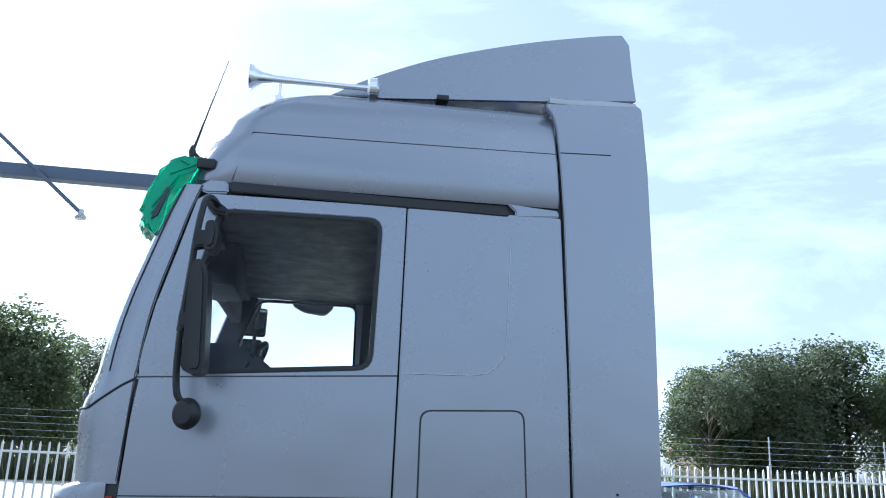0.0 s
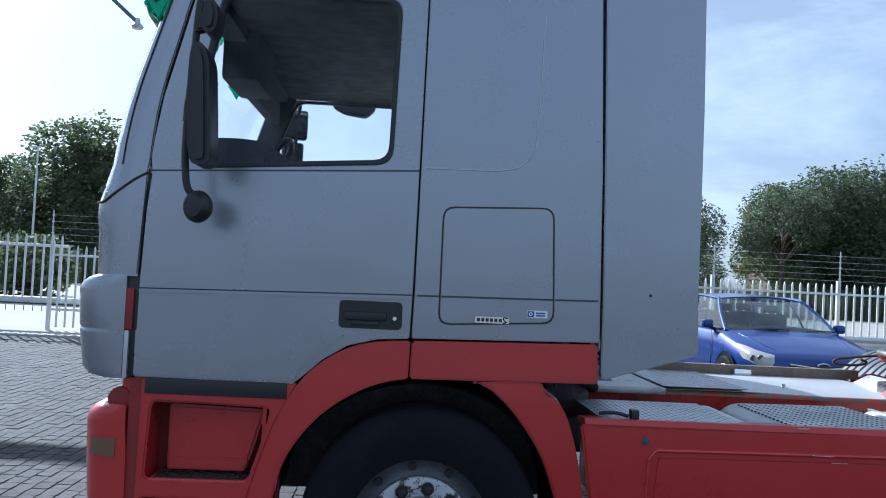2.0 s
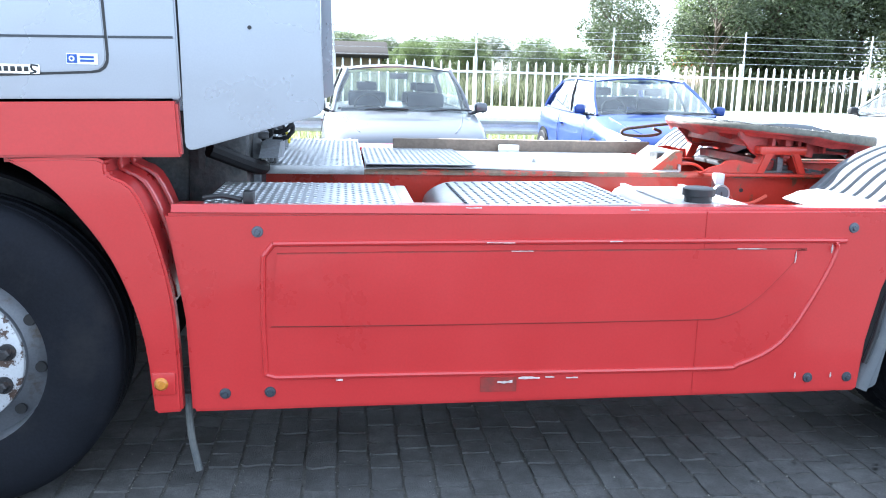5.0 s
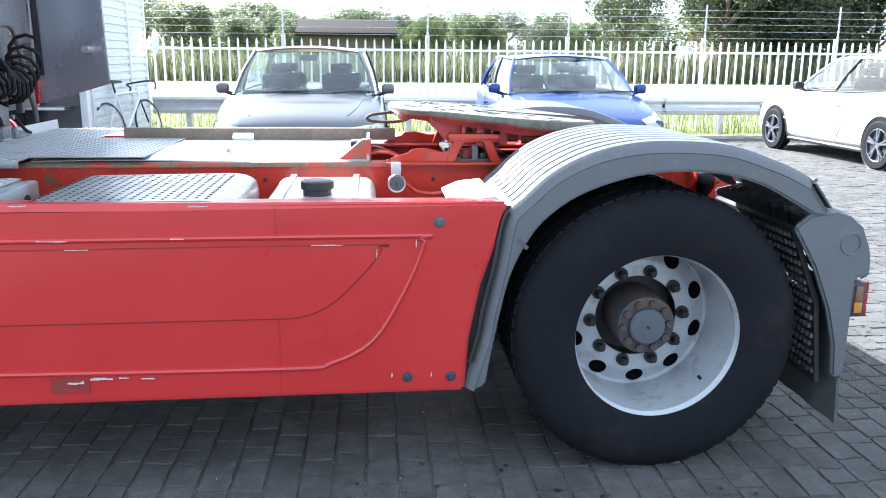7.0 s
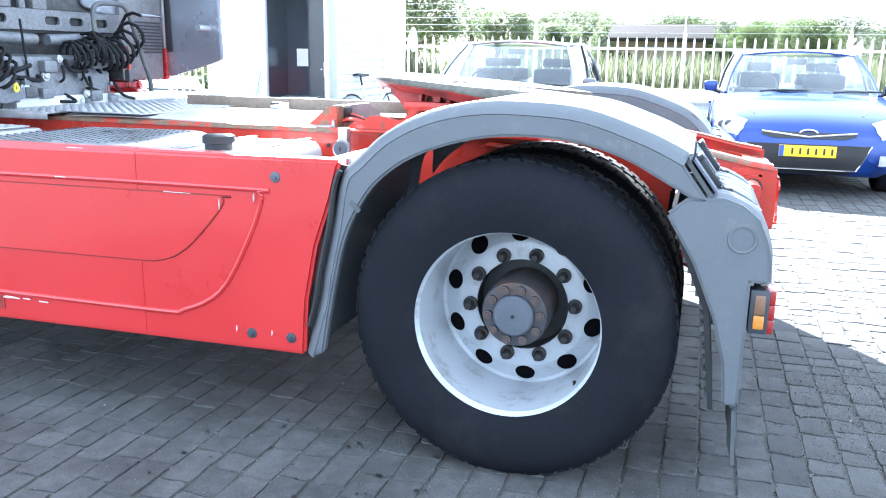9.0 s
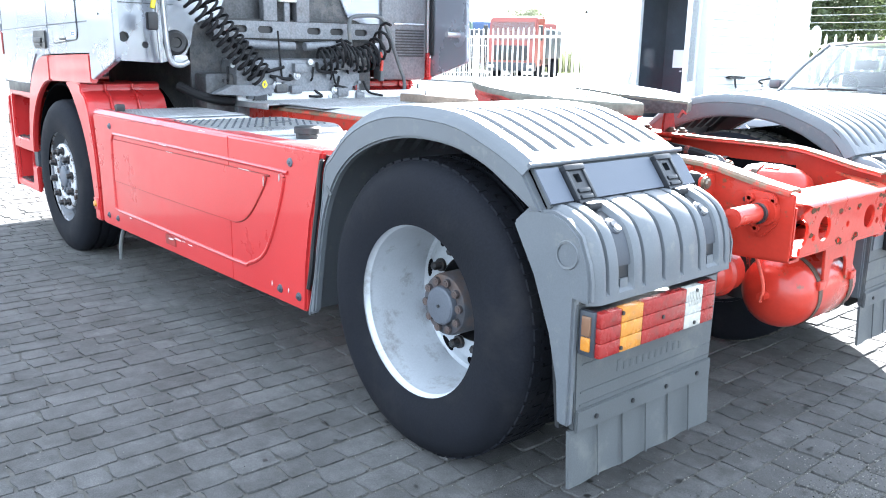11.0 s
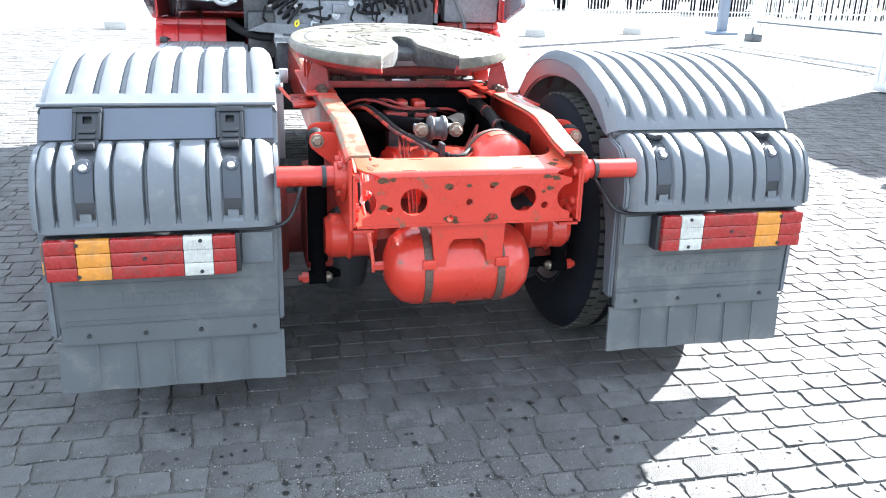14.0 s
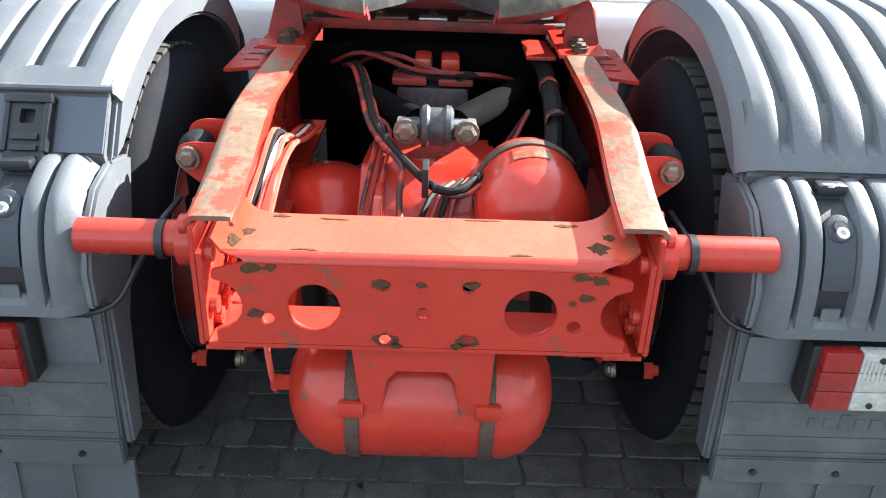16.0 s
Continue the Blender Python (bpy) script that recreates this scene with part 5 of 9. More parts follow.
def tail_lamp(fix, lefty):
    l = part("tail_lamp", fix(box((4.272, 0.030, 0.543), (4.318, 0.575, 0.668), 0.006)), BLACK, truck, "long tail lamp with red, amber and clear lenses")
    segs = ((0.026, 0.112, REDLENS), (0.112, 0.206, AMBER), (0.206, 0.410, REDLENS), (0.410, 0.495, WHITELENS), (0.495, 0.562, REDLENS))
    for y0, y1, m in segs:
        for k in range(3):
            z0 = 0.545 + k * 0.041
            part("lens", fix(box((4.300, y0, z0), (4.338, y1 - 0.0005, z0 + 0.0405), 0.004)), m, l)
    part("side_housing", fix(box((4.272, 0.018, 0.545), (4.322, 0.034, 0.668), 0.004)), LATCH, l)
    part("side_lens", fix(box((4.284, 0.012, 0.560), (4.312, 0.022, 0.598), 0.003)), AMBER, l)
    part("side_lens", fix(box((4.284, 0.012, 0.601), (4.312, 0.022, 0.655), 0.003)), bpy.data.materials["smoked_lens"], l)
    for k in range(9):
        part("lens_rib", fix(box((4.336, 0.420 + 0.008 * k, 0.612), (4.3395, 0.424 + 0.008 * k, 0.655))), WHITELENS, l)
    part("lamp_housing", fix(box((4.268, 0.578, 0.555), (4.274, 0.672, 0.655), 0.002)), GREYP, l)
    for y, z in ((0.115, 0.655), (0.115, 0.558), (0.30, 0.607), (0.46, 0.655), (0.46, 0.558)):
        part("lens_screw", fix(rod((4.336, y, z), (4.341, y, z), 0.006, 10)), BLACK, l)
    return l


for fix, clasps in ((lambda b: b, True), (lambda b: mirrored(b, 1.265), False)):
    mudguard(fix, clasps)
    tail_lamp(fix, True)

# --- chassis frame
CM = 1.265


def other(bm):
    return mirrored(bm, CM)


def same(bm):
    return bm


RAIL_TOP = [(0.70, 0.959), (3.35, 0.959), (3.5, 0.959), (3.62, 0.959), (3.74, 0.959), (3.88, 0.959), (3.98, 0.958), (4.05, 0.954), (4.11, 0.944), (4.17, 0.931), (4.23, 0.918), (4.29, 0.906), (4.385, 0.893)]
RAIL_BOT = [(4.385, 0.680), (4.20, 0.672), (4.05, 0.68), (3.9, 0.69), (3.7, 0.692), (3.5, 0.694), (3.2, 0.70), (0.70, 0.70)]


def bent(bm):
    """The rails spread a little ahead of the rear axle."""
    for v in bm.verts:
        k = min(1.0, max(0.0, (4.30 - v.co.x) / 0.5))
        v.co.y += 0.027 - 0.014 * k * k * (3 - 2 * k)
    return bm


def rail_other(bm):
    return mirrored(bm, 1.272)


for fix in (same, rail_other):
    rail = part("frame_rail", fix(bent(plate(RAIL_TOP + RAIL_BOT, 0.872, 0.882, bev=0.002))), RED_FRAME, truck, "red steel chassis rail")
    tops = [(x, z) for x, z in RAIL_TOP]
    tops = [(x, z + 0.006) for x, z in tops[:-1]] + [(4.368, 0.900)]
    rows = [[(x, y, z + dz) for x, z in tops] for y, dz in ((0.872, -0.012), (0.873, -0.005), (0.877, -0.001), (0.883, 0.0), (0.930, 0.0), (0.938, -0.001))]
    part("rail_flange", fix(bent(sheet(rows, thick=-0.009))), RED_WORN, rail, "worn upper flange with bare steel")
    part("flange_edge", fix(bent(pipe([(x, 0.9385, z - 0.005) for x, z in tops], 0.0045, 6, smoothing=1))), RED_FRAME, rail)
    rows = [[(x, y, z) for x, z in RAIL_BOT] for y in (0.882, 0.946)]
    part("rail_flange", fix(bent(sheet(rows, thick=0.008))), RED_FRAME, rail)
    for x, z in ((4.30, 0.865), (4.22, 0.860), (4.30, 0.80), (4.18, 0.80), (4.05, 0.85), (2.2, 0.90), (2.35, 0.90), (2.5, 0.84), (2.62, 0.90), (2.75, 0.86), (2.9, 0.90)):
        part("rail_hole", fix(bent(rod((x, 0.869, z), (x, 0.884, z), 0.009, 12))), BLACK, rail)
    for x in (2.28, 2.36, 2.52, 2.60, 2.68):
        part("flange_slot", fix(box((x, 0.895, 0.960), (x + 0.035, 0.91, 0.9695))), BLACK, rail)
# rear cross member
big = [circle(1.094, 0.768, 0.042, 28), circle(1.441, 0.768, 0.042, 28)]
small = [circle(1.205, 0.812, 0.010, 12), circle(1.340, 0.812, 0.010, 12), circle(1.268, 0.762, 0.011, 12), circle(1.208, 0.712, 0.010, 12),
         circle(1.340, 0.712, 0.010, 12), circle(1.512, 0.745, 0.011, 12), circle(1.02, 0.745, 0.010, 12)]
left_cut = [(0.935, 0.72)] + [(0.935 + 0.045 * math.cos(radians(a)), 0.768 + 0.045 * math.sin(radians(a))) for a in range(-80, 81, 20)] + [(0.935, 0.815)]
right_cut = [(1.598, 0.815)] + [(1.598 - 0.045 * math.cos(radians(a)), 0.768 + 0.045 * math.sin(radians(a))) for a in range(80, -81, -20)] + [(1.598, 0.72)]
face = [(0.935, 0.697)] + left_cut + [(0.935, 0.830), (0.99, 0.847), (1.54, 0.847), (1.598, 0.830)] + right_cut + [(1.598, 0.697)]
cm = part("cross_member", plate(face, 4.392, 4.402, "x", big + small, bev=0.0015), RED_FRAME, truck, "red rear cross member with round holes")
# top plate with filleted corners that run out along both rails, folded over a round edge
def fillet(cx, cy, r, a0, a1, n=7):
    return [(cx + r * math.cos(radians(a0 + (a1 - a0) * k / n)), cy + r * math.sin(radians(a0 + (a1 - a0) * k / n))) for k in range(n + 1)]


top_line = [(4.388, 0.950), (4.388, 1.585), (4.36, 1.612), (4.19, 1.612)] + fillet(4.215, 1.512, 0.072, 70, 0) + fillet(4.215, 1.028, 0.072, 0, -70) + [(4.19, 0.928), (4.36, 0.928)]
b = plate(top_line, -0.008, 0.0, "z")
for v in b.verts:
    v.co.z += 0.884 - 0.17 * max(0.0, v.co.x - 4.26) + 0.10 * max(0.0, 4.26 - v.co.x)
part("member_top", b, RED_TOP, cm)
rows = []
for k in range(7):
    t = radians(90 * k / 6)
    inset = 0.042 * (math.sin(t) ** 2)
    x_, z_ = 4.387 + 0.0155 * math.sin(t), 0.8462 + 0.0160 * math.cos(t)
    rows.append([(x_, 0.948 + inset, z_), (x_, 1.266, z_), (x_, 1.587 - inset, z_)])
part("member_fold", sheet(rows, thick=0.006), RED_FRAME, cm)
part("member_foot", box((4.28, 0.92, 0.690), (4.402, 1.61, 0.697)), RED_FRAME, cm)
CHIP = mat("chipped_to_bare_steel", (0.085, 0.045, 0.026), 0.8, 0.0, 0.4, 40, 0.4, 120, dirt=(0.045, 0.028, 0.018), dirt_amt=0.5, dirt_scale=40, spec=0.1)
rnd = random.Random(11)
# chips along the edges of the plate
for x, y, sx, sy in ((4.365, 0.965, 0.020, 0.016), (4.34, 0.985, 0.012, 0.012), (4.295, 1.03, 0.006, 0.020), (4.30, 1.12, 0.003, 0.03), (4.36, 1.545, 0.022, 0.022), (4.30, 1.50, 0.006, 0.022), (4.33, 1.565, 0.012, 0.012),
                     (4.384, 1.42, 0.004, 0.02), (4.384, 1.08, 0.003, 0.03), (4.292, 1.36, 0.002, 0.04)):
    pts = [(x + sx * rnd.uniform(0.4, 1) * math.cos(a), y + sy * rnd.uniform(0.4, 1) * math.sin(a)) for a in [2 * math.pi * k / 14 for k in range(14)]]
    b = plate(pts, 0.0, 0.0006, "z")
    for v in b.verts:
        v.co.z += 0.8843 - 0.17 * max(0.0, v.co.x - 4.26)
    part("paint_chip", b, CHIP, cm, smooth=0)
for y, z, s in ((1.208, 0.712, 0.024), (1.342, 0.714, 0.024), (1.200, 0.815, 0.018), (1.345, 0.817, 0.016), (1.525, 0.80, 0.018), (1.00, 0.755, 0.018), (1.545, 0.832, 0.020), (1.515, 0.837, 0.018), (1.00, 0.837, 0.020), (1.03, 0.839, 0.014), (1.265, 0.815, 0.012), (1.505, 0.79, 0.010), (1.225, 0.700, 0.012), (1.325, 0.703, 0.014)):
    pts = [(y + s * rnd.uniform(0.45, 1) * math.cos(a), z + s * 0.6 * rnd.uniform(0.45, 1) * math.sin(a)) for a in [2 * math.pi * k / 12 for k in range(12)]]
    part("rust_patch", plate(pts, 4.4025, 4.4035, "x", [circle(y, z, 0.0101, 10)] if s > 0.02 and z < 0.72 else ()), CHIP, cm, smooth=0)
for fix in (same, rail_other):
    part("member_gusset", fix(plate([(4.20, 0.874), (4.26, 0.874), (4.388, 0.852), (4.388, 0.69), (4.20, 0.69)], 0.910, 0.918)), RED_FRAME, cm)
    for x, z in ((4.36, 0.84), (4.36, 0.745), (4.29, 0.715), (4.24, 0.80), (4.34, 0.712)):
        part("gusset_bolt", fix(xf(nut_bm(0.010, 0.013, 0.015), pose(x, 0.9185, z, 0, 0, 180))), RED_FRAME, cm)
    tube = rod((4.295, 0.690, 0.832), (4.295, 0.899, 0.832), 0.031, 20)
    rod((4.30, 0.862, 0.832), (4.30, 0.900, 0.832), 0.044, 20, bm=tube)
    part("guard_tube", fix(tube), RED_FRAME, truck, "red round mudguard support tube")
    part("tube_flange", fix(plate(rounded([(4.22, 0.90), (4.33, 0.89), (4.345, 0.80), (4.29, 0.74), (4.23, 0.80)], 0.02), 0.883, 0.899, bev=0.004)), RED_FRAME, truck)
    for x, z in ((4.245, 0.87), (4.325, 0.87), (4.275, 0.775)):
        part("flange_bolt", fix(xf(nut_bm(0.010, 0.012, 0.014), pose(x, 0.883, z))), RED_FRAME, truck)
    part("cable_tie", fix(rod((4.30, 0.825, 0.832), (4.30, 0.838, 0.832), 0.034, 16)), BLACK, truck)
    # damper bracket and damper
    br = plate(rounded([(0.805, 0.922), (0.83, 0.932), (0.90, 0.930), (0.90, 0.80), (0.868, 0.83), (0.83, 0.862), (0.803, 0.885)], 0.016), 4.096, 4.106, "x", bev=0.003)
    plate(rounded([(0.805, 0.935), (0.83, 0.948), (0.90, 0.948), (0.90, 0.80), (0.868, 0.84), (0.83, 0.872), (0.803, 0.90)], 0.016), 4.010, 4.020, "x", bev=0.003, bm=br)
    box((4.012, 0.885, 0.80), (4.104, 0.897, 0.93), 0.0, br)
    part("damper_bracket", fix(br), RED_FRAME, truck)
    eye = lathe([(0.0, -0.037), (0.020, -0.037), (0.026, -0.032), (0.030, -0.018), (0.032, 0.0), (0.030, 0.018), (0.026, 0.032), (0.020, 0.037), (0.0, 0.037)], 24, axis="x", c=(4.058, 0.828, 0.906))
    part("damper_eye", fix(eye), WIRE_BLK, truck)
    part("damper_bolt", fix(xf(nut_bm(0.017, 0.020, 0.022), pose(4.106, 0.828, 0.904, 0, 0, 90))), STEEL_BOLT, truck)
    b = rod((4.056, 0.828, 0.89), (4.03, 0.828, 0.42), 0.026, 16)
    rod((4.053, 0.828, 0.80), (4.035, 0.828, 0.47), 0.034, 16, bm=b)
    part("damper", fix(b), SHADE_BLACK, truck)
    b = rod((4.03, 0.772, 0.405), (4.03, 0.795, 0.405), 0.020, 6)
    rod((4.03, 0.76, 0.405), (4.03, 0.772, 0.405), 0.012, 10, bm=b)
    part("damper_nut", fix(b), RED_FRAME, truck)
    part("damper_foot", fix(rod((4.03, 0.795, 0.405), (4.03, 0.855, 0.405), 0.024, 14)), SHADE_BLACK, truck)
    part("damper_pin", fix(xf(nut_bm(0.014, 0.022, 0.018), pose(4.03, 0.855, 0.405, 0, 0, 180))), STEEL_BOLT, truck)
    part("air_spring", fix(lathe([(0.0, 0.30), (0.08, 0.30), (0.09, 0.33), (0.10, 0.42), (0.11, 0.50), (0.105, 0.60), (0.08, 0.64), (0.0, 0.64)], 28, axis="z", c=(3.86, 0.93, 0.02))), BLACK, truck)
    part("spring_beam", fix(plate(rounded([(3.0, 0.36), (3.5, 0.40), (3.7, 0.40), (3.95, 0.36), (3.96, 0.41), (3.72, 0.47), (3.45, 0.47), (3.0, 0.42)], 0.03), 0.82, 0.92, bev=0.006)), SHADE_BLACK, truck)
    part("brake_chamber", fix(lathe([(0.0, 0.0), (0.06, 0.0), (0.075, 0.02), (0.075, 0.07), (0.085, 0.08), (0.075, 0.09), (0.075, 0.15), (0.05, 0.17), (0.0, 0.17)], 24, axis="y", c=(4.12, 0.845, 0.585))), RED_FRAME, truck)
    part("brake_drum", fix(lathe([(0.21, 0.62), (0.215, 0.64), (0.215, 0.70), (0.19, 0.74), (0.0, 0.74)], 40, c=(3.6, 0, 0.488))), RED_DARK, truck)
# bracket and air tank under the member
part("tank_bracket", plate([(1.15, 0.69), (1.39, 0.69), (1.385, 0.55), (1.335, 0.55), (1.325, 0.62), (1.31, 0.64), (1.225, 0.64), (1.21, 0.62), (1.20, 0.55), (1.165, 0.55)], 4.380, 4.390, "x", bev=0.002), RED_FRAME, truck)
TP = [(0.0, -0.245), (0.05, -0.240), (0.09, -0.222), (0.118, -0.192), (0.130, -0.155), (0.130, 0.155), (0.118, 0.192), (0.09, 0.222), (0.05, 0.240), (0.0, 0.245)]
tank = part("air_tank", lathe(TP, 48, c=(4.262, 1.266, 0.518)), RED_FRAME, truck, "red cylindrical air tank with dark straps")
for y in (1.148, 1.385):
    part("tank_strap", lathe([(0.1315, -0.013), (0.134, -0.012), (0.134, 0.012), (0.1315, 0.013)], 48, c=(4.262, y, 0.518)), RUST, tank)
    part("strap_clip", box((4.385, y - 0.022, 0.545), (4.398, y + 0.022, 0.575), 0.003), RED_FRAME, tank)
part("tank_fitting", rod((4.262, 0.985, 0.518), (4.262, 1.03, 0.518), 0.016, 6), RED_FRAME, tank)
b = pipe([(4.262, 0.99, 0.50), (4.27, 0.985, 0.56), (4.24, 0.97, 0.66), (4.2, 0.96, 0.72)], 0.006)
part("tank_pipe", b, WIRE_RED, tank)
part("drain_valve", rod((4.262, 1.26, 0.375), (4.262, 1.26, 0.39), 0.012, 8), RED_FRAME, tank)
tk2 = part("air_tank", lathe([(0.0, 0.17), (0.05, 0.165), (0.085, 0.145), (0.105, 0.11), (0.112, 0.07), (0.112, -0.05), (0.105, -0.085), (0.08, -0.10), (0.0, -0.11)], 40, axis="x", c=(4.00, 1.472, 0.792)), RED_FRAME, truck, "red cylindrical air tank between the rails")
part("tank_strap", lathe([(0.1135, -0.014), (0.116, -0.013), (0.116, 0.013), (0.1135, 0.014)], 40, axis="x", c=(3.97, 1.472, 0.792)), RUST, tk2)
part("tank_label", lathe([(0.1135, -0.03), (0.115, -0.028), (0.115, 0.028), (0.1135, 0.03)], 6, axis="x", c=(4.025, 1.472, 0.792), a0=75, a1=112), RED_WORN, tk2)

# axle with V-shaped link
ax = lathe([(0.0, -0.17), (0.10, -0.165), (0.17, -0.12), (0.20, -0.04), (0.20, 0.04), (0.17, 0.12), (0.10, 0.165), (0.0, 0.17)], 36, c=(3.60, 1.15, 0.50))
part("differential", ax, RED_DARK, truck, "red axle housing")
part("axle_saddle", plate(rounded([(3.48, 0.62), (3.98, 0.66), (3.98, 0.74), (3.86, 0.82), (3.60, 0.78), (3.46, 0.70)], 0.03), 1.12, 1.42, bev=0.015), RED_FRAME, truck)
part("link_bush", lathe([(0.0, -0.036), (0.034, -0.036), (0.044, -0.030), (0.046, -0.020), (0.040, -0.014), (0.040, 0.014), (0.046, 0.020), (0.044, 0.030), (0.034, 0.036), (0.0, 0.036)], 28, c=(3.86, 1.280, 0.895)), ENGINE, truck)
part("link_pin", box((3.835, 1.195, 0.878), (3.885, 1.365, 0.910), 0.008), HUBG, truck)
for y in (1.216, 1.344):
    part("link_bolt", xf(nut_bm(0.021, 0.024, 0.026), pose(3.886, y, 0.894, 0, 0, 90)), STEEL_BOLT, truck)
for s in (-1, 1):
    # arms coloured near-black to hold the shade below the coupling
    part("link_arm", rod((3.84, CM + 0.015 + 0.04 * s, 0.895), (3.25, CM + 0.30 * s, 0.84), 0.032, 14), SHADE_BLACK, truck)
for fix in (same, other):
    # added box on each side that blocks a sun patch on the paving
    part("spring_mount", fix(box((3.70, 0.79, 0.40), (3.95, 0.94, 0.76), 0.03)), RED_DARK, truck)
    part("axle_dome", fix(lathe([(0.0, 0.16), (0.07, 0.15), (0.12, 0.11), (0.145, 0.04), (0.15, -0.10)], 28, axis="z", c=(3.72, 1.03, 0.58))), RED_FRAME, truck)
# dark sheet added to hide the ground below the axle
part("axle_mud_plate", box((3.30, 0.95, 0.40), (3.72, 1.60, 0.42)), SHADE_BLACK, truck)
rt = plate(rounded([(1.35, 0.955), (2.85, 0.955), (2.88, 0.45), (1.32, 0.45)], 0.06), 1.74, 2.40, bev=0.04)
rtk = part("fuel_tank", rt, WHITE_ALU, truck, "large bright aluminium fuel tank")
for x in (1.55, 2.1, 2.65):
    part("tank_strap", box((x - 0.02, 1.73, 0.95), (x + 0.02, 2.41, 0.963), 0.003), ALU, rtk)
part("battery_box", box((0.75, 1.74, 0.45), (1.28, 2.40, 0.93), 0.03), BATT, truck)
part("gear_case", box((2.55, 1.05, 0.42), (3.35, 1.48, 0.78), 0.06), SHADE_BLACK, truck)
# member coloured near-black for the shade the coupling throws on it
part("mid_cross_member", plate([(0.89, 0.94), (1.64, 0.94), (1.64, 0.72), (0.89, 0.72)], 3.30, 3.31, "x", [circle(1.1, 0.83, 0.05), circle(1.43, 0.83, 0.05)]), SHADE_BLACK, truck)
# dark sheet added to keep sun patches off the ground underneath
part("chassis_cover", box((2.60, 0.95, 0.78), (3.30, 1.58, 0.80)), SHADE_BLACK, truck)
part("inner_web", box((3.28, 1.56, 0.70), (4.05, 1.575, 0.90)), SHADE_BLACK, truck)
part("valve_block", box((3.34, 1.17, 0.72), (3.44, 1.36, 0.86), 0.015), ENGINE, truck)
for k in range(5):
    part("casting_block", box((2.99 + 0.037 * k, 0.90 + 0.02 * (k % 2), 0.975), (3.018 + 0.037 * k, 0.96, 0.995 + 0.013 * ((k * 2) % 5)), 0.006), (ENGINE, RED_DARK, ENGINE_G, ENGINE, RED_DARK)[k], truck)
for k in range(4):
    part("cable", pipe([(2.58, 1.02 + 0.03 * k, 0.93), (2.63, 0.99 + 0.03 * k, 0.99 + 0.008 * k), (2.70, 0.97 + 0.03 * k, 1.005), (2.76, 0.99 + 0.02 * k, 0.98), (2.80, 1.02 + 0.02 * k, 0.94)], 0.007, 6), (WIRE_RED, RED_DARK, WIRE_BLK, WIRE_RED)[k], truck)
part("valve_cover", box((3.36, 1.16, 0.865), (3.45, 1.25, 0.885), 0.006), RED_DARK, truck)
part("valve_cover", box((3.36, 1.28, 0.865), (3.45, 1.37, 0.885), 0.006), RED_DARK, truck)
rnd = random.Random(5)
for k in range(7):
    y = 0.915 + 0.008 * k
    part("cable", pipe([(4.30, y + 0.01, 0.72 + 0.008 * k), (4.20, y + 0.015, 0.80 + rnd.uniform(-0.02, 0.02)), (4.05, y + 0.02, 0.86), (3.90, y + 0.02, 0.87 + rnd.uniform(-0.02, 0.02)), (3.70, y + 0.01, 0.80), (3.55, y + 0.02, 0.78)], 0.006 + 0.002 * (k % 2), 6), (WIRE_RED, WIRE_RED, WIRE_BLK, WHITE_ST, WIRE_RED, RED_FRAME, WIRE_RED)[k], truck)
LOOM = [(3.30, 1.03, 0.88), (3.45, 1.075, 0.915), (3.62, 1.11, 0.905), (3.78, 1.140, 0.885), (3.88, 1.175, 0.87), (3.97, 1.225, 0.85), (4.05, 1.28, 0.835), (4.065, 1.325, 0.835), (4.02, 1.365, 0.845), (3.96, 1.40, 0.83)]
part("wiring_loom", pipe(LOOM, 0.0085, 8), WIRE_BLK, truck, "black corrugated wiring loom")
part("wiring_loom", pipe([(x + 0.004, y + 0.012, z - 0.008) for x, y, z in LOOM], 0.0055, 8), OVERSPRAY, truck)
part("wiring_loom", pipe([(x - 0.006, y - 0.014, z - 0.006) for x, y, z in LOOM[:6]] + [(4.03, 1.21, 0.80), (4.10, 1.22, 0.74)], 0.007, 8), OVERSPRAY, truck)
for k in range(3):
    part("wiring_branch", pipe([(3.74, 1.135, 0.88), (3.80, 1.150 + 0.014 * k, 0.86), (3.92, 1.140 + 0.015 * k, 0.80), (4.06, 1.135 + 0.014 * k, 0.76), (4.12, 1.14 + 0.01 * k, 0.60), (4.13, 1.14, 0.50)], 0.005, 6), (OVERSPRAY, RED_DARK, OVERSPRAY)[k], truck)
for x, y, z in LOOM[2:9:2]:
    part("cable_tie", lathe([(0.009, -0.004), (0.0115, -0.003), (0.0115, 0.003), (0.009, 0.004)], 12, c=(x, y, z)), BLACK, truck)
part("loom_bracket", box((4.00, 1.255, 0.815), (4.06, 1.268, 0.875), 0.003), BLACK, truck)
part("axle_bracket", plate(rounded([(3.90, 0.70), (4.10, 0.66), (4.12, 0.76), (4.04, 0.80), (3.92, 0.80)], 0.03), 1.16, 1.175, bev=0.003), RED_FRAME, truck)
for k in range(4):
    part("air_line", pipe([(3.62, 1.50, 0.86), (3.78, 1.43 - 0.02 * k, 0.80 - 0.02 * k), (3.95, 1.33 - 0.015 * k, 0.79), (4.10, 1.30 - 0.02 * k, 0.72), (4.16, 1.26, 0.62)], 0.006, 6), (RED_DARK, WIRE_BLK)[k % 2], truck)
for k in range(6):
    o = rnd.uniform(-0.04, 0.04)
    part("cable", pipe([(3.30, 1.02 + o, 0.88), (3.38, 1.12 + o, 0.93), (3.42, 1.26 + o, 0.86 + abs(o)), (3.45, 1.38 + o, 0.90), (3.36, 1.50, 0.86)], 0.006, 6), (WIRE_BLK, WIRE_BLK, RED_DARK)[k % 3], truck)
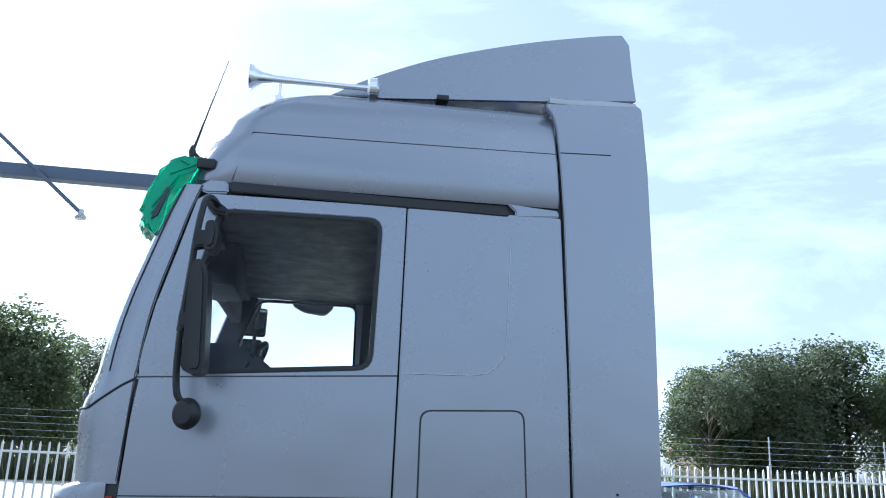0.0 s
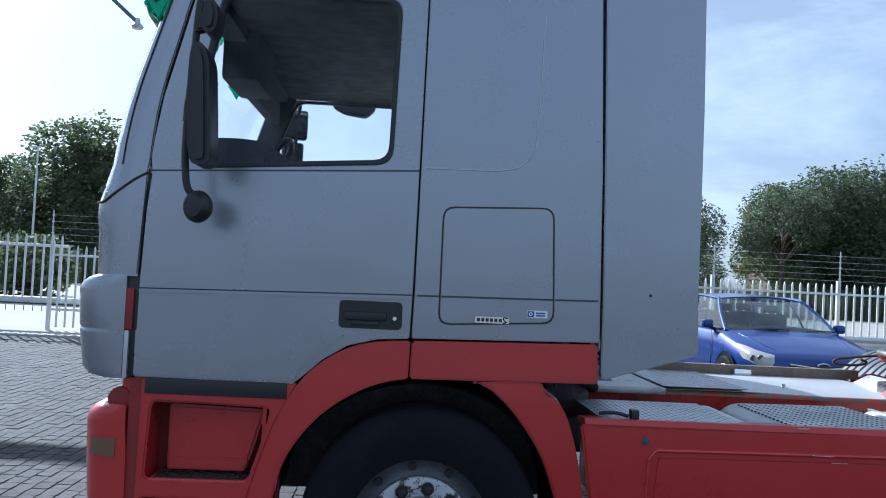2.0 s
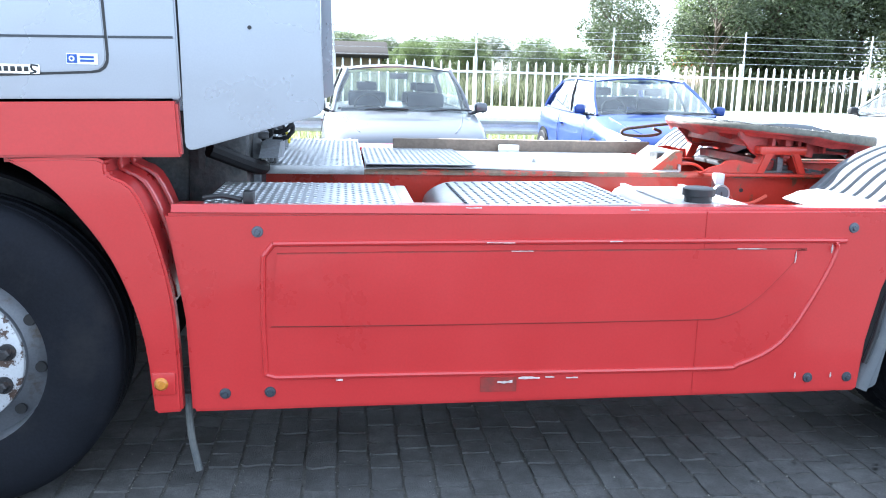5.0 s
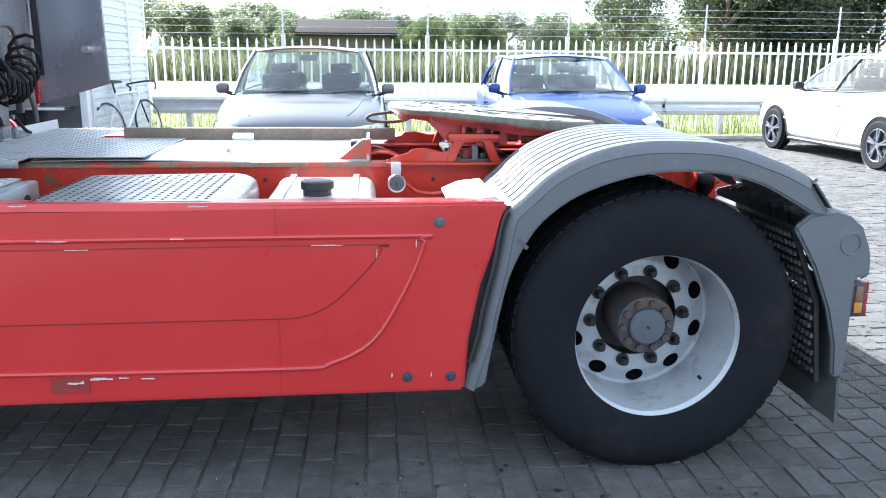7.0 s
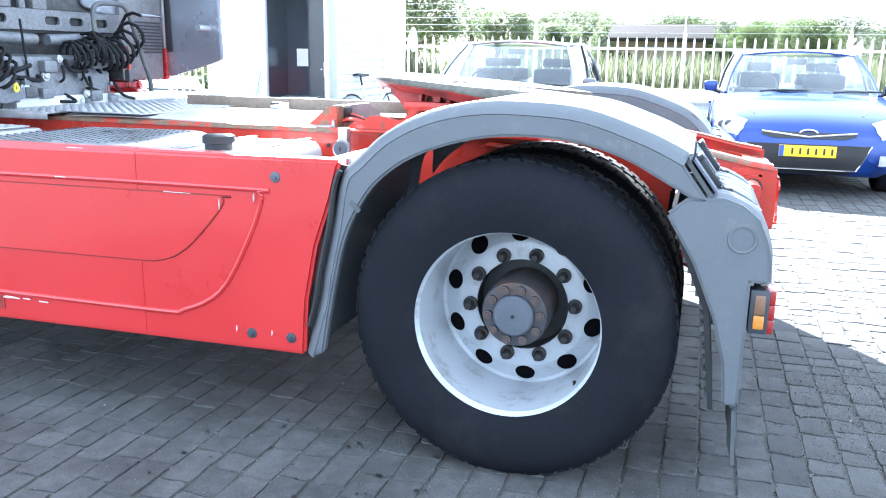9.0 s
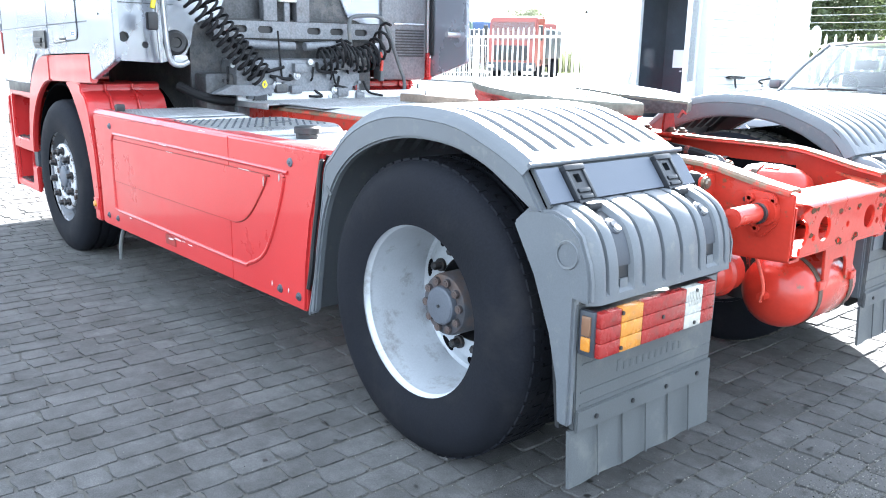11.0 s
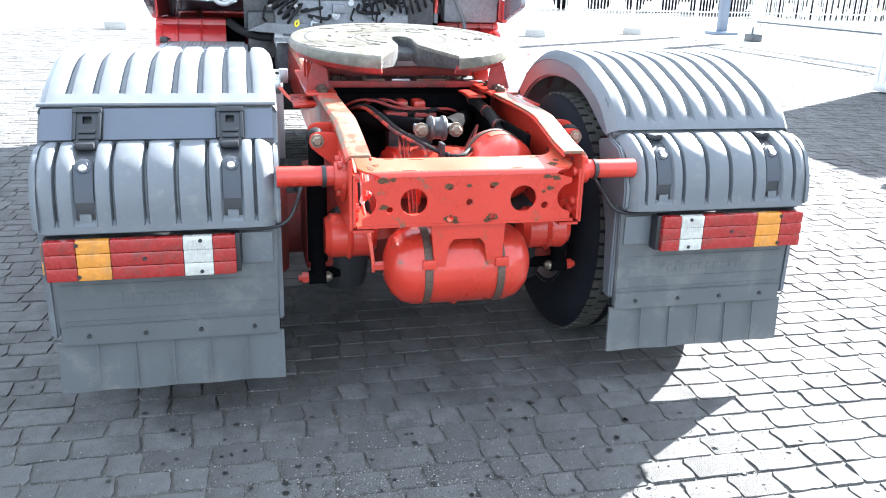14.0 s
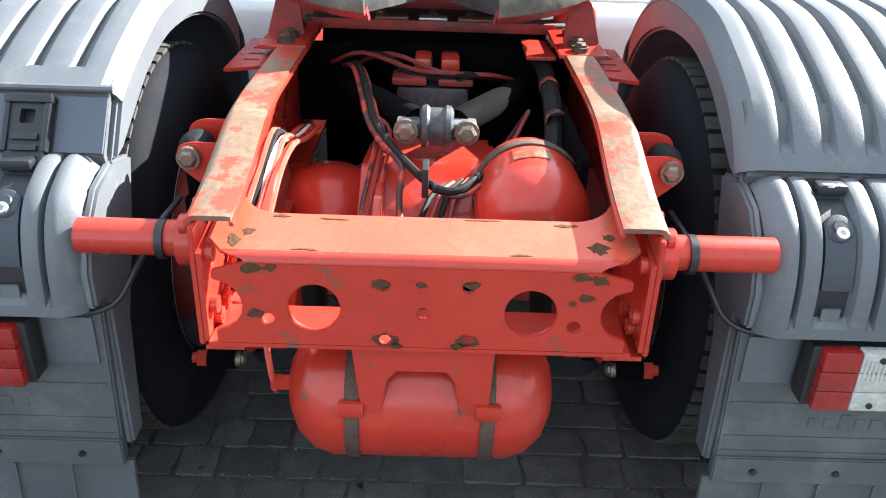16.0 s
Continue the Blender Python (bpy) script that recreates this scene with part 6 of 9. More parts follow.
HOSE = [(3.30, 1.548, 0.93), (3.52, 1.548, 0.915), (3.70, 1.546, 0.89), (3.84, 1.538, 0.82), (3.90, 1.53, 0.72)]
hose = part("wrapped_hose", pipe(HOSE, 0.022, 10), WIRE_BLK, truck)
for x, y, z in HOSE[:4]:
    part("hose_wrap", lathe([(0.0225, -0.012), (0.0245, -0.010), (0.0245, 0.010), (0.0225, 0.012)], 14, axis="x", c=(x + 0.06, y, z - 0.006)), OVERSPRAY, hose)

# --- fifth wheel on its pedestals
GREASE = mat("old_grease", (0.10, 0.095, 0.085), 0.35, 0.1, 0.4, 14, 0.5, 60, dirt=(0.30, 0.29, 0.26), dirt_amt=0.5, dirt_scale=16)
FWT = pose(3.195, CM - 0.004, 1.152, 0, 4.4, 0)
R5 = 0.466
disc = []
for k in range(61):
    a = radians(19 + (360 - 38) * k / 60)
    disc.append((R5 * 1.02 * math.cos(a), R5 * math.sin(a)))
THROAT = [(0.30, -0.085), (0.17, -0.040), (0.02, -0.042), (-0.035, -0.03), (-0.05, 0.0), (-0.035, 0.03), (0.02, 0.042), (0.17, 0.040), (0.30, 0.085)]
disc += THROAT
fwp = part("fifth_wheel", xf(plate(disc, -0.004, 0.012, "z", bev=0.004), FWT), STEEL_GREASE, truck, "greasy steel fifth wheel coupling plate")
rim, roll = [], []
for k in range(81):
    a = radians(19 + (360 - 38) * k / 80)
    c, s = math.cos(a), math.sin(a)
    low = 0.030 + 0.026 * math.exp(-((c - 0.18) / 0.34) ** 2) + 0.026 * math.exp(-((c + 0.93) / 0.06) ** 2)
    drop = 0.012 + 0.024 * max(0.0, c) ** 0.5
    roll.append([(R5 * 1.012 * c, R5 * 0.992 * s, 0.0115), (R5 * 1.024 * c, R5 * 1.004 * s, 0.006), (R5 * 1.032 * c, R5 * 1.010 * s, -drop * 0.5), (R5 * 1.028 * c, R5 * 1.006 * s, -drop)])
    low = max(low, drop + 0.026)
    rim.append([(R5 * 1.026 * c, R5 * 1.004 * s, -drop + 0.001), (R5 * 1.015 * c, R5 * 0.995 * s, -drop - 0.008), (R5 * 0.985 * c, R5 * 0.975 * s, -0.6 * low), (R5 * 0.955 * c, R5 * 0.95 * s, -low)])
part("plate_skirt", xf(sheet(rim, thick=0.010), FWT), COUPLING, fwp)
part("rolled_rim", xf(sheet(roll, thick=0.006), FWT), STEEL_GREASE, fwp)
ends = [disc[0], disc[60]]
skirt = [[(x, y * g_, z * (0.5 if x > 0.4 else 1.0 if x < 0.25 else 0.75)) for z, g_ in ((0.0105, 1.0), (-0.03, 1.03), (-0.075, 1.08))] for x, y in [ends[1]] + THROAT + [ends[0]]]
# throat walls in dark oily metal, which also paints their shadow
part("throat_skirt", xf(sheet(skirt, thick=0.006), FWT), ENGINE, fwp, "oily throat of the coupling with its shade painted in")
for s in (-1, 1):
    y = 0.335 * s
    side = plate(rounded([(-0.31, -0.014), (-0.305, -0.050), (-0.275, -0.070), (-0.235, -0.110), (-0.19, -0.128), (-0.01, -0.122), (0.03, -0.088), (0.20, -0.080), (0.27, -0.058), (0.30, -0.014)], 0.012), y - 0.010, y + 0.010,
                 holes=[circle(-0.135, -0.062, 0.014)], bev=0.004)
    cast = part("side_casting", xf(side, FWT), COUPLING, fwp, "oily red side casting under the plate")
    for x, d, w in ((-0.165, 0.125, 0.008), (-0.095, 0.118, 0.016), (-0.045, 0.112, 0.007), (0.005, 0.105, 0.018), (0.075, 0.080, 0.007)):
        part("casting_fin", xf(box((x - w, y + (0.008 if s > 0 else -0.050), -d), (x + w, y + (0.050 if s > 0 else -0.008), -0.016), 0.004), FWT), COUPLING, cast)
    part("casting_recess", xf(box((0.09, min(y, y + 0.014 * s), -0.070), (0.24, max(y, y + 0.014 * s), -0.030), 0.004), FWT), ENGINE, cast)
    part("casting_bolt", xf(lathe([(0.0, 0.018), (0.012, 0.018), (0.016, 0.012), (0.016, 0.0)], 14, c=(-0.135, y + 0.010 * s, -0.062)), FWT), RUST, cast)
    part("plate_rib", xf(plate([(-0.34, -0.014), (-0.30, -0.055), (-0.14, -0.09), (0.10, -0.09), (0.20, -0.06), (0.36, -0.03), (0.37, -0.014)], 0.15 * s - 0.010, 0.15 * s + 0.010), FWT), COUPLING, fwp)
part("cross_rib", xf(box((-0.25, -0.32, -0.085), (-0.235, 0.32, -0.016)), FWT), COUPLING, fwp)
rnd = random.Random(17)
for _ in range(46):
    a, q = rnd.uniform(0.5, 5.8), 0.44 * math.sqrt(rnd.uniform(0.1, 1))
    sx, sy, th = rnd.uniform(0.012, 0.06), rnd.uniform(0.006, 0.02), a + 1.57 + rnd.uniform(-0.4, 0.4)
    o = []
    for k in range(10):
        t = 2 * math.pi * k / 10
        u, v = sx * rnd.uniform(0.6, 1) * math.cos(t), sy * rnd.uniform(0.6, 1) * math.sin(t)
        o.append((q * math.cos(a) + u * math.cos(th) - v * math.sin(th), q * math.sin(a) + u * math.sin(th) + v * math.cos(th)))
    if all(abs(y) > 0.06 or x < -0.08 for x, y in o):
        part("grease_smear", xf(plate(o, 0.0122, 0.0122 + rnd.uniform(0.001, 0.004), "z"), FWT), GREASE, fwp)
for r in (0.40, 0.19):
    arc = [[(q * math.cos(radians(a)), q * math.sin(radians(a)), 0.0125) for q in (r, r + 0.008)] for a in range(40, 321, 7)]
    part("grease_groove", xf(sheet(arc, thick=0.001), FWT), ENGINE, fwp)
# near-black plate added to cover the lit ground ahead of the axle
part("cross_plate", box((3.165, 0.95, 0.50), (3.195, 1.58, 0.958), 0.004), SHADE_BLACK, fwp)
part("cross_tube", box((3.02, 0.93, 0.990), (3.08, 1.61, 1.030), 0.012), COUPLING, fwp)
part("lock_jaw", xf(box((-0.12, -0.14, -0.07), (0.10, 0.14, -0.03), 0.01), FWT), ENGINE, fwp)
b = pipe([(2.90, 1.66, 1.148), (2.80, 1.67, 1.137), (2.71, 1.675, 1.124), (2.645, 1.68, 1.115), (2.618, 1.68, 1.098), (2.645, 1.685, 1.082), (2.74, 1.69, 1.078), (2.81, 1.685, 1.087), (2.83, 1.68, 1.102), (2.79, 1.68, 1.118)], 0.008)
part("release_handle", b, RUST, fwp, "rusty bent release handle")
for fix in (same, other):
    ped = plate(rounded([(2.945, 0.972), (2.990, 1.085), (3.135, 1.085), (3.185, 0.972), (3.145, 0.972), (3.108, 1.058), (3.025, 1.058), (2.985, 0.972)], 0.012), 0.862, 0.93, bev=0.006)
    box((2.96, 0.86, 1.055), (3.18, 0.96, 1.095), 0.015, ped)
    box((2.70, 0.835, 0.964), (3.52, 0.955, 0.976), 0.003, ped)
    p = part("coupling_pedestal", fix(ped), RED_FRAME, fwp, "red cast coupling pedestal")
    part("mounting_angle", fix(plate([(2.70, 0.975), (2.74, 1.000), (2.79, 1.012), (2.81, 1.028), (2.86, 1.034), (2.93, 1.018), (2.965, 1.02), (2.965, 0.975)], 0.868, 0.878, bev=0.003)), RED_FRAME, p)
    part("mounting_angle", fix(box((3.30, 0.80, 0.925), (3.56, 0.865, 0.937), 0.003)), RED_FRAME, p)
    for x in (3.43, 3.487, 3.30):
        part("mounting_bolt", fix(xf(nut_bm(0.016, 0.022, 0.022), pose(x, 0.90, 0.976, 90, 0, 0) @ pose(0, 0, 0, 180, 0, 0))), RUST, p)
    part("pedestal_side", fix(plate(rounded([(0.84, 0.976), (0.935, 0.976), (0.925, 1.06), (0.90, 1.085), (0.872, 1.085)], 0.01), 3.40, 3.412, "x")), COUPLING, p)
    part("slotted_angle", fix(plate([(3.32, 0.868), (3.60, 0.868), (3.64, 0.78), (3.32, 0.78)], 0.9375, 0.9455, "z", [rrect(3.36 + 0.06 * k, 0.805, 3.375 + 0.06 * k, 0.845, 0.005) for k in range(4)])), RED_FRAME, p)
b = box((2.98, 0.90, 0.966), (3.23, 1.63, 0.985), 0.004)
part("mounting_plate", b, ENGINE, fwp)
part("plate_lip", box((3.226, 0.93, 0.960), (3.236, 1.60, 0.988), 0.003), COUPLING, fwp)
for y in (0.985, 1.02, 1.11, 1.26, 1.36, 1.48, 1.53):
    part("plate_bolt", xf(nut_bm(0.010, 0.016, 0.014), pose(3.15, y, 0.985, -90, 0, 0)), (RUST, STEEL_BOLT)[int(y * 100) % 2], fwp)
for y0, y1 in ((1.10, 1.19), (1.22, 1.30), (1.33, 1.46)):
    part("plate_clip", box((3.18, y0, 0.985), (3.225, y1, 0.994), 0.003), (ALU, RED_WORN)[int(y0 * 10) % 2], fwp)
part("relay_valve", box((3.30, 1.215, 0.885), (3.40, 1.262, 0.925), 0.012), RED_FRAME, truck, "red valve block between the rails")
part("relay_valve", box((3.30, 1.285, 0.885), (3.40, 1.335, 0.925), 0.012), RED_FRAME, truck)
part("rail_shelf", box((3.28, 1.50, 0.946), (3.47, 1.575, 0.956), 0.002), RED_FRAME, truck)

# --- decks, boxes and tanks between cab and coupling
def tread_bm(x0, y0, x1, y1, z, nx, ny):
    """Chequer plate: a sheet with small raised lozenges, turned by turns."""
    b = box((x0, y0, z - 0.006), (x1, y1, z), 0.002)
    for i in range(nx):
        for j in range(ny):
            cx, cy = x0 + (x1 - x0) * (i + 0.5) / nx, y0 + (y1 - y0) * (j + 0.5) / ny
            a = 0.75 if (i + j) % 2 else -0.75
            c, s = math.cos(a), math.sin(a)
            L, Wd = 0.013, 0.004
            vs = [b.verts.new((cx + c * u - s * v, cy + s * u + c * v, z + h)) for u, v, h in ((-L, 0, 0), (0, -Wd, 0), (L, 0, 0), (0, Wd, 0), (0, 0, 0.003))]
            for k in range(4):
                b.faces.new((vs[k], vs[(k + 1) % 4], vs[4]))
    return b


deck = part("deck_plate", tread_bm(0.845, 0.80, 1.255, 2.30, 0.992, 17, 56), ALU, truck, "aluminium chequer plate catwalk")
part("deck_lip", box((0.845, 0.794, 0.962), (1.255, 0.802, 0.996), 0.001), ALU, deck)
part("deck_ridge", plate([(0.848, 0.99), (0.858, 1.04), (0.868, 1.04), (0.872, 0.99)], 0.80, 2.30), WHITE_ALU, deck)
rows = []
for k in range(15):
    x = 1.262 + (2.62 - 1.262) * k / 14
    sag = 0.005 * math.sin(k * 0.45)
    rows.append([(x, 0.90, 0.978 + sag), (x, 1.0, 0.990 + sag * 0.8), (x, 1.27, 0.998), (x, 1.655, 0.992)])
part("deck_sheet", sheet(rows, thick=0.004), WHITE_ALU, truck, "plain bright aluminium cover sheet")
part("deck_plate", tread_bm(1.264, 0.868, 1.72, 1.655, 1.0005, 19, 30), ALU, truck, "aluminium chequer plate cover")
part("deck_bolt", rod((2.02, 1.1, 0.99), (2.02, 1.1, 1.008), 0.010, 10), ALU, truck)
part("side_plank", box((1.42, 1.64, 0.99), (2.76, 1.675, 1.05), 0.006), DARKWOOD, truck, "brown edge board beside the catwalk")
part("deck_latch", box((1.95, 1.60, 0.99), (2.06, 1.66, 1.03), 0.01), CHROME, truck)
part("side_step", tread_bm(0.74, 0.03, 1.345, 0.60, 0.952, 24, 22), ALU, truck, "aluminium chequer plate step")
part("step_box", box((0.78, 0.04, 0.55), (1.40, 0.62, 0.942), 0.02), ALU, truck)
part("step_bracket", box((0.865, 0.05, 0.952), (0.90, 0.10, 0.992), 0.008), BLACK, truck)
part("step_bracket", pipe([(0.74, 0.10, 0.965), (0.80, 0.09, 0.972), (0.86, 0.08, 0.962)], 0.008), BLACK, truck)
bb = plate(rounded([(1.48, 0.90), (1.56, 0.950), (2.14, 0.957), (2.20, 0.93), (2.20, 0.55), (1.47, 0.55)], 0.04), 0.05, 0.70, bev=0.015)
bc = part("battery_box", bb, BATT, truck, "worn perforated grey battery box cover")
b = bmesh.new()
for i in range(17):
    for j in range(15):
        x, y = 1.57 + i * 0.034, 0.10 + j * 0.038 + (i % 2) * 0.019
        z = 0.9505 + 0.0121 * (x - 1.56)
        rod((x, y, z - 0.004), (x, y, z + 0.0012), 0.0062, 8, bm=b)
part("perforation", b, LATCH, bc)["kind"] = "stuff"
part("box_end", box((1.36, 0.06, 0.80), (1.405, 0.60, 0.945), 0.01), ALU, truck)
for y in (0.15, 0.32, 0.48):
    part("box_slot", rod((1.404, y, 0.88), (1.408, y, 0.88), 0.03, 16), BLACK, truck)
ft = plate(rounded([(2.27, 0.930), (2.65, 0.930), (2.69, 0.50), (2.25, 0.50)], 0.05), 0.12, 0.78, bev=0.03)
ftk = part("fuel_tank", ft, WHITE_ALU, truck, "bright aluminium fuel tank")
for x in (2.33, 2.58):
    part("tank_strap", box((x - 0.012, 0.11, 0.925), (x + 0.012, 0.79, 0.937), 0.003), ALU, ftk)
part("filler_cap", lathe([(0.0, 0.06), (0.05, 0.06), (0.058, 0.055), (0.058, 0.03), (0.050, 0.028), (0.050, -0.03)], 28, axis="z", c=(2.452, 0.325, 0.923)), BLACK, ftk, "black screw filler cap")
g = part("pressure_gauge", lathe([(0.0, -0.012), (0.030, -0.012), (0.036, -0.014), (0.038, 0.0), (0.036, 0.012)], 28, c=(2.742, 0.752, 0.904)), ALU, truck, "round white pressure gauge")
part("gauge_face", lathe([(0.0, -0.0145), (0.029, -0.0145)], 24, c=(2.742, 0.752, 0.904)), GREYP, g)
part("gauge_needle", box((2.738, 0.735, 0.893), (2.742, 0.737, 0.912)), BLACK, g)
part("gauge_bracket", box((2.72, 0.76, 0.92), (2.76, 0.80, 0.985), 0.005), ALU, g)
part("hose", pipe([(2.78, 0.76, 0.90), (2.83, 0.80, 0.86), (2.92, 0.83, 0.85), (3.0, 0.85, 0.88)], 0.008), WIRE_RED, truck)
wp = plate(rounded([(2.90, 0.915), (2.97, 0.945), (3.06, 0.955), (3.06, 0.92), (2.92, 0.90)], 0.015), 0.12, 0.55, bev=0.008)
part("guard_front_plate", wp, WHITE_ALU, truck)
part("deck_end_plate", plate([(0.92, 0.965), (1.45, 0.965), (1.45, 1.0), (1.30, 1.06), (1.02, 1.06), (0.92, 1.0)], 2.62, 2.632, "x"), ALU, truck)
part("coupling_plate", plate(rounded([(2.48, 0.96), (2.60, 1.06), (2.64, 1.065), (2.64, 0.96)], 0.01), 0.93, 1.0, bev=0.004), RED_WORN, truck)
part("switch_box", box((2.55, 1.0, 0.985), (2.64, 1.10, 1.05), 0.012), BLACK, truck)

# --- back of the cab: wall panels, hoses, pipes and the gear under it
bw = part("rear_corner_panel", plate(rounded([(0.04, 1.235), (0.40, 1.215), (0.55, 1.245), (0.60, 1.33), (0.62, 1.45), (0.78, 1.50), (0.92, 1.80), (0.92, 2.30), (0.04, 2.30)], 0.03), 0.672, 0.690, "x",
          [circle(0.195, 1.362, 0.030, 18), circle(0.318, 1.318, 0.020, 16)], bev=0.004), SILVER, truck, "silver lower corner of the cab's back")
part("hole_plug", box((0.662, 0.15, 1.29), (0.672, 0.36, 1.41)), BLACK, bw)
part("crease", box((0.690, 0.06, 1.55), (0.694, 0.50, 1.555)), LATCH, bw)
part("rear_corner_panel", plate(rounded([(2.46, 1.235), (2.0, 1.30), (1.85, 1.50), (1.75, 1.52), (1.62, 1.80), (1.62, 2.30), (2.46, 2.30)], 0.03), 0.672, 0.690, "x", bev=0.004), SILVER, truck)
part("tilt_actuator", lathe([(0.0, 0.012), (0.028, 0.012), (0.032, 0.022), (0.055, 0.026), (0.070, 0.018), (0.075, 0.0)], 28, axis="x", c=(0.692, 0.50, 1.335)), BLACK, truck)
part("actuator_bracket", plate(rounded([(0.46, 1.205), (0.56, 1.215), (0.55, 1.26), (0.47, 1.26)], 0.01), 0.70, 0.74, "x", bev=0.004), ALU, truck)
part("silver_pipe", pipe([(0.80, 0.385, 1.95), (0.80, 0.39, 1.60), (0.80, 0.402, 1.32), (0.80, 0.425, 1.225), (0.80, 0.48, 1.205), (0.80, 0.53, 1.225)], 0.017, 10), ALU, truck, "bent aluminium pipe")
part("silver_pipe", pipe([(0.79, 0.355, 1.95), (0.79, 0.358, 1.45), (0.79, 0.368, 1.22)], 0.010, 8), ALU, truck)
part("yellow_coupling", pipe([(0.84, 0.36, 1.75), (0.85, 0.33, 1.62), (0.86, 0.305, 1.52)], 0.014, 8), YELLOW, truck)
part("coupling_head", box((0.83, 0.27, 1.40), (0.88, 0.33, 1.50), 0.014), BLACK, truck)


def coil(p, q, r, turns, wire, sag=0.0):
    """A spiral hose from p to q."""
    p, q = Vector(p), Vector(q)
    d = (q - p).normalized()
    u = d.orthogonal().normalized()
    v = d.cross(u)
    pts = []
    n = turns * 10
    for k in range(n + 1):
        t = k / n
        a = 2 * math.pi * turns * t
        pts.append(p.lerp(q, t) + Vector((0, 0, -sag * 4 * t * (1 - t))) + (u * math.cos(a) + v * math.sin(a)) * r)
    return pipe(pts, wire, 6, smoothing=1)


part("spiral_hose", coil((0.88, 0.40, 1.72), (0.92, 0.93, 1.12), 0.050, 17, 0.010, 0.02), WIRE_BLK, truck, "black spiral air hose")
part("spiral_hose", coil((0.86, 0.52, 1.75), (0.90, 0.97, 1.17), 0.045, 15, 0.009, 0.03), WIRE_BLK, truck, "black spiral air hose")
part("hose_tag", pipe([(0.94, 0.955, 1.115), (0.95, 0.96, 1.09), (0.95, 0.945, 1.075), (0.95, 0.935, 1.09), (0.945, 0.945, 1.11)], 0.006, 6), YELLOW, truck, "yellow hose tag")
part("spiral_hose", coil((0.86, 1.55, 1.32), (0.88, 1.95, 1.42), 0.085, 9, 0.010, 0.12), WIRE_BLK, truck, "black spiral cable")
part("spiral_hose", coil((0.86, 1.40, 1.25), (0.88, 1.62, 1.30), 0.075, 5, 0.009, 0.02), WIRE_BLK, truck, "black spiral cable")
beam = plate(rounded([(0.72, 1.37), (1.98, 1.38), (1.98, 1.485), (0.72, 1.475)], 0.01), 0.74, 0.755, "x", [rrect(y, 1.405, y + 0.105, 1.448, 0.02) for y in (0.84, 1.02, 1.38, 1.56, 1.76)], bev=0.003)
part("cab_cross_beam", beam, ENGINE_G, truck, "grey pressed cross beam with oval slots")
part("beam_back", box((0.72, 0.72, 1.36), (0.735, 1.98, 1.49)), BLACK, truck)
for y in (1.06, 1.30):
    part("wall_bracket", box((0.70, y, 1.48), (0.76, y + 0.10, 1.85), 0.01), ENGINE_G, truck)
part("plate_lamp", box((0.74, 1.17, 1.60), (0.77, 1.30, 1.68), 0.01), WHITELENS, truck)
part("lamp_stem", box((0.74, 1.21, 1.48), (0.76, 1.25, 1.60), 0.005), ENGINE_G, truck)
part("dark_wall", box((0.645, 0.60, 1.0), (0.668, 1.95, 2.30)), ENGINE, truck)
part("stay_tube", rod((0.80, 0.90, 1.335), (0.80, 1.25, 1.325), 0.028, 14), ENGINE_G, truck)
part("stay_tube", rod((0.80, 1.33, 1.325), (0.80, 1.62, 1.34), 0.028, 14), ENGINE_G, truck)
part("gearbox", box((0.62, 0.80, 0.70), (0.86, 1.74, 1.25), 0.05), ENGINE_G, truck)
part("gearbox_side", box((0.60, 0.62, 0.85), (0.82, 0.84, 1.16), 0.03), ENGINE, truck)
rnd = random.Random(21)
for k in range(46):
    y, z = rnd.uniform(0.70, 1.76), rnd.uniform(1.0, 1.26)
    s = rnd.uniform(0.012, 0.045)
    if k % 3 == 0:
        o = xf(nut_bm(s * 0.5, s * 0.6, s * 0.7), pose(0.868, y, z, 0, 0, 90))
        part("gear_bolt", o, (ENGINE_G, ALU, ENGINE)[k % 2], truck)
    elif k % 3 == 1:
        part("gear_fitting", box((0.85, y - s, z - s * 0.7), (0.88 + s * 0.5, y + s, z + s * 0.7), s * 0.25), (ENGINE, ENGINE_G)[k % 2], truck)
    else:
        z2 = min(1.27, z + rnd.uniform(-0.12, 0.12))
        part("gear_hose", pipe([(0.86, y, z), (0.90, y + rnd.uniform(-0.04, 0.04), (z + z2) / 2 - 0.02), (0.87, y + rnd.uniform(-0.16, 0.16), z2)], rnd.uniform(0.005, 0.012), 6), (WIRE_BLK, ENGINE_G, WIRE_BLK)[k % 3], truck)
part("dip_stick", rod((0.87, 1.12, 1.05), (0.86, 1.10, 1.42), 0.006, 8), WIRE_BLK, truck)
part("gear_shelf", plate([(0.62, 1.04), (0.74, 1.09), (1.02, 1.09), (1.02, 1.04), (0.90, 1.02)], 0.86, 0.93, "x"), ENGINE_G, truck)
part("breather_hose", pipe([(0.70, 0.50, 1.08), (0.80, 0.58, 1.03), (0.85, 0.68, 1.0), (0.86, 0.78, 0.99)], 0.028, 10), WIRE_BLK, truck)
grab = pipe([(0.84, 1.68, 1.03), (0.83, 1.675, 1.30), (0.82, 1.67, 1.47), (0.82, 1.70, 1.525), (0.82, 1.80, 1.54), (0.82, 1.92, 1.535), (0.82, 1.985, 1.47), (0.81, 2.10, 1.22), (0.81, 2.15, 1.11), (0.81, 2.155, 0.99)], 0.014, 10)
part("grab_rail", grab, GREYD, truck, "grey bent grab rail")
part("rail_socket", box((0.81, 1.655, 0.985), (0.86, 1.705, 1.08), 0.008), RED_DARK, truck)
part("red_coupling", pipe([(0.82, 1.93, 1.30), (0.825, 1.94, 1.24), (0.825, 1.935, 1.17)], 0.012, 8), RED_FRAME, truck)
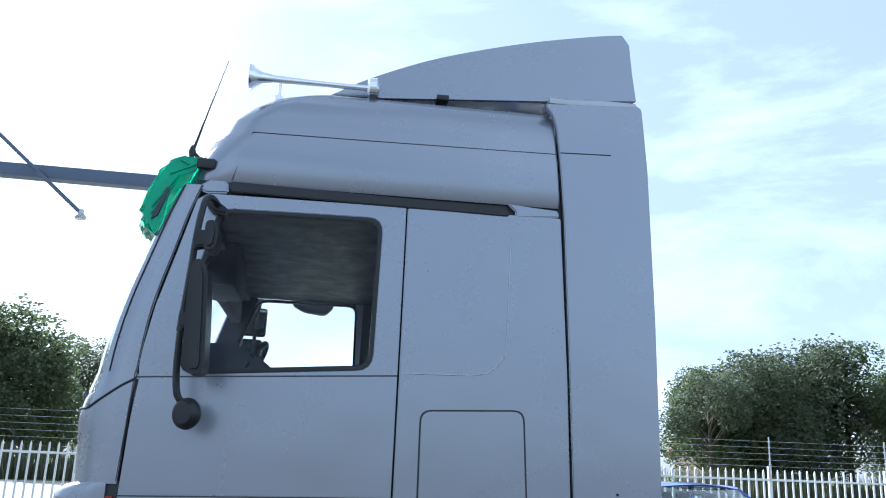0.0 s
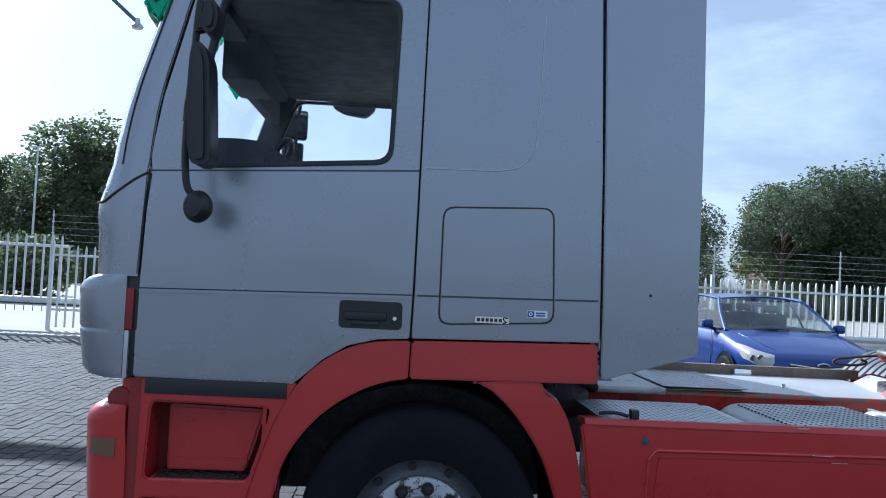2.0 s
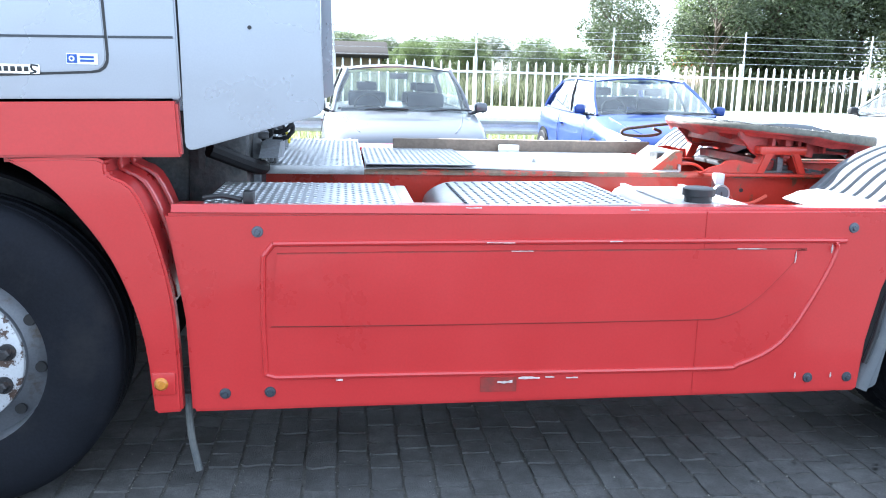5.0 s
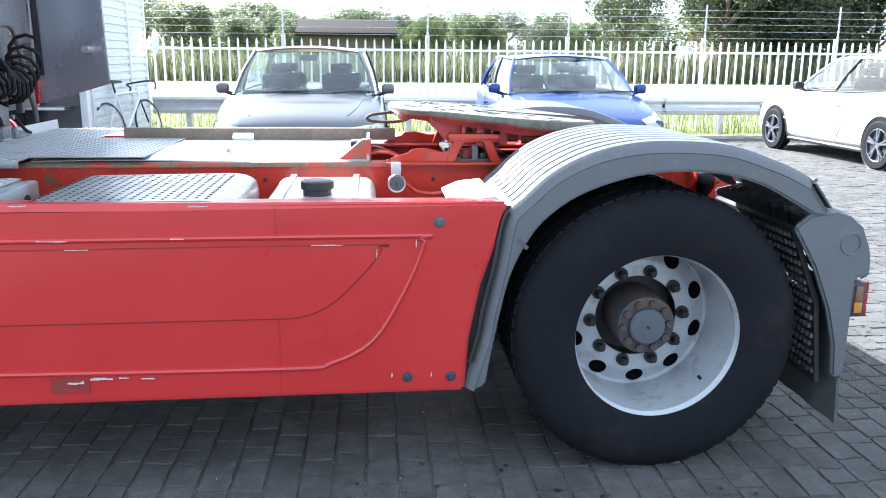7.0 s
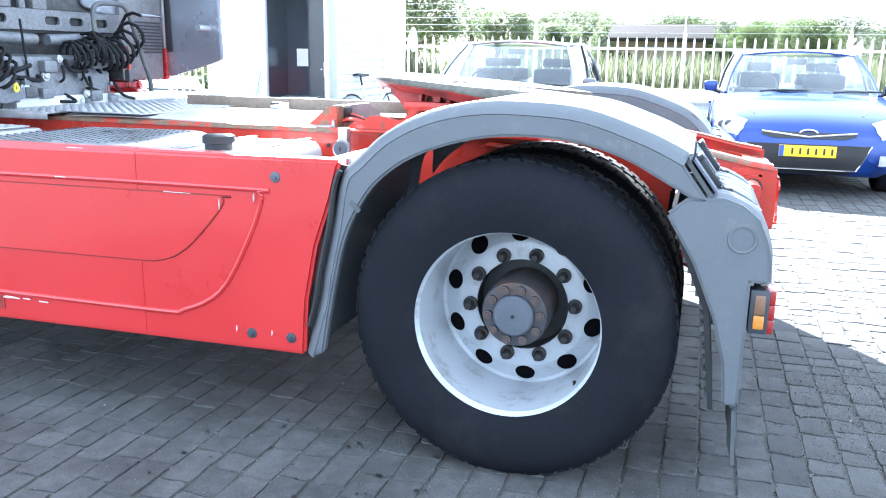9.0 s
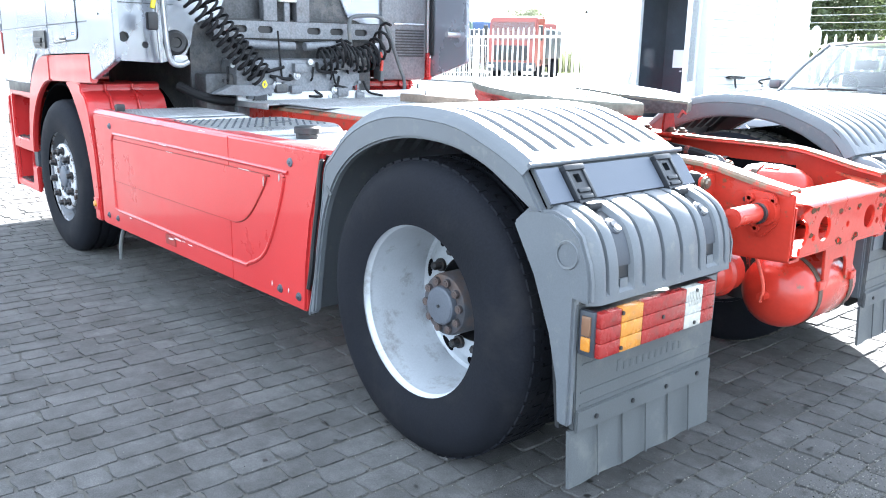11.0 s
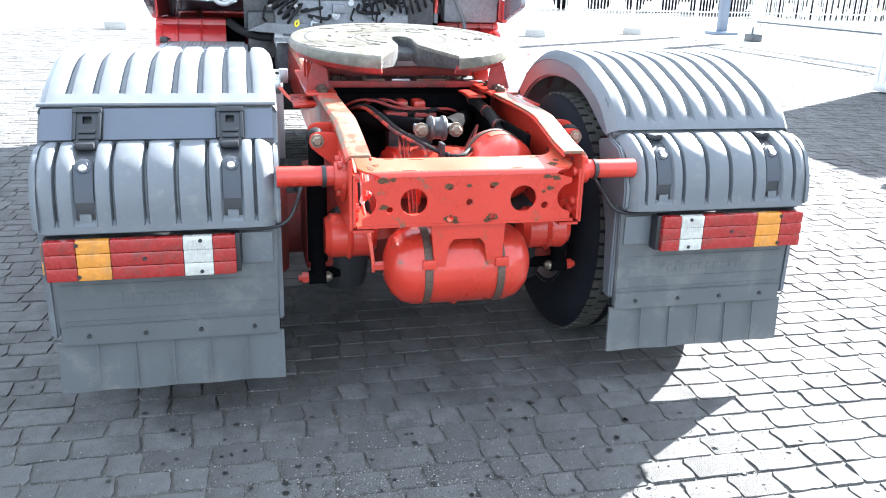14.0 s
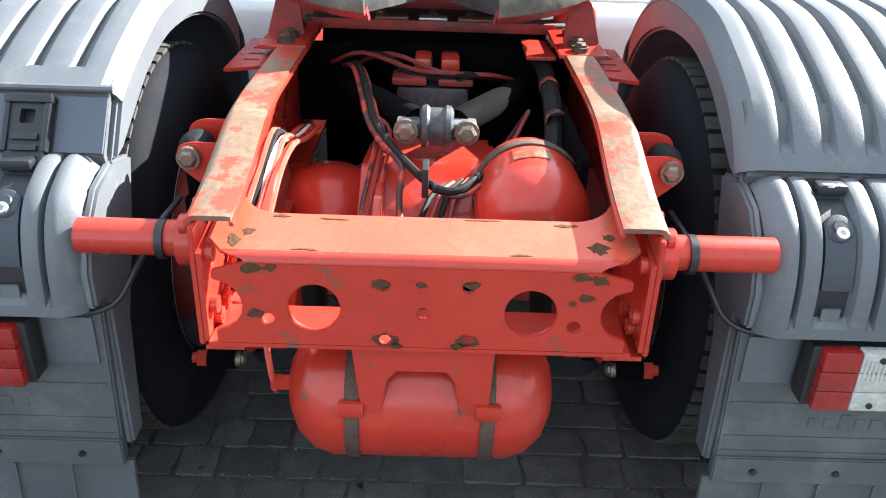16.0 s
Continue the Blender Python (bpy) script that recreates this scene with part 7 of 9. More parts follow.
part("coupling_end", box((0.805, 1.92, 1.10), (0.84, 1.95, 1.17), 0.008), GREYD, truck)
lv = part("intake_box", box((0.60, 2.02, 1.10), (0.72, 2.43, 2.25), 0.03), ENGINE_G, truck, "dark grey air intake with louvres")
for k in range(10):
    part("louvre", box((0.716, 2.14, 1.27 + k * 0.020), (0.728, 2.40, 1.279 + k * 0.020), 0.002), BLACK, lv)
part("intake_bar", rod((0.725, 2.12, 1.50), (0.725, 2.40, 1.50), 0.008, 10), CHROME, lv)
part("fairing_stub", rod((1.03, 2.36, 1.43), (1.03, 2.50, 1.43), 0.020, 14), ALU, truck)
part("fairing_post", box((0.705, 2.435, 1.30), (0.725, 2.455, 2.3), 0.005), ALU, truck)
part("red_marker", box((0.705, 2.432, 1.12), (0.730, 2.458, 1.30), 0.005), REDLENS, truck)

# ---------------------------------------------------------------- the yard and what lies round it
from mathutils.bvhtree import BVHTree

GROUND = mat("block_paving", (0.145, 0.143, 0.138), 0.88, 0.0, 0.14, 3.0, 0.4, 60, dirt=(0.14, 0.137, 0.13), dirt_amt=0.3, dirt_scale=0.8, spec=0.3)
JOINT = mat("joint_sand", (0.07, 0.068, 0.063), 0.95, 0.0, 0.3, 8, 0.5, 90)
GRASS = mat("verge_grass", (0.16, 0.19, 0.055), 0.9, 0.0, 0.35, 1.2, 0.6, 12, dirt=(0.30, 0.27, 0.12), dirt_amt=0.4, dirt_scale=0.5, spec=0.1)
GRASSBL = leafy(mat("grass_blades", (0.15, 0.16, 0.09), 0.85, 0.0, 0.3, 2, rand=0.35, island=True, spec=0.15), (0.17, 0.20, 0.09))
REED = leafy(mat("reed_blades", (0.110, 0.116, 0.075), 0.85, 0.0, 0.3, 1, rand=0.5, island=True, spec=0.15), (0.115, 0.130, 0.075))
ROADC = mat("pale_concrete_road", (0.33, 0.315, 0.285), 0.9, 0.0, 0.16, 0.7, 0.3, 20, spec=0.2)
GALV = mat("galvanised_steel", (0.50, 0.52, 0.54), 0.42, 0.55, 0.12, 5, 0.08, 60)
FENCEM = mat("pale_fence_paint", (0.62, 0.63, 0.62), 0.5, 0.15, 0.08, 6)
CONC = mat("concrete", (0.36, 0.35, 0.33), 0.9, 0.0, 0.15, 4, 0.4, 40)
BARK = mat("bark", (0.10, 0.08, 0.06), 0.9, 0.0, 0.3, 6, 0.6, 20)
LEAF = leafy(mat("leaves", (0.095, 0.115, 0.070), 0.6, 0.0, 0.35, 0.35, rand=0.5, island=True, spec=0.25), (0.105, 0.140, 0.062))
LEAF2 = leafy(mat("light_leaves", (0.095, 0.120, 0.066), 0.6, 0.0, 0.35, 0.35, rand=0.5, island=True, spec=0.25), (0.115, 0.150, 0.066))
SHEDW = mat("white_steel_cladding", (0.66, 0.68, 0.69), 0.42, 0.1, 0.05, 3, 0.05, 60, dirt=(0.45, 0.45, 0.44), dirt_amt=0.15)
# dark window glass, also the colour for the unlit inside of the cabin
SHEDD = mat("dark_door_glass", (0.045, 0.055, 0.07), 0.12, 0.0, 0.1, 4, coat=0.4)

bmg = bmesh.new()
bmesh.ops.create_grid(bmg, x_segments=2, y_segments=2, size=900)
ground = tagged(part("ground", bmg, GROUND), "grey block-paved yard running out to the horizon", "ground", kind="structure")
ground.location = (0, 0, -0.014)
b = plate([(-5.5, 12.2), (60, 12.2), (60, 21.5), (-5.5, 21.5)], -0.012, 0.012, "z")
tagged(part("verge", b, GRASS), "rough yellow-green grass verge", "verge", kind="structure")
b = plate([(-26.9, 12.2), (-5.5, 12.2), (-5.5, 21.5), (150, 21.5), (150, 43), (-26.9, 43)], -0.012, 0.006, "z")
tagged(part("road", b, ROADC), "pale concrete road beyond the fence", "road", kind="structure")
b = plate([(-300, 43), (300, 43), (300, 300), (-300, 300)], -0.012, 0.012, "z")
tagged(part("meadow", b, GRASS), "overgrown meadow", "meadow", kind="structure")
b = plate([(-8.9, 12.05), (30, 12.05), (30, 12.2), (-8.9, 12.2)], -0.02, 0.04, "z", bev=0.01)
tagged(part("kerb", b, CONC), "grey concrete kerb of the yard", "kerb", kind="structure")


def blades(name, material, n, x0, x1, y0, y1, h0, h1, w, label, seed, z0=0.01):
    """Many thin leaning blades as one mesh."""
    r = random.Random(seed)
    vs, fs = [], []
    for _ in range(n):
        x, y, h, a = r.uniform(x0, x1), r.uniform(y0, y1), r.uniform(h0, h1), r.uniform(0, math.pi)
        dx, dy = math.cos(a) * w / 2, math.sin(a) * w / 2
        lx, ly = r.uniform(-0.3, 0.3) * h, r.uniform(-0.3, 0.3) * h
        i = len(vs)
        vs += [(x - dx, y - dy, z0), (x + dx, y + dy, z0), (x + dx * 0.7 + lx * 0.4, y + dy * 0.7 + ly * 0.4, z0 + h * 0.6), (x - dx * 0.7 + lx * 0.4, y - dy * 0.7 + ly * 0.4, z0 + h * 0.6), (x + lx, y + ly, z0 + h)]
        fs += [(i, i + 1, i + 2, i + 3), (i + 3, i + 2, i + 4)]
    me = bpy.data.meshes.new(name)
    me.from_pydata(vs, [], fs)
    me.materials.append(material)
    return tagged(new(name, me), label, "grass", kind="stuff")


blades("verge_grass", GRASSBL, 15000, -5.5, 24, 12.3, 20.5, 0.06, 0.34, 0.02, "dry yellow-green grass along the fence", 1)
blades("reeds", REED, 15000, -45, 60, 43, 49, 0.8, 2.1, 0.07, "tall green reeds beyond the road", 2)


# --- palisade fence, panel by panel
def pale_bm():
    b = plate([(-0.018, 0.0), (0.018, 0.0), (0.018, 1.60), (0.0, 1.66), (-0.018, 1.60)], -0.012, 0.012, bev=0.0)
    return b


def fence_panel():
    p = thing("fence_panel", "pale metal palisade fence panel with electric wires above", "fence", "palisade fence panels")
    L = 2.73
    post = part("post", box((-0.035, -0.035, 0.0), (0.035, 0.035, 1.80), 0.005), FENCEM, p)
    mast = rod((0, -0.05, 1.55), (0, -0.05, 2.42), 0.014, 8)
    for k in range(6):
        rod((0, -0.05, 1.70 + 0.12 * k), (0, -0.05, 1.73 + 0.12 * k), 0.026, 8, bm=mast)
    part("wire_mast", mast, GALV, p)
    for z in (0.42, 1.52):
        part("rail", box((0.0, -0.02, z - 0.022), (L, 0.012, z + 0.022), 0.004), FENCEM, p)
    for k in range(5):
        part("wire", rod((0, -0.05, 1.80 + 0.13 * k), (L, -0.05, 1.80 + 0.13 * k), 0.003, 5), GALV, p)
    first = None
    for k in range(15):
        m = Matrix.Translation((L * (k + 1) / 16, -0.03, 0.07))
        if first is None:
            first = part("pale", pale_bm(), FENCEM, p, smooth=0)
            first.matrix_basis = m
        else:
            again(first, m)
    return p


fp = fence_panel()
fp.matrix_basis = pose(-7.155, 13.5, 0)
for k in range(2, 13):
    copy_thing(fp, pose(-9.87 + 2.715 * k, 13.5, 0))
for k in range(9):
    copy_thing(fp, pose(-18.2, -13.5 + 2.737 * k, 0, 0, 0, 90))


# --- crash barrier
def barrier():
    g = thing("crash_barrier", "galvanised steel crash barrier on short posts", "barrier")
    prof = [(12.42, 0.72), (12.36, 0.70), (12.34, 0.66), (12.40, 0.60), (12.40, 0.54), (12.34, 0.48), (12.36, 0.43), (12.42, 0.41)]
    for x0, x1 in ((-1.2, 8.0), (8.0, 17.0)):
        rows = [[(x, y, z - 0.02) for y, z in prof] for x in (x0, (x0 + x1) / 2, x1 + 0.05)]
        part("beam", sheet(rows, thick=0.005), GALV, g)
    for k in range(10):
        x = -0.6 + 1.95 * k
        part("post", box((x - 0.05, 12.42, 0.0), (x + 0.05, 12.54, 0.68), 0.006), GALV, g)
    return g


barrier()

# --- site cabin
cab_in = thing("site_cabin", "white corrugated steel site cabin with open door", "cabin")
X0, X1, YF, YB, H = -3.52, -1.25, 9.40, 12.40, 2.75
part("floor_frame", box((X0, YF, 0.02), (X1, YB, 0.14), 0.01), GALV, cab_in)
part("roof", box((X0 - 0.04, YF - 0.04, H), (X1 + 0.04, YB + 0.04, H + 0.12), 0.015), SHEDW, cab_in)
part("back_wall", box((X0, YB - 0.05, 0.14), (X1, YB, H)), SHEDW, cab_in)
part("side_wall", box((X0, YF + 0.05, 0.14), (X0 + 0.05, YB - 0.05, H)), SHEDW, cab_in)
# horizontally ribbed side
prof = []
n = 22
for k in range(n):
    z = 0.14 + (H - 0.14) * k / n
    d = (H - 0.14) / n
    prof += [(X1 - 0.03, z), (X1 - 0.03, z + d * 0.30), (X1 - 0.005, z + d * 0.40), (X1 - 0.005, z + d * 0.90)]
prof.append((X1 - 0.03, H))
part("ribbed_wall", sheet([[(x, y, z) for x, z in prof] for y in (YF + 0.09, YB - 0.06)], thick=0.01), SHEDW, cab_in, smooth=20)
for y in (YF + 0.04, (YF + YB) / 2 + 0.5, YB - 0.04):
    part("corner_post", box((X1 - 0.06, y - 0.045, 0.14), (X1 + 0.012, y + 0.045, H), 0.006), SHEDW, cab_in)
# front: vertical ribs, door, frame
prof = []
xs0, xs1 = X0 + 0.06, -2.46
m_ = 7
for k in range(m_):
    x = xs0 + (xs1 - xs0) * k / m_
    d = (xs1 - xs0) / m_
    prof += [(x, YF + 0.03), (x + d * 0.45, YF + 0.03), (x + d * 0.55, YF + 0.005), (x + d * 0.9, YF + 0.005)]
prof.append((xs1, YF + 0.03))
part("ribbed_wall", sheet([[(x, y, z) for x, y in prof] for z in (0.14, H)], thick=0.01), SHEDW, cab_in, smooth=20)
part("corner_post", box((X0, YF - 0.004, 0.14), (X0 + 0.07, YF + 0.06, H), 0.006), SHEDW, cab_in)
# lining, side and floor coloured dark for the shade inside the doorway
part("inner_lining", box((-2.48, YF + 0.75, 0.14), (-1.30, YF + 0.80, H)), SHEDD, cab_in, "cabin lining painted dark for the shade inside")
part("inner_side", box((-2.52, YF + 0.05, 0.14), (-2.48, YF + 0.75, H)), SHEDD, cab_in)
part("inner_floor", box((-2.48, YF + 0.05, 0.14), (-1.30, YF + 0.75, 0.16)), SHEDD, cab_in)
part("notice", box((-2.30, YF + 0.735, 1.12), (-2.10, YF + 0.748, 1.40)), WHITE_ST, cab_in)
part("inner_shelf", box((-2.46, YF + 0.45, 0.60), (-1.80, YF + 0.74, 0.64), 0.006), GALV, cab_in)
part("door_frame", plate([(-2.50, 0.14), (-2.50, 2.40), (-1.30, 2.40), (-1.30, 0.14), (-1.385, 0.14), (-1.385, 2.335), (-2.45, 2.335), (-2.45, 0.14)], YF - 0.005, YF + 0.06), SHEDW, cab_in)
leaf_pose = Matrix.Translation((-1.39, YF - 0.01, 0)) @ Euler((0, 0, math.atan2(-0.92, 0.40))).to_matrix().to_4x4()
dr = part("cabin_door", xf(plate([(0.0, 0.16), (0.0, 2.32), (1.0, 2.32), (1.0, 0.16)], -0.022, 0.022, "y", [rrect(0.14, 0.95, 0.86, 2.18, 0.03)], bev=0.004), leaf_pose), SHEDW, cab_in, "white cabin door standing open")
part("door_glass", xf(box((0.14, -0.006, 0.95), (0.86, 0.006, 2.18)), leaf_pose), GLASS_C, dr)
part("door_handle", xf(rod((0.92, -0.07, 1.10), (0.80, -0.07, 1.10), 0.010, 8), leaf_pose), GALV, dr)
part("handle_plate", xf(box((0.90, -0.035, 1.0), (0.94, 0.035, 1.20), 0.004), leaf_pose), GALV, dr)
part("front_panel", box((-2.50, YF + 0.005, 2.40), (-1.30, YF + 0.05, H)), SHEDW, cab_in)
part("broom_stick", rod((-2.72, YF - 0.22, 0.02), (-2.55, YF - 0.02, 1.05), 0.018, 8), GALV, cab_in)
dish = lathe([(0.0, 0.06), (0.12, 0.045), (0.22, 0.0), (0.225, 0.002), (0.12, 0.052)], 28, axis="x", c=(-1.12, 12.50, 1.62))
rod((-1.12, 12.50, 1.62), (-1.26, 12.36, 1.62), 0.02, 8, bm=dish)
part("satellite_dish", dish, SHEDW, cab_in)


# --- bicycle leaning on the cabin
def bicycle():
    g = thing("bicycle", "white and black racing bicycle leaning on the cabin", "bicycle")
    for y in (-0.49, 0.49):
        w = part("wheel", pipe([(0, y + 0.335 * math.cos(a), 0.335 + 0.335 * math.sin(a)) for a in [2 * math.pi * k / 28 for k in range(28)]], 0.014, 8, closed=True, smoothing=1), BLACK, g)
        part("rim", pipe([(0, y + 0.312 * math.cos(a), 0.335 + 0.312 * math.sin(a)) for a in [2 * math.pi * k / 28 for k in range(28)]], 0.008, 6, closed=True, smoothing=1), GALV, w)
        sp = bmesh.new()
        for k in range(14):
            a = 2 * math.pi * k / 14
            rod((0, y, 0.335), (0, y + 0.31 * math.cos(a), 0.335 + 0.31 * math.sin(a)), 0.0018, 4, bm=sp)
        part("spokes", sp, GALV, w)
    fr = rod((0, 0.08, 0.28), (0, 0.20, 0.80), 0.017, 10)
    rod((0, 0.19, 0.78), (0, -0.35, 0.80), 0.017, 10, bm=fr)
    rod((0, 0.08, 0.28), (0, -0.38, 0.72), 0.020, 10, bm=fr)
    rod((0, -0.34, 0.86), (0, -0.39, 0.68), 0.020, 10, bm=fr)
    rod((0, 0.08, 0.28), (0, 0.49, 0.335), 0.010, 8, bm=fr)
    rod((0, 0.19, 0.76), (0, 0.49, 0.335), 0.009, 8, bm=fr)
    part("frame", fr, WHITE_ST, g)
    part("fork", pipe([(0, -0.39, 0.68), (0, -0.43, 0.55), (0, -0.49, 0.335)], 0.012, 8), BLACK, g)
    part("saddle", plate(rounded([(0.06, 0.93), (0.34, 0.95), (0.34, 0.98), (0.06, 0.96)], 0.02), -0.06, 0.06, "x", bev=0.015), BLACK, g)
    part("seat_post", rod((0, 0.20, 0.80), (0, 0.215, 0.94), 0.014, 8), BLACK, g)
    h = pipe([(-0.21, -0.50, 0.80), (-0.21, -0.54, 0.88), (-0.21, -0.46, 0.92), (-0.1, -0.40, 0.93), (0.1, -0.40, 0.93), (0.21, -0.46, 0.92), (0.21, -0.54, 0.88), (0.21, -0.50, 0.80)], 0.014, 8)
    part("handlebar", h, BLACK, g)
    part("crank", lathe([(0.0, 0.0), (0.09, 0.0), (0.09, 0.006), (0.0, 0.006)], 24, axis="x", c=(0.03, 0.08, 0.28)), BLACK, g)
    return g


bicycle().matrix_basis = pose(-0.98, 10.35, 0.0, 0, 9, 164) @ Matrix.Diagonal((1.06, 1.06, 1.06, 1))


# --- cars
def fine_row(row, n=5):
    """More points along a row of three."""
    a, b_, c = [Vector(p) for p in row]
    return [a.lerp(b_, k / n) for k in range(n)] + [b_.lerp(c, k / n) for k in range(n + 1)]


def fine_rows(rows):
    a, b_, c = rows
    rows = [[Vector(p).lerp(Vector(q), k / 4) for p, q in zip(a, b_)] for k in range(4)]
    return rows + [[Vector(p).lerp(Vector(q), k / 4) for p, q in zip(b_, c)] for k in range(5)]


def car(name, label, paint, spec, plate_col, group=""):
    """A small hatchback, its front at x = 0, nose towards -x."""
    g = thing(name, label, "car", group)
    L, HW, RZ = spec["length"], spec["hw"], spec["roof"]
    f = L / 4.25
    ST = [(0.0, 0.34, 0.52, 0.56), (0.03, 0.26, 0.62, 0.68), (0.10, 0.21, 0.69, 0.77), (0.28, 0.19, 0.77, 0.85), (0.55, 0.18, 0.84, 0.885), (0.85, 0.18, 0.90, 0.90), (1.12, 0.18, 0.955, 0.90),
          (1.5, 0.18, 0.965, 0.90), (2.2, 0.18, 0.97, 0.90), (3.2, 0.19, 0.99, 0.90), (3.75, 0.22, 1.0, 0.875), (4.08, 0.26, 0.97, 0.82), (4.2, 0.32, 0.90, 0.76), (4.25, 0.42, 0.80, 0.68)]
    rows = []
    for x, zb, zt, hw in ST:
        hw *= HW / 0.9
        half = [(0.0, zb), (hw * 0.80, zb), (hw * 0.94, zb + 0.06), (hw * 0.985, zb + 0.18 * (zt - zb)), (hw, zb + 0.45 * (zt - zb)), (hw * 0.985, zb + 0.72 * (zt - zb)), (hw * 0.955, zt - 0.06), (hw * 0.90, zt - 0.012), (hw * 0.70, zt + 0.008), (hw * 0.35, zt + 0.022), (0.0, zt + 0.028)]
        ring = [(x * f, y, z) for y, z in half] + [(x * f, -y, z) for y, z in half[-2:0:-1]]
        rows.append(ring)
    b = sheet(rows, closed=True)
    n = len(rows[0])
    b.verts.ensure_lookup_table()
    b.faces.new(b.verts[:n])
    b.faces.new(b.verts[-n:])
    skin = BVHTree.FromBMesh(b)

    def on(p, out=0.010):
        """The point of the body's skin nearest to p, a little proud of it."""
        q, nrm, _, _ = skin.find_nearest(Vector(p))
        if nrm.dot(q - Vector((2.1 * f, 0, 0.5))) < 0:
            nrm = -nrm
        return q + nrm * out

    def along(p, d, out=0.01):
        """Where a straight line in the direction d leaves the body at p, a little further out."""
        d = Vector(d).normalized()
        q = skin.ray_cast(Vector(p) + d * 1.2, -d)[0]
        return (q if q is not None else Vector(p)) + d * out

    part("body", b, paint, g, smooth=60)
    # greenhouse: base line and roof line
    base = [(1.08, 0.62, 0.955), (1.16, 0.765, 0.955), (1.5, 0.81, 0.96), (2.2, 0.815, 0.965), (3.2, 0.80, 0.985), (3.85, 0.74, 1.0), (4.02, 0.60, 0.99)]
    top = [(1.78, 0.50, RZ - 0.05), (1.86, 0.605, RZ - 0.06), (2.05, 0.645, RZ - 0.045), (2.5, 0.66, RZ - 0.03), (3.1, 0.65, RZ - 0.045), (3.50, 0.59, RZ - 0.09), (3.60, 0.48, RZ - 0.10)]
    s = HW / 0.9
    B = [Vector((x * f, y * s, z)) for x, y, z in base]
    T = [Vector((x * f, y * s, z)) for x, y, z in top]

    def flip(p):
        return Vector((p.x, -p.y, p.z))

    bow = lambda p, q, k, out: p.lerp(q, k) + Vector((out * 4 * k * (1 - k), 0, 0))
    ks = [i / 8 for i in range(9)]
    ws = sheet([[bow(flip(B[1]), B[1], k, -0.10 * f) for k in ks], [bow(flip(B[1]).lerp(flip(T[1]), 0.5), B[1].lerp(T[1], 0.5), k, -0.09) + Vector((0, 0, 0.015)) for k in ks], [bow(flip(T[1]), T[1], k, -0.07) for k in ks]], thick=0.006)
    part("windscreen", ws, GLASS_C, g, "clear raked windscreen")
    part("dashboard", box((1.22 * f, -0.68 * s, 0.93), (1.62 * f, 0.68 * s, 1.0), 0.03), FABRIC, g)
    part("cabin_floor", box((1.55 * f, -0.72 * s, 0.94), (3.7 * f, 0.72 * s, 0.995), 0.02), BLACK, g)
    for x, y in ((2.25, 0.36), (2.25, -0.36), (3.25, 0.36), (3.25, -0.36)):
        part("seat_back", box((x * f, (y - 0.23) * s, 0.97), (x * f + 0.12, (y + 0.23) * s, 1.17), 0.05), FABRIC, g)
        part("headrest", box((x * f + 0.02, (y - 0.12) * s, 1.185), (x * f + 0.10, (y + 0.12) * s, 1.30), 0.035), FABRIC, g)
    part("steering_wheel", pipe([(1.75 * f + 0.05 * math.cos(a), 0.36 * s + 0.17 * math.sin(a), 1.0 + 0.15 * math.cos(a)) for a in [2 * math.pi * k / 14 for k in range(14)]], 0.014, 6, closed=True, smoothing=2), BLACK, g)
    part("inside_mirror", box((1.88 * f, -0.11, RZ - 0.17), (1.90 * f, 0.11, RZ - 0.10), 0.01), BLACK, g)
    rr = []
    for i in range(1, 6):
        rr.append([flip(T[i])] + [flip(T[i]).lerp(T[i], k) + Vector((-0.07 * 4 * k * (1 - k) if i == 1 else 0.05 * 4 * k * (1 - k) if i == 5 else 0, 0, 0.05 * (1 - (2 * k - 1) ** 2))) for k in ks[1:-1]] + [T[i]])
    part("roof", sheet(rr, thick=0.02), paint, g)
    rg = sheet([[bow(flip(B[5]), B[5], k, 0.10) for k in ks], [bow(flip(T[5]), T[5], k, 0.05) for k in ks]], thick=0.006)
    part("rear_window", rg, GLASS_C, g)
    for fl in (lambda p: p, flip):
        for i, j in ((1, 3), (3, 5)):
            part("side_window", sheet([[fl(B[k]) for k in range(i, j + 1)], [fl(B[k].lerp(T[k], 0.5) + Vector((0, 0.02, 0))) for k in range(i, j + 1)], [fl(T[k]) for k in range(i, j + 1)]], thick=0.006), GLASS_C, g)
        for i, r in ((1, 0.020), (3, 0.018), (5, 0.045)):
            part("pillar", pipe([fl(B[i]), fl(B[i].lerp(T[i], 0.5) + Vector((0, 0.022, 0.008))), fl(T[i])], r, 8), paint if i != 3 else BLACK, g)
        part("roof_rail", pipe([fl(T[k]) for k in range(1, 6)], 0.022, 8), paint, g)
        part("waist_trim", pipe([fl(B[k]) + Vector((0, 0, 0.0)) for k in range(1, 6)], 0.014, 6), BLACK, g)
        mir = box((1.36 * f, 0.85 * s, 0.965), (1.48 * f, 0.995 * s, 1.085), 0.045, seg=3)
        if fl is flip:
            mir = mirrored(mir, 0)
        m = part("door_mirror", mir, paint if spec.get("mirror") is None else spec["mirror"], g)
        part("mirror_foot", rod(fl(Vector((1.43 * f, 0.80 * s, 0.95))), fl(Vector((1.43 * f, 0.92 * s, 0.99))), 0.022, 8), BLACK, m)
        # lamps
        sg = 1 if fl is not flip else -1
        lamp = sheet([[along((x * f, sg * y * s, z), (-0.66, sg * 0.55, 0.45), 0.008 + 0.016 * math.sin(math.pi * i / 8) * math.sin(math.pi * (k + 0.5) / 17)) for k, (x, y, z) in enumerate(fine_row(row, 8))] for i, row in enumerate(fine_rows(spec["lamp"]))])
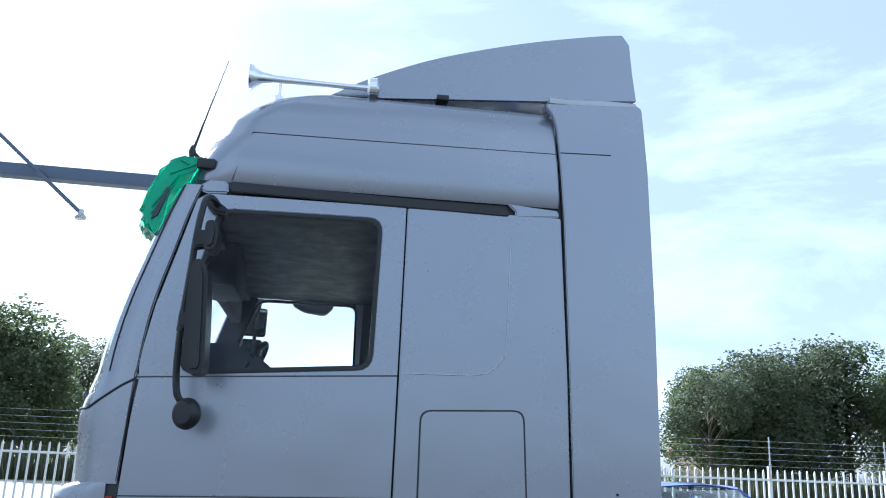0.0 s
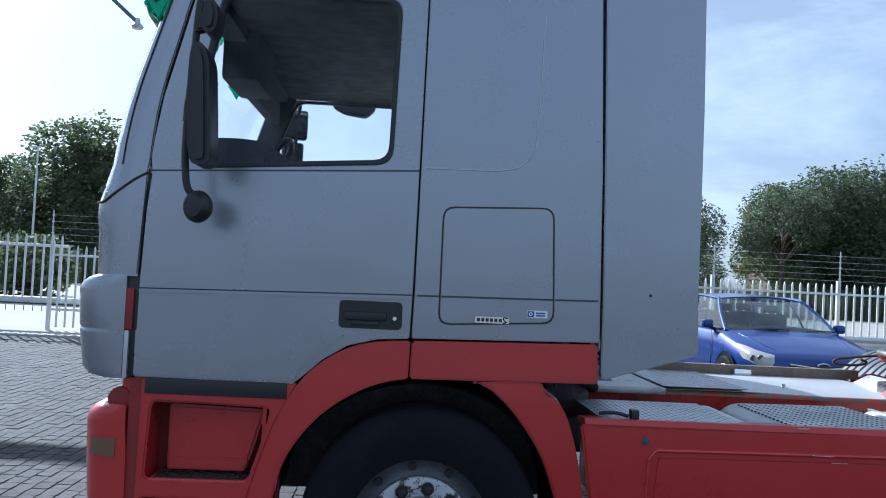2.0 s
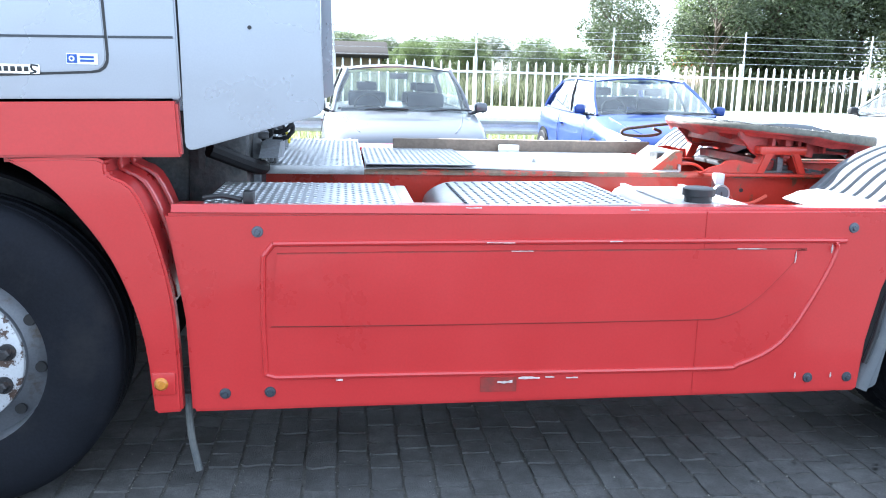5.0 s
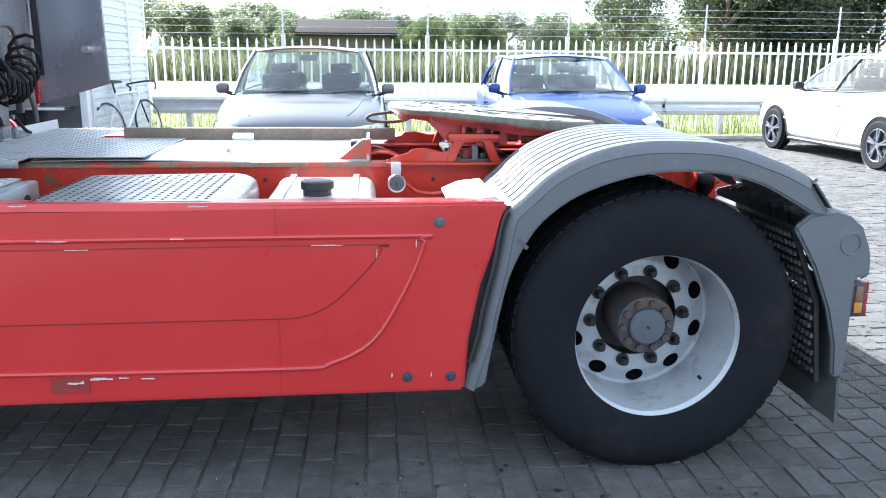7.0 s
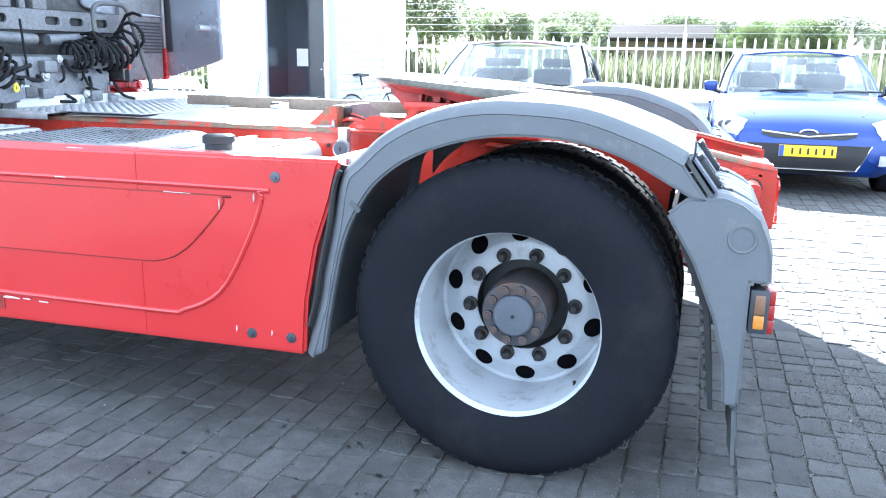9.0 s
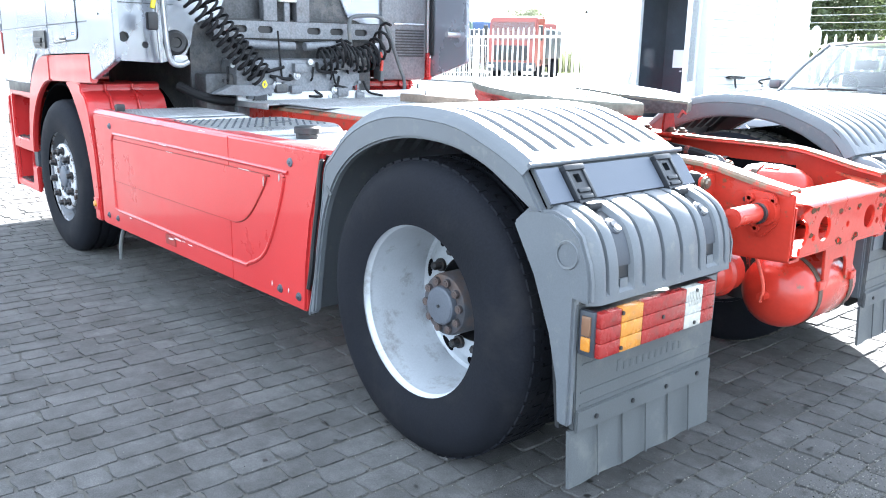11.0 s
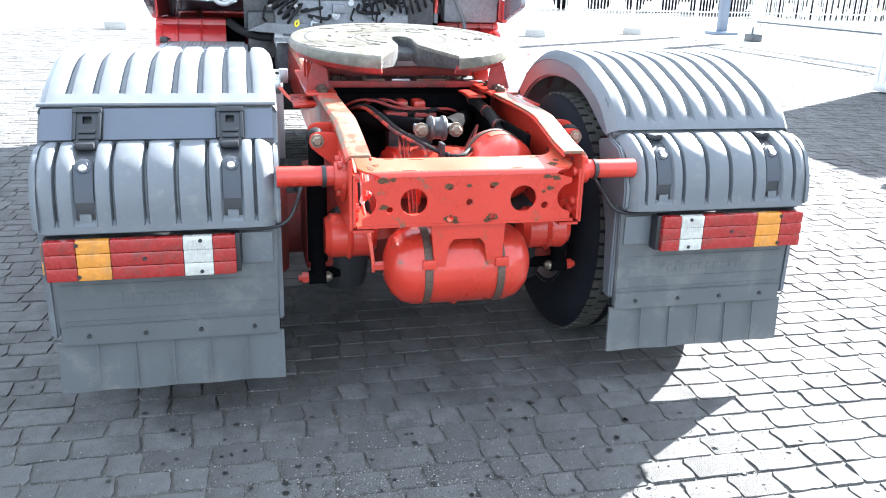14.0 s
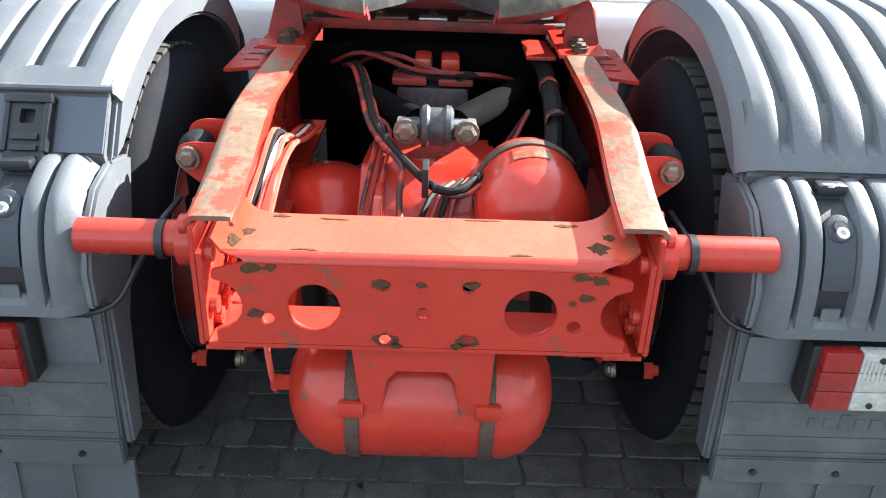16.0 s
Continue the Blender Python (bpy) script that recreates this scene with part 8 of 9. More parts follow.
        hl = part("headlamp", lamp, WHITELENS, g, "clear swept headlamp")
        c = spec["lamp"][1][1]
        for dy_ in (-0.07, 0.05):
            c_ = along((c[0] * f, sg * (c[1] + dy_) * s, c[2] + dy_ * 0.3), (-0.66, sg * 0.55, 0.45), 0.022)
            part("lamp_bowl", lathe([(0.0, -0.004), (0.025, -0.004), (0.036, 0.002), (0.038, 0.02)], 18, axis="x", c=c_), HUBG, hl)
        part("door_seam", pipe([fl(Vector((x * f, y * s, z))) for x, y, z in ((1.42, 0.862, 0.93), (1.30, 0.902, 0.70), (1.33, 0.898, 0.45), (1.42, 0.885, 0.28))], 0.004, 5), BLACK, g)
        part("door_seam", pipe([fl(Vector((x * f, y * s, z))) for x, y, z in ((2.55, 0.872, 0.95), (2.56, 0.902, 0.70), (2.5, 0.898, 0.45), (2.4, 0.885, 0.28))], 0.004, 5), BLACK, g)
        part("door_handle", box(*[tuple(fl(Vector(p))) for p in ((2.30 * f, 0.892 * s, 0.79), (2.45 * f, 0.925 * s, 0.815))], 0.0), paint, g)
        part("sill", pipe([fl(Vector((x * f, 0.865 * s, 0.21))) for x in (1.2, 2.2, 3.1)], 0.03, 6), BLACK, g)
        for x in (0.80, 3.38):
            part("wheel_arch", xf(lathe([(0.0, 0.0), (0.355, 0.0), (0.365, -0.006)], 32), Matrix.Translation((x * f, sg * -0.0, 0.335)) @ Matrix.Diagonal((1, sg, 1, 1)) @ Matrix.Translation((0, -0.0, 0)) @ pose(0, 0.899 * s if x < 1 else 0.901 * s, 0, 0, 0, 180)), BLACK, g)
            w = part("wheel", lathe([(0.20, 0.03), (0.205, -0.0), (0.215, -0.004), (0.225, 0.004)], 32), spec["rim"], g)
            part("tyre", lathe([(0.215, 0.0), (0.25, -0.008), (0.30, -0.006), (0.318, 0.01), (0.322, 0.04), (0.322, 0.16), (0.30, 0.19)], 40), RUBBER, w)
            part("wheel_back", lathe([(0.0, 0.05), (0.21, 0.05)], 28), BLACK, w)
            spk = bmesh.new()
            for k in range(5):
                a = 2 * math.pi * k / 5 + 0.3
                for da in (-0.13, 0.13):
                    rod((0.04 * math.cos(a), 0.004, 0.04 * math.sin(a)), (0.205 * math.cos(a + da), 0.008, 0.205 * math.sin(a + da)), 0.019, 6, bm=spk)
            lathe([(0.0, -0.006), (0.05, -0.004), (0.055, 0.02)], 18, spk)
            part("spokes", spk, spec["rim"], w)
            w.matrix_basis = pose(x * f, sg * 0.925 * s, 0.318, 0, 0, 180 if sg > 0 else 0)
    # nose
    ys = [-1 + k / 8 for k in range(17)]
    z0_, z1_ = spec["grille"]
    part("grille", sheet([[along((0.0, y * s * spec["gw"] * (0.80 + 0.20 * k), z0_ + (z1_ - z0_) * k), (-1, 0, 0), 0.008) for y in ys] for k in (0, 0.33, 0.66, 1)]), BLACK, g)
    gl_ = [along((0.0, y * s * spec["gw"] * 0.80, z0_), (-1, 0, 0), 0.014) for y in ys] + [along((0.0, s * spec["gw"], z1_), (-1, 0, 0), 0.014)]
    part("grille_trim", pipe([along((0.0, -s * spec["gw"], z1_), (-1, 0, 0), 0.014)] + gl_, 0.008, 6, smoothing=1), CHROME, g)
    (za_, wa_), (zb_, wb_) = spec["low"]
    part("lower_grille", sheet([[along((0.0, y * s * 0.6 * (wa_ + (wb_ - wa_) * k), za_ + (zb_ - za_) * k), (-1, 0, 0), 0.008) for y in ys] for k in (0, 0.5, 1)]), BLACK, g)
    for sg in (-1, 1):
        part("fog_lamp", sheet([[along((0.1, sg * y * s, z), (-0.9, sg * 0.35, 0), 0.010) for y in (0.60, 0.65, 0.70, 0.76)] for z in (0.33, 0.36, 0.39, 0.43)]), WHITELENS, g)
    if "strip" in spec:
        part("grille_strip", pipe([on((0.0, y * s * 0.5, spec["strip"]), 0.012) for y in ys], 0.008, 6, smoothing=1), CHROME, g)
    if "slot" in spec:
        zs = spec["slot"]
        part("grille_slot", sheet([[along((0.0, y * s * 0.42 * w, zs + dz), (-1, 0, 0.2), 0.012) for y in ys] for dz, w in ((-0.035, 0.75), (-0.015, 0.9), (0.0, 1.0), (0.015, 1.0), (0.03, 1.0))]), BLACK, g)
        part("grille_wing", pipe([along((0.0, y * s * 0.42, zs - 0.02 + 0.05 * abs(y)), (-1, 0, 0.2), 0.018) for y in ys], 0.010, 6, smoothing=1), CHROME, g)
    eb = on((0.0, 0.0, spec["emblem"]), 0.026)
    part("emblem", pipe([(eb.x, 0.085 * math.cos(a), eb.z + 0.045 * math.sin(a)) for a in [2 * math.pi * k / 20 for k in range(20)]], 0.009, 6, closed=True, smoothing=1), CHROME, g)
    part("emblem_bar", rod((eb.x, -0.045, eb.z), (eb.x, 0.045, eb.z), 0.008, 6), CHROME, g)
    pl = part("number_plate", box((-0.030, -0.26, spec["plate"] - 0.055), (-0.016, 0.26, spec["plate"] + 0.055), 0.002), plate_col, g, "yellow number plate")
    part("plate_band", box((-0.0325, 0.215, spec["plate"] - 0.053), (-0.029, 0.258, spec["plate"] + 0.053)), BLUE_ST, pl)
    for k in range(6):
        part("bar", box((-0.0325, -0.232 + k * 0.072, spec["plate"] - 0.030), (-0.029, -0.214 + k * 0.072, spec["plate"] + 0.030)), BLACK, pl)
    for y in (0.42, -0.30):
        part("wiper", pipe([(1.06 * f, y * s, 0.985), (1.12 * f, y * s - 0.2, 1.0), (1.10 * f, y * s - 0.5, 1.0)], 0.009, 6), BLACK, g)
    for sg in (-1, 1):
        part("bonnet_crease", pipe([on((x * f, sg * y * s, 1.0), 0.0) for x, y in ((0.22, 0.50), (0.4, 0.56), (0.6, 0.60), (0.8, 0.63), (1.0, 0.66))], 0.007, 6), paint, g)
    return g


GREYCAR = mat("grey_car_paint", (0.10, 0.107, 0.122), 0.30, 0.5, 0.03, 3, coat=0.5, rvar=0.03)
BLUECAR = mat("blue_car_paint", (0.007, 0.036, 0.20), 0.30, 0.25, 0.04, 3, coat=0.5, rvar=0.03)
WHITECAR = mat("white_car_paint", (0.78, 0.78, 0.77), 0.28, 0.0, 0.02, 3, coat=0.8, rvar=0.03)
YPLATE = mat("yellow_plate", (0.80, 0.50, 0.02), 0.4)
LAMP1 = [[(0.10, 0.52, 0.655), (0.20, 0.70, 0.665), (0.42, 0.845, 0.695)], [(0.085, 0.54, 0.60), (0.165, 0.715, 0.61), (0.40, 0.87, 0.64)], [(0.10, 0.56, 0.555), (0.17, 0.72, 0.56), (0.36, 0.865, 0.60)]]
LAMP2 = [[(0.16, 0.54, 0.715), (0.30, 0.70, 0.755), (0.62, 0.835, 0.83)], [(0.075, 0.57, 0.62), (0.19, 0.745, 0.66), (0.55, 0.865, 0.765)], [(0.07, 0.60, 0.545), (0.15, 0.74, 0.57), (0.36, 0.86, 0.66)]]
gc = car("grey_car", "dark grey hatchback parked facing the truck", GREYCAR, dict(length=4.25, hw=0.95, roof=1.51, lamp=LAMP1, grille=(0.585, 0.645), gw=0.50, low=((0.24, 0.9), (0.40, 1.0)), emblem=0.625, plate=0.46, rim=GALV), YPLATE, "parked cars")
gc.matrix_basis = pose(1.86, 6.05, 0, 0, 0, 90)
bc_ = car("blue_car", "bright blue hatchback parked facing the truck", BLUECAR, dict(length=4.22, hw=0.92, roof=1.44, lamp=LAMP2, grille=(0.27, 0.515), gw=0.56, low=((0.22, 0.6), (0.26, 0.7)), emblem=0.615, slot=0.605, plate=0.45, rim=GALV), YPLATE, "parked cars")
bc_.matrix_basis = pose(5.12, 6.45, 0, 0, 0, 90)
wc = car("white_car", "white hatchback with dark alloy wheels parked facing away", WHITECAR, dict(length=4.30, hw=0.90, roof=1.47, lamp=LAMP1, grille=(0.585, 0.645), gw=0.50, low=((0.24, 0.9), (0.40, 1.0)), emblem=0.625, plate=0.46, rim=HUBG, mirror=BLACK), YPLATE, "parked cars")
wc.matrix_basis = pose(9.98, 11.15, 0, 0, 0, -87)

# --- trees
def tree_mesh(seed, height, spread, leaves):
    r = random.Random(seed)
    t = bmesh.new()
    rod((0, 0, 0), (0.05, 0, height * 0.35), 0.22, 10, 0.15, bm=t)
    rod((0.05, 0, height * 0.35), (0.0, 0.1, height * 0.8), 0.15, 8, 0.05, bm=t)
    lobes = []
    for k in range(34):
        a, h = r.uniform(0, 6.283), r.uniform(0.28, 0.97)
        rad = spread * (1 - abs(h - 0.55) * 1.15) * r.uniform(0.45, 0.95)
        c = Vector((math.cos(a) * rad, math.sin(a) * rad, h * height))
        lobes.append((c, spread * r.uniform(0.26, 0.48)))
        rod((0, 0, height * max(0.2, h - 0.25)), c, 0.06, 6, 0.02, bm=t)
    vs, fs = [], []
    for _ in range(leaves):
        c, s = r.choice(lobes)
        d = Vector((r.gauss(0, 1), r.gauss(0, 1), r.gauss(0, 1))).normalized()
        p = c + d * s * (r.uniform(0.55, 1.05) ** 0.6) * Vector((1, 1, 0.8)).length / 1.6
        w = r.uniform(0.07, 0.145)
        u = Vector((r.gauss(0, 1), r.gauss(0, 1), r.gauss(0, 0.6))).normalized()
        v = u.orthogonal().normalized()
        i = len(vs)
        vs += [tuple(p + u * w), tuple(p + v * w * 0.6), tuple(p - u * w), tuple(p - v * w * 0.6)]
        fs.append((i, i + 1, i + 2, i + 3))
    me = bpy.data.meshes.new("crown")
    me.from_pydata(vs, [], fs)
    return t, me


def tree(seed, height, spread, leaves, leaf, label, group):
    g = thing("tree", label, "tree", group)
    t, me = tree_mesh(seed, height, spread, leaves)
    part("trunk", t, BARK, g)
    me.materials.append(leaf)
    crown = new("crown", me)
    crown.parent = g
    return g


LAB = "broad green deciduous tree beyond the road"
t1 = tree(1, 9.2, 3.4, 12200, LEAF, LAB, "trees along the road")
t2 = tree(2, 8.4, 3.0, 12000, LEAF2, LAB, "trees along the road")
t3 = tree(3, 7.0, 3.2, 11800, LEAF, LAB, "trees along the road")
t1.matrix_basis, t2.matrix_basis, t3.matrix_basis = pose(25.3, 50, 0), pose(29.6, 51, 0), pose(34.0, 52, 0, 0, 0, 30)
t1.scale, t2.scale, t3.scale = (0.95, 0.95, 0.90), (1.15, 1.15, 1.12), (1.25, 1.25, 1.45)
r = random.Random(8)
spots = [(19.4, 52, 0.80), (27.2, 55, 1.05), (32.0, 56, 1.4), (37.5, 53, 1.2), (42.5, 55, 1.1), (47, 54, 1.2), (53, 56, 1.15), (60, 55, 1.2), (16.8, 66, 0.75), (12.0, 72, 0.72), (8.0, 78, 0.75), (4.0, 80, 0.78),
         (0.0, 82, 0.86), (-4.5, 80, 0.80), (-9.5, 78, 0.86), (-14, 74, 0.86), (-18.5, 62, 1.12), (-22.5, 56, 1.42), (-26.5, 57, 0.86), (-31, 60, 1.0), (-20.5, 54, 1.20), (-36, 62, 1.1), (-12, 86, 0.9), (-2, 92, 0.95), (10, 90, 0.85),
         (-7, 88, 0.95), (-16, 90, 1.0), (3, 90, 0.92), (6, 86, 0.85), (14, 84, 0.85), (17, 90, 0.95), (22, 88, 0.95), (26, 84, 0.9), (-20, 84, 1.0), (-24, 76, 1.0), (30, 80, 1.0), (-11, 95, 1.05), (1, 98, 1.0), (8, 97, 0.95), (13, 98, 0.95), (39.5, 48, 0.95), (30.5, 49.5, 0.85), (57, 50, 1.05), (-42, 66, 1.1), (20, 74, 0.8)]
for i, (x, y, s) in enumerate(spots):
    o = copy_thing((t1, t2, t3)[i % 3], pose(x, y, 0, 0, 0, r.uniform(0, 360)))
    o.scale = (s * r.uniform(0.95, 1.15), s * r.uniform(0.95, 1.15), s * (0.74 if y >= 66 else 1.0))
for i in range(26):
    s = r.uniform(0.7, 1.0)
    o = copy_thing((t1, t2, t3)[i % 3], pose(-92 + r.uniform(-8, 4), -12 + 4.6 * i, 0, 0, 0, r.uniform(0, 360)))
    o.scale = (s * 1.2, s * 1.2, s)

bush = tree(9, 2.2, 1.5, 2200, LEAF2, "light green bush by the fence", "bushes")
bush.matrix_basis = pose(-13.6, 27.0, -0.3)

# --- far buildings and plant
DARKROOF = mat("dark_thatch", (0.018, 0.016, 0.015), 0.9, 0.0, 0.25, 2, 0.4, 12, spec=0.05)
BRICKW = mat("brown_wall", (0.12, 0.09, 0.07), 0.9, 0.0, 0.2, 2, 0.3, 12)
TILES = mat("red_roof_tiles", (0.42, 0.12, 0.06), 0.8, 0.0, 0.2, 3, 0.3, 12)


def barn(x, y, L, D, h, hr, roof, label):
    g = thing("barn", label, "building", "far buildings")
    part("wall", box((x, y, 0), (x + L, y + D, h)), BRICKW, g)
    part("roof", plate([(y - 0.6, h - 0.1), (y + D / 2, hr), (y + D + 0.6, h - 0.1), (y + D + 0.6, h + 0.15), (y + D / 2, hr + 0.25), (y - 0.6, h + 0.15)], x - 0.5, x + L + 0.5, "x"), roof, g)
    for k in range(3):
        part("window", box((x + L * (k + 0.6) / 3.6, y - 0.03, 0.9), (x + L * (k + 0.6) / 3.6 + 0.9, y + 0.02, 1.7)), SHEDD, g)
    part("door", box((x + L * 0.05, y - 0.03, 0), (x + L * 0.05 + 1.0, y + 0.02, 2.0)), DARKROOF, g)


barn(-2.4, 60, 6.4, 6, 2.9, 3.9, DARKROOF, "low brown barn with dark roof among trees")
HALLM = mat("pale_blue_sheet_wall", (0.42, 0.48, 0.54), 0.6, 0.0, 0.06, 2)
hall = thing("hall", "low pale blue-grey industrial hall far away", "building", "far buildings")
part("wall", box((-62, 80, 0), (-36.5, 95, 6.2)), HALLM, hall)
part("roof", box((-62.2, 79.8, 6.2), (-36.3, 95.2, 6.45), 0.05), DARKROOF, hall)
for k in range(8):
    part("window", box((-60 + 3 * k, 79.96, 3.6), (-58 + 3 * k, 80.02, 4.3)), SHEDD, hall)
barn(30.5, 62, 6.0, 6, 3.0, 5.2, TILES, "house with red tiled roof behind trees")

# --- lighting boom above the yard
MASTM = mat("dark_blue_steel", (0.10, 0.13, 0.18), 0.45, 0.3, 0.1, 4)
g = thing("light_mast", "tall steel mast with long boom and small lamp", "mast")
part("mast", box((-15.92, 14.18, 0), (-15.68, 14.42, 7.75), 0.015), MASTM, g)
part("mast_foot", box((-16.15, 13.95, 0), (-15.45, 14.65, 0.10), 0.02), MASTM, g)
boom = bmesh.new()
d = Vector((-3.0, 11.5, 6.45)) - Vector((-15.8, 14.3, 7.49))
box((-0.13, -0.13, -d.length / 2), (0.13, 0.13, d.length / 2), 0.02, boom)
xf(boom, Matrix.Translation((Vector((-3.0, 11.5, 6.45)) + Vector((-15.8, 14.3, 7.49))) / 2) @ d.to_track_quat("Z", "Y").to_matrix().to_4x4())
part("boom", boom, MASTM, g)
part("lamp_arm", rod((-7.4, 12.0, 7.75), (-5.24, 11.9, 5.90), 0.035, 10), MASTM, g)
lm = lathe([(0.0, -0.10), (0.09, -0.09), (0.11, -0.05), (0.09, -0.02), (0.05, 0.02), (0.04, 0.10), (0.0, 0.10)], 18, axis="z", c=(-5.22, 11.9, 5.86))
part("lamp_head", lm, GALV, g)
# slim street lamp
g = thing("street_lamp", "slim grey street lamp by the far road", "lamp")
part("pole", rod((-15.3, 31, 0), (-15.3, 31, 5.9), 0.05, 10, 0.035), GALV, g)
part("lamp_head", box((-15.55, 30.95, 5.88), (-15.2, 31.05, 5.96), 0.02), GALV, g)

# --- sliding gate, concrete blocks, far vehicles
def bars(g, n, m0, step, h):
    bar = None
    for k in range(n):
        m = m0 @ Matrix.Translation((step * k, 0, 0))
        if bar is None:
            bar = part("gate_bar", plate([(-0.018, 0.0), (0.018, 0.0), (0.018, h), (0.0, h + 0.06), (-0.018, h)], -0.012, 0.012), FENCEM, g, smooth=0)
            bar.matrix_basis = m
        else:
            again(bar, m)


g = thing("sliding_gate", "pale metal sliding gate on a heavy bottom beam", "gate")
part("bottom_beam", box((-13.0, 13.62, 0.47), (-6.6, 13.74, 0.65), 0.02), GALV, g)
part("beam_track", box((-13.0, 13.60, 0.50), (-6.6, 13.62, 0.53)), LATCH, g)
part("top_rail", box((-13.0, 13.64, 1.67), (-6.9, 13.72, 1.73), 0.006), FENCEM, g)
bars(g, 34, Matrix.Translation((-12.95, 13.60, 0.64)), 0.18, 1.22)
comb = bmesh.new()
for k in range(34):
    rod((-12.95 + 0.18 * k, 13.68, 0.48), (-12.95 + 0.18 * k, 13.68, 0.36), 0.008, 5, bm=comb)
part("bottom_comb", comb, LATCH, g)["kind"] = "stuff"
for x in (-13.25, -13.05):
    part("gate_post", box((x - 0.05, 13.60, 0), (x + 0.05, 13.76, 2.75), 0.01), FENCEM, g)
part("gate_roller", lathe([(0.0, -0.04), (0.09, -0.04), (0.09, 0.04), (0.0, 0.04)], 18, c=(-13.12, 13.66, 0.30)), LATCH, g)
part("roller_box", box((-13.35, 13.5, 0), (-12.95, 13.8, 0.20), 0.02), LATCH, g)

g = thing("road_fence", "pale metal palisade fence along the far road", "fence")
for z in (0.30, 1.60):
    part("fence_rail", box((-25.03, 13.0, z), (-24.99, 30.0, z + 0.05), 0.006), FENCEM, g)
bars(g, 120, pose(-24.97, 13.05, 0.08, 0, 0, 90), 0.141, 1.85)
for k in range(7):
    part("fence_post", box((-25.08, 13.0 + 2.8 * k, 0), (-25.0, 13.08 + 2.8 * k, 2.2), 0.006), FENCEM, g)


def block(x, y, rz):
    o = tagged(part("concrete_block", box((-0.26, -0.12, 0), (0.26, 0.12, 0.20), 0.03), CONC), "grey concrete wheel stop block on the paving", "block", "wheel stops")
    o.matrix_basis = pose(x, y, -0.012, 0, 0, rz)


for x, y, rz in ((-14.6, -0.1, 80), (-15.0, -2.5, 86), (-14.1, 7.9, 75), (-15.5, 11.3, 60)):
    block(x, y, rz)


def lorry(x, y, rz, col, label):
    g = thing("far_lorry", label, "truck", "far parked lorries")
    part("cab", plate(rounded([(0, 0.6), (0.1, 2.0), (0.4, 3.0), (2.0, 3.1), (2.0, 0.6)], 0.15), -1.2, 1.2, bev=0.08), col, g)
    part("windscreen", plate([(0.06, 1.9), (0.32, 2.75), (0.30, 2.76), (0.03, 1.9)], -1.05, 1.05), GLASS_C, g)
    part("chassis", box((2.0, -0.5, 0.7), (6.5, 0.5, 1.0), 0.02), BLACK, g)
    part("grille", box((-0.03, -0.85, 0.95), (0.03, 0.85, 1.65), 0.01), BLACK, g)
    part("bumper", box((-0.08, -1.2, 0.45), (0.3, 1.2, 0.85), 0.05), LATCH, g)
    for sy in (-1, 1):
        part("headlamp", box((-0.10, sy * 0.95 - 0.14, 0.58), (-0.06, sy * 0.95 + 0.14, 0.74), 0.01), WHITELENS, g)
        part("mirror", box((0.15, sy * 1.38 - 0.1, 1.9), (0.3, sy * 1.38 + 0.1, 2.6), 0.03), BLACK, g)
    part("load_body", box((2.4, -1.22, 1.05), (6.6, 1.22, 2.5), 0.04), LATCH, g)
    for wx in (1.2, 4.8):
        for wy in (-1.2, 0.9):
            part("wheel", lathe([(0.0, 0.05), (0.28, 0.05), (0.3, 0.0), (0.5, 0.0), (0.52, 0.05), (0.52, 0.25), (0.5, 0.3), (0.0, 0.3)], 24, c=(wx, wy, 0.52)), RUBBER, g)
    g.matrix_basis = pose(x, y, 0, 0, 0, rz)


cols = [mat("lorry_paint_%s" % n_, c, 0.4, 0, 0.05, 3, coat=0.3) for n_, c in (("red", (0.22, 0.05, 0.04)), ("green", (0.04, 0.10, 0.06)), ("blue", (0.05, 0.09, 0.20)), ("grey", (0.10, 0.11, 0.11)), ("white", (0.42, 0.43, 0.43)), ("ochre", (0.20, 0.12, 0.05)))]
for x, y, rz, c in ((-36.0, 21.0, -60, 5), (-34.8, 24.4, -60, 3), (-33.0, 26.6, -55, 5), (-38.0, 30.6, -50, 3), (-31.0, 29.2, -48, 0), (-32.2, 31.8, -48, 1), (-33.0, 34.8, -46, 2), (-23.2, 27.6, 120, 0), (-31.5, 38.2, -45, 0), (-36.5, 37.6, -45, 4)):
    lorry(x, y, rz, cols[c], "lorry in plain paint parked far away")
for i in range(5):
    lorry(-40 - (i % 2) * 3, -9 - i * 3.3, 5, cols[(i + 4) % 5], "lorry in plain paint parked far away")
b = plate([(-200, -120), (-27, -120), (-27, 21.4), (-200, 21.4)], -0.012, 0.004, "z")
tagged(part("outer_road", b, ROADC), "pale concrete road outside the gate", "road", kind="structure")

# ---------------------------------------------------------------- block paving, piece by piece
PAVE_O = mat("paving_block", (0.086, 0.086, 0.086), 0.9, 0.0, 0.30, 11, 1.0, 210, dirt=(0.046, 0.045, 0.043), dirt_amt=0.48, dirt_scale=3.4, spec=0.25, rand=0.14)
PAVE_I = mat("paving_blocks", (0.086, 0.086, 0.086), 0.9, 0.0, 0.30, 11, 1.0, 210, dirt=(0.046, 0.045, 0.043), dirt_amt=0.48, dirt_scale=3.4, spec=0.25, rand=0.14, island=True)
PX = 0.1125
b = plate([(-16.0, -7.0), (13.0, -7.0), (13.0, 12.0), (-16.0, 12.0)], -0.012, -0.0055, "z")
pavement = tagged(part("pavement", b, JOINT), "grey concrete block paving with sandy joints", "pavement", kind="structure")


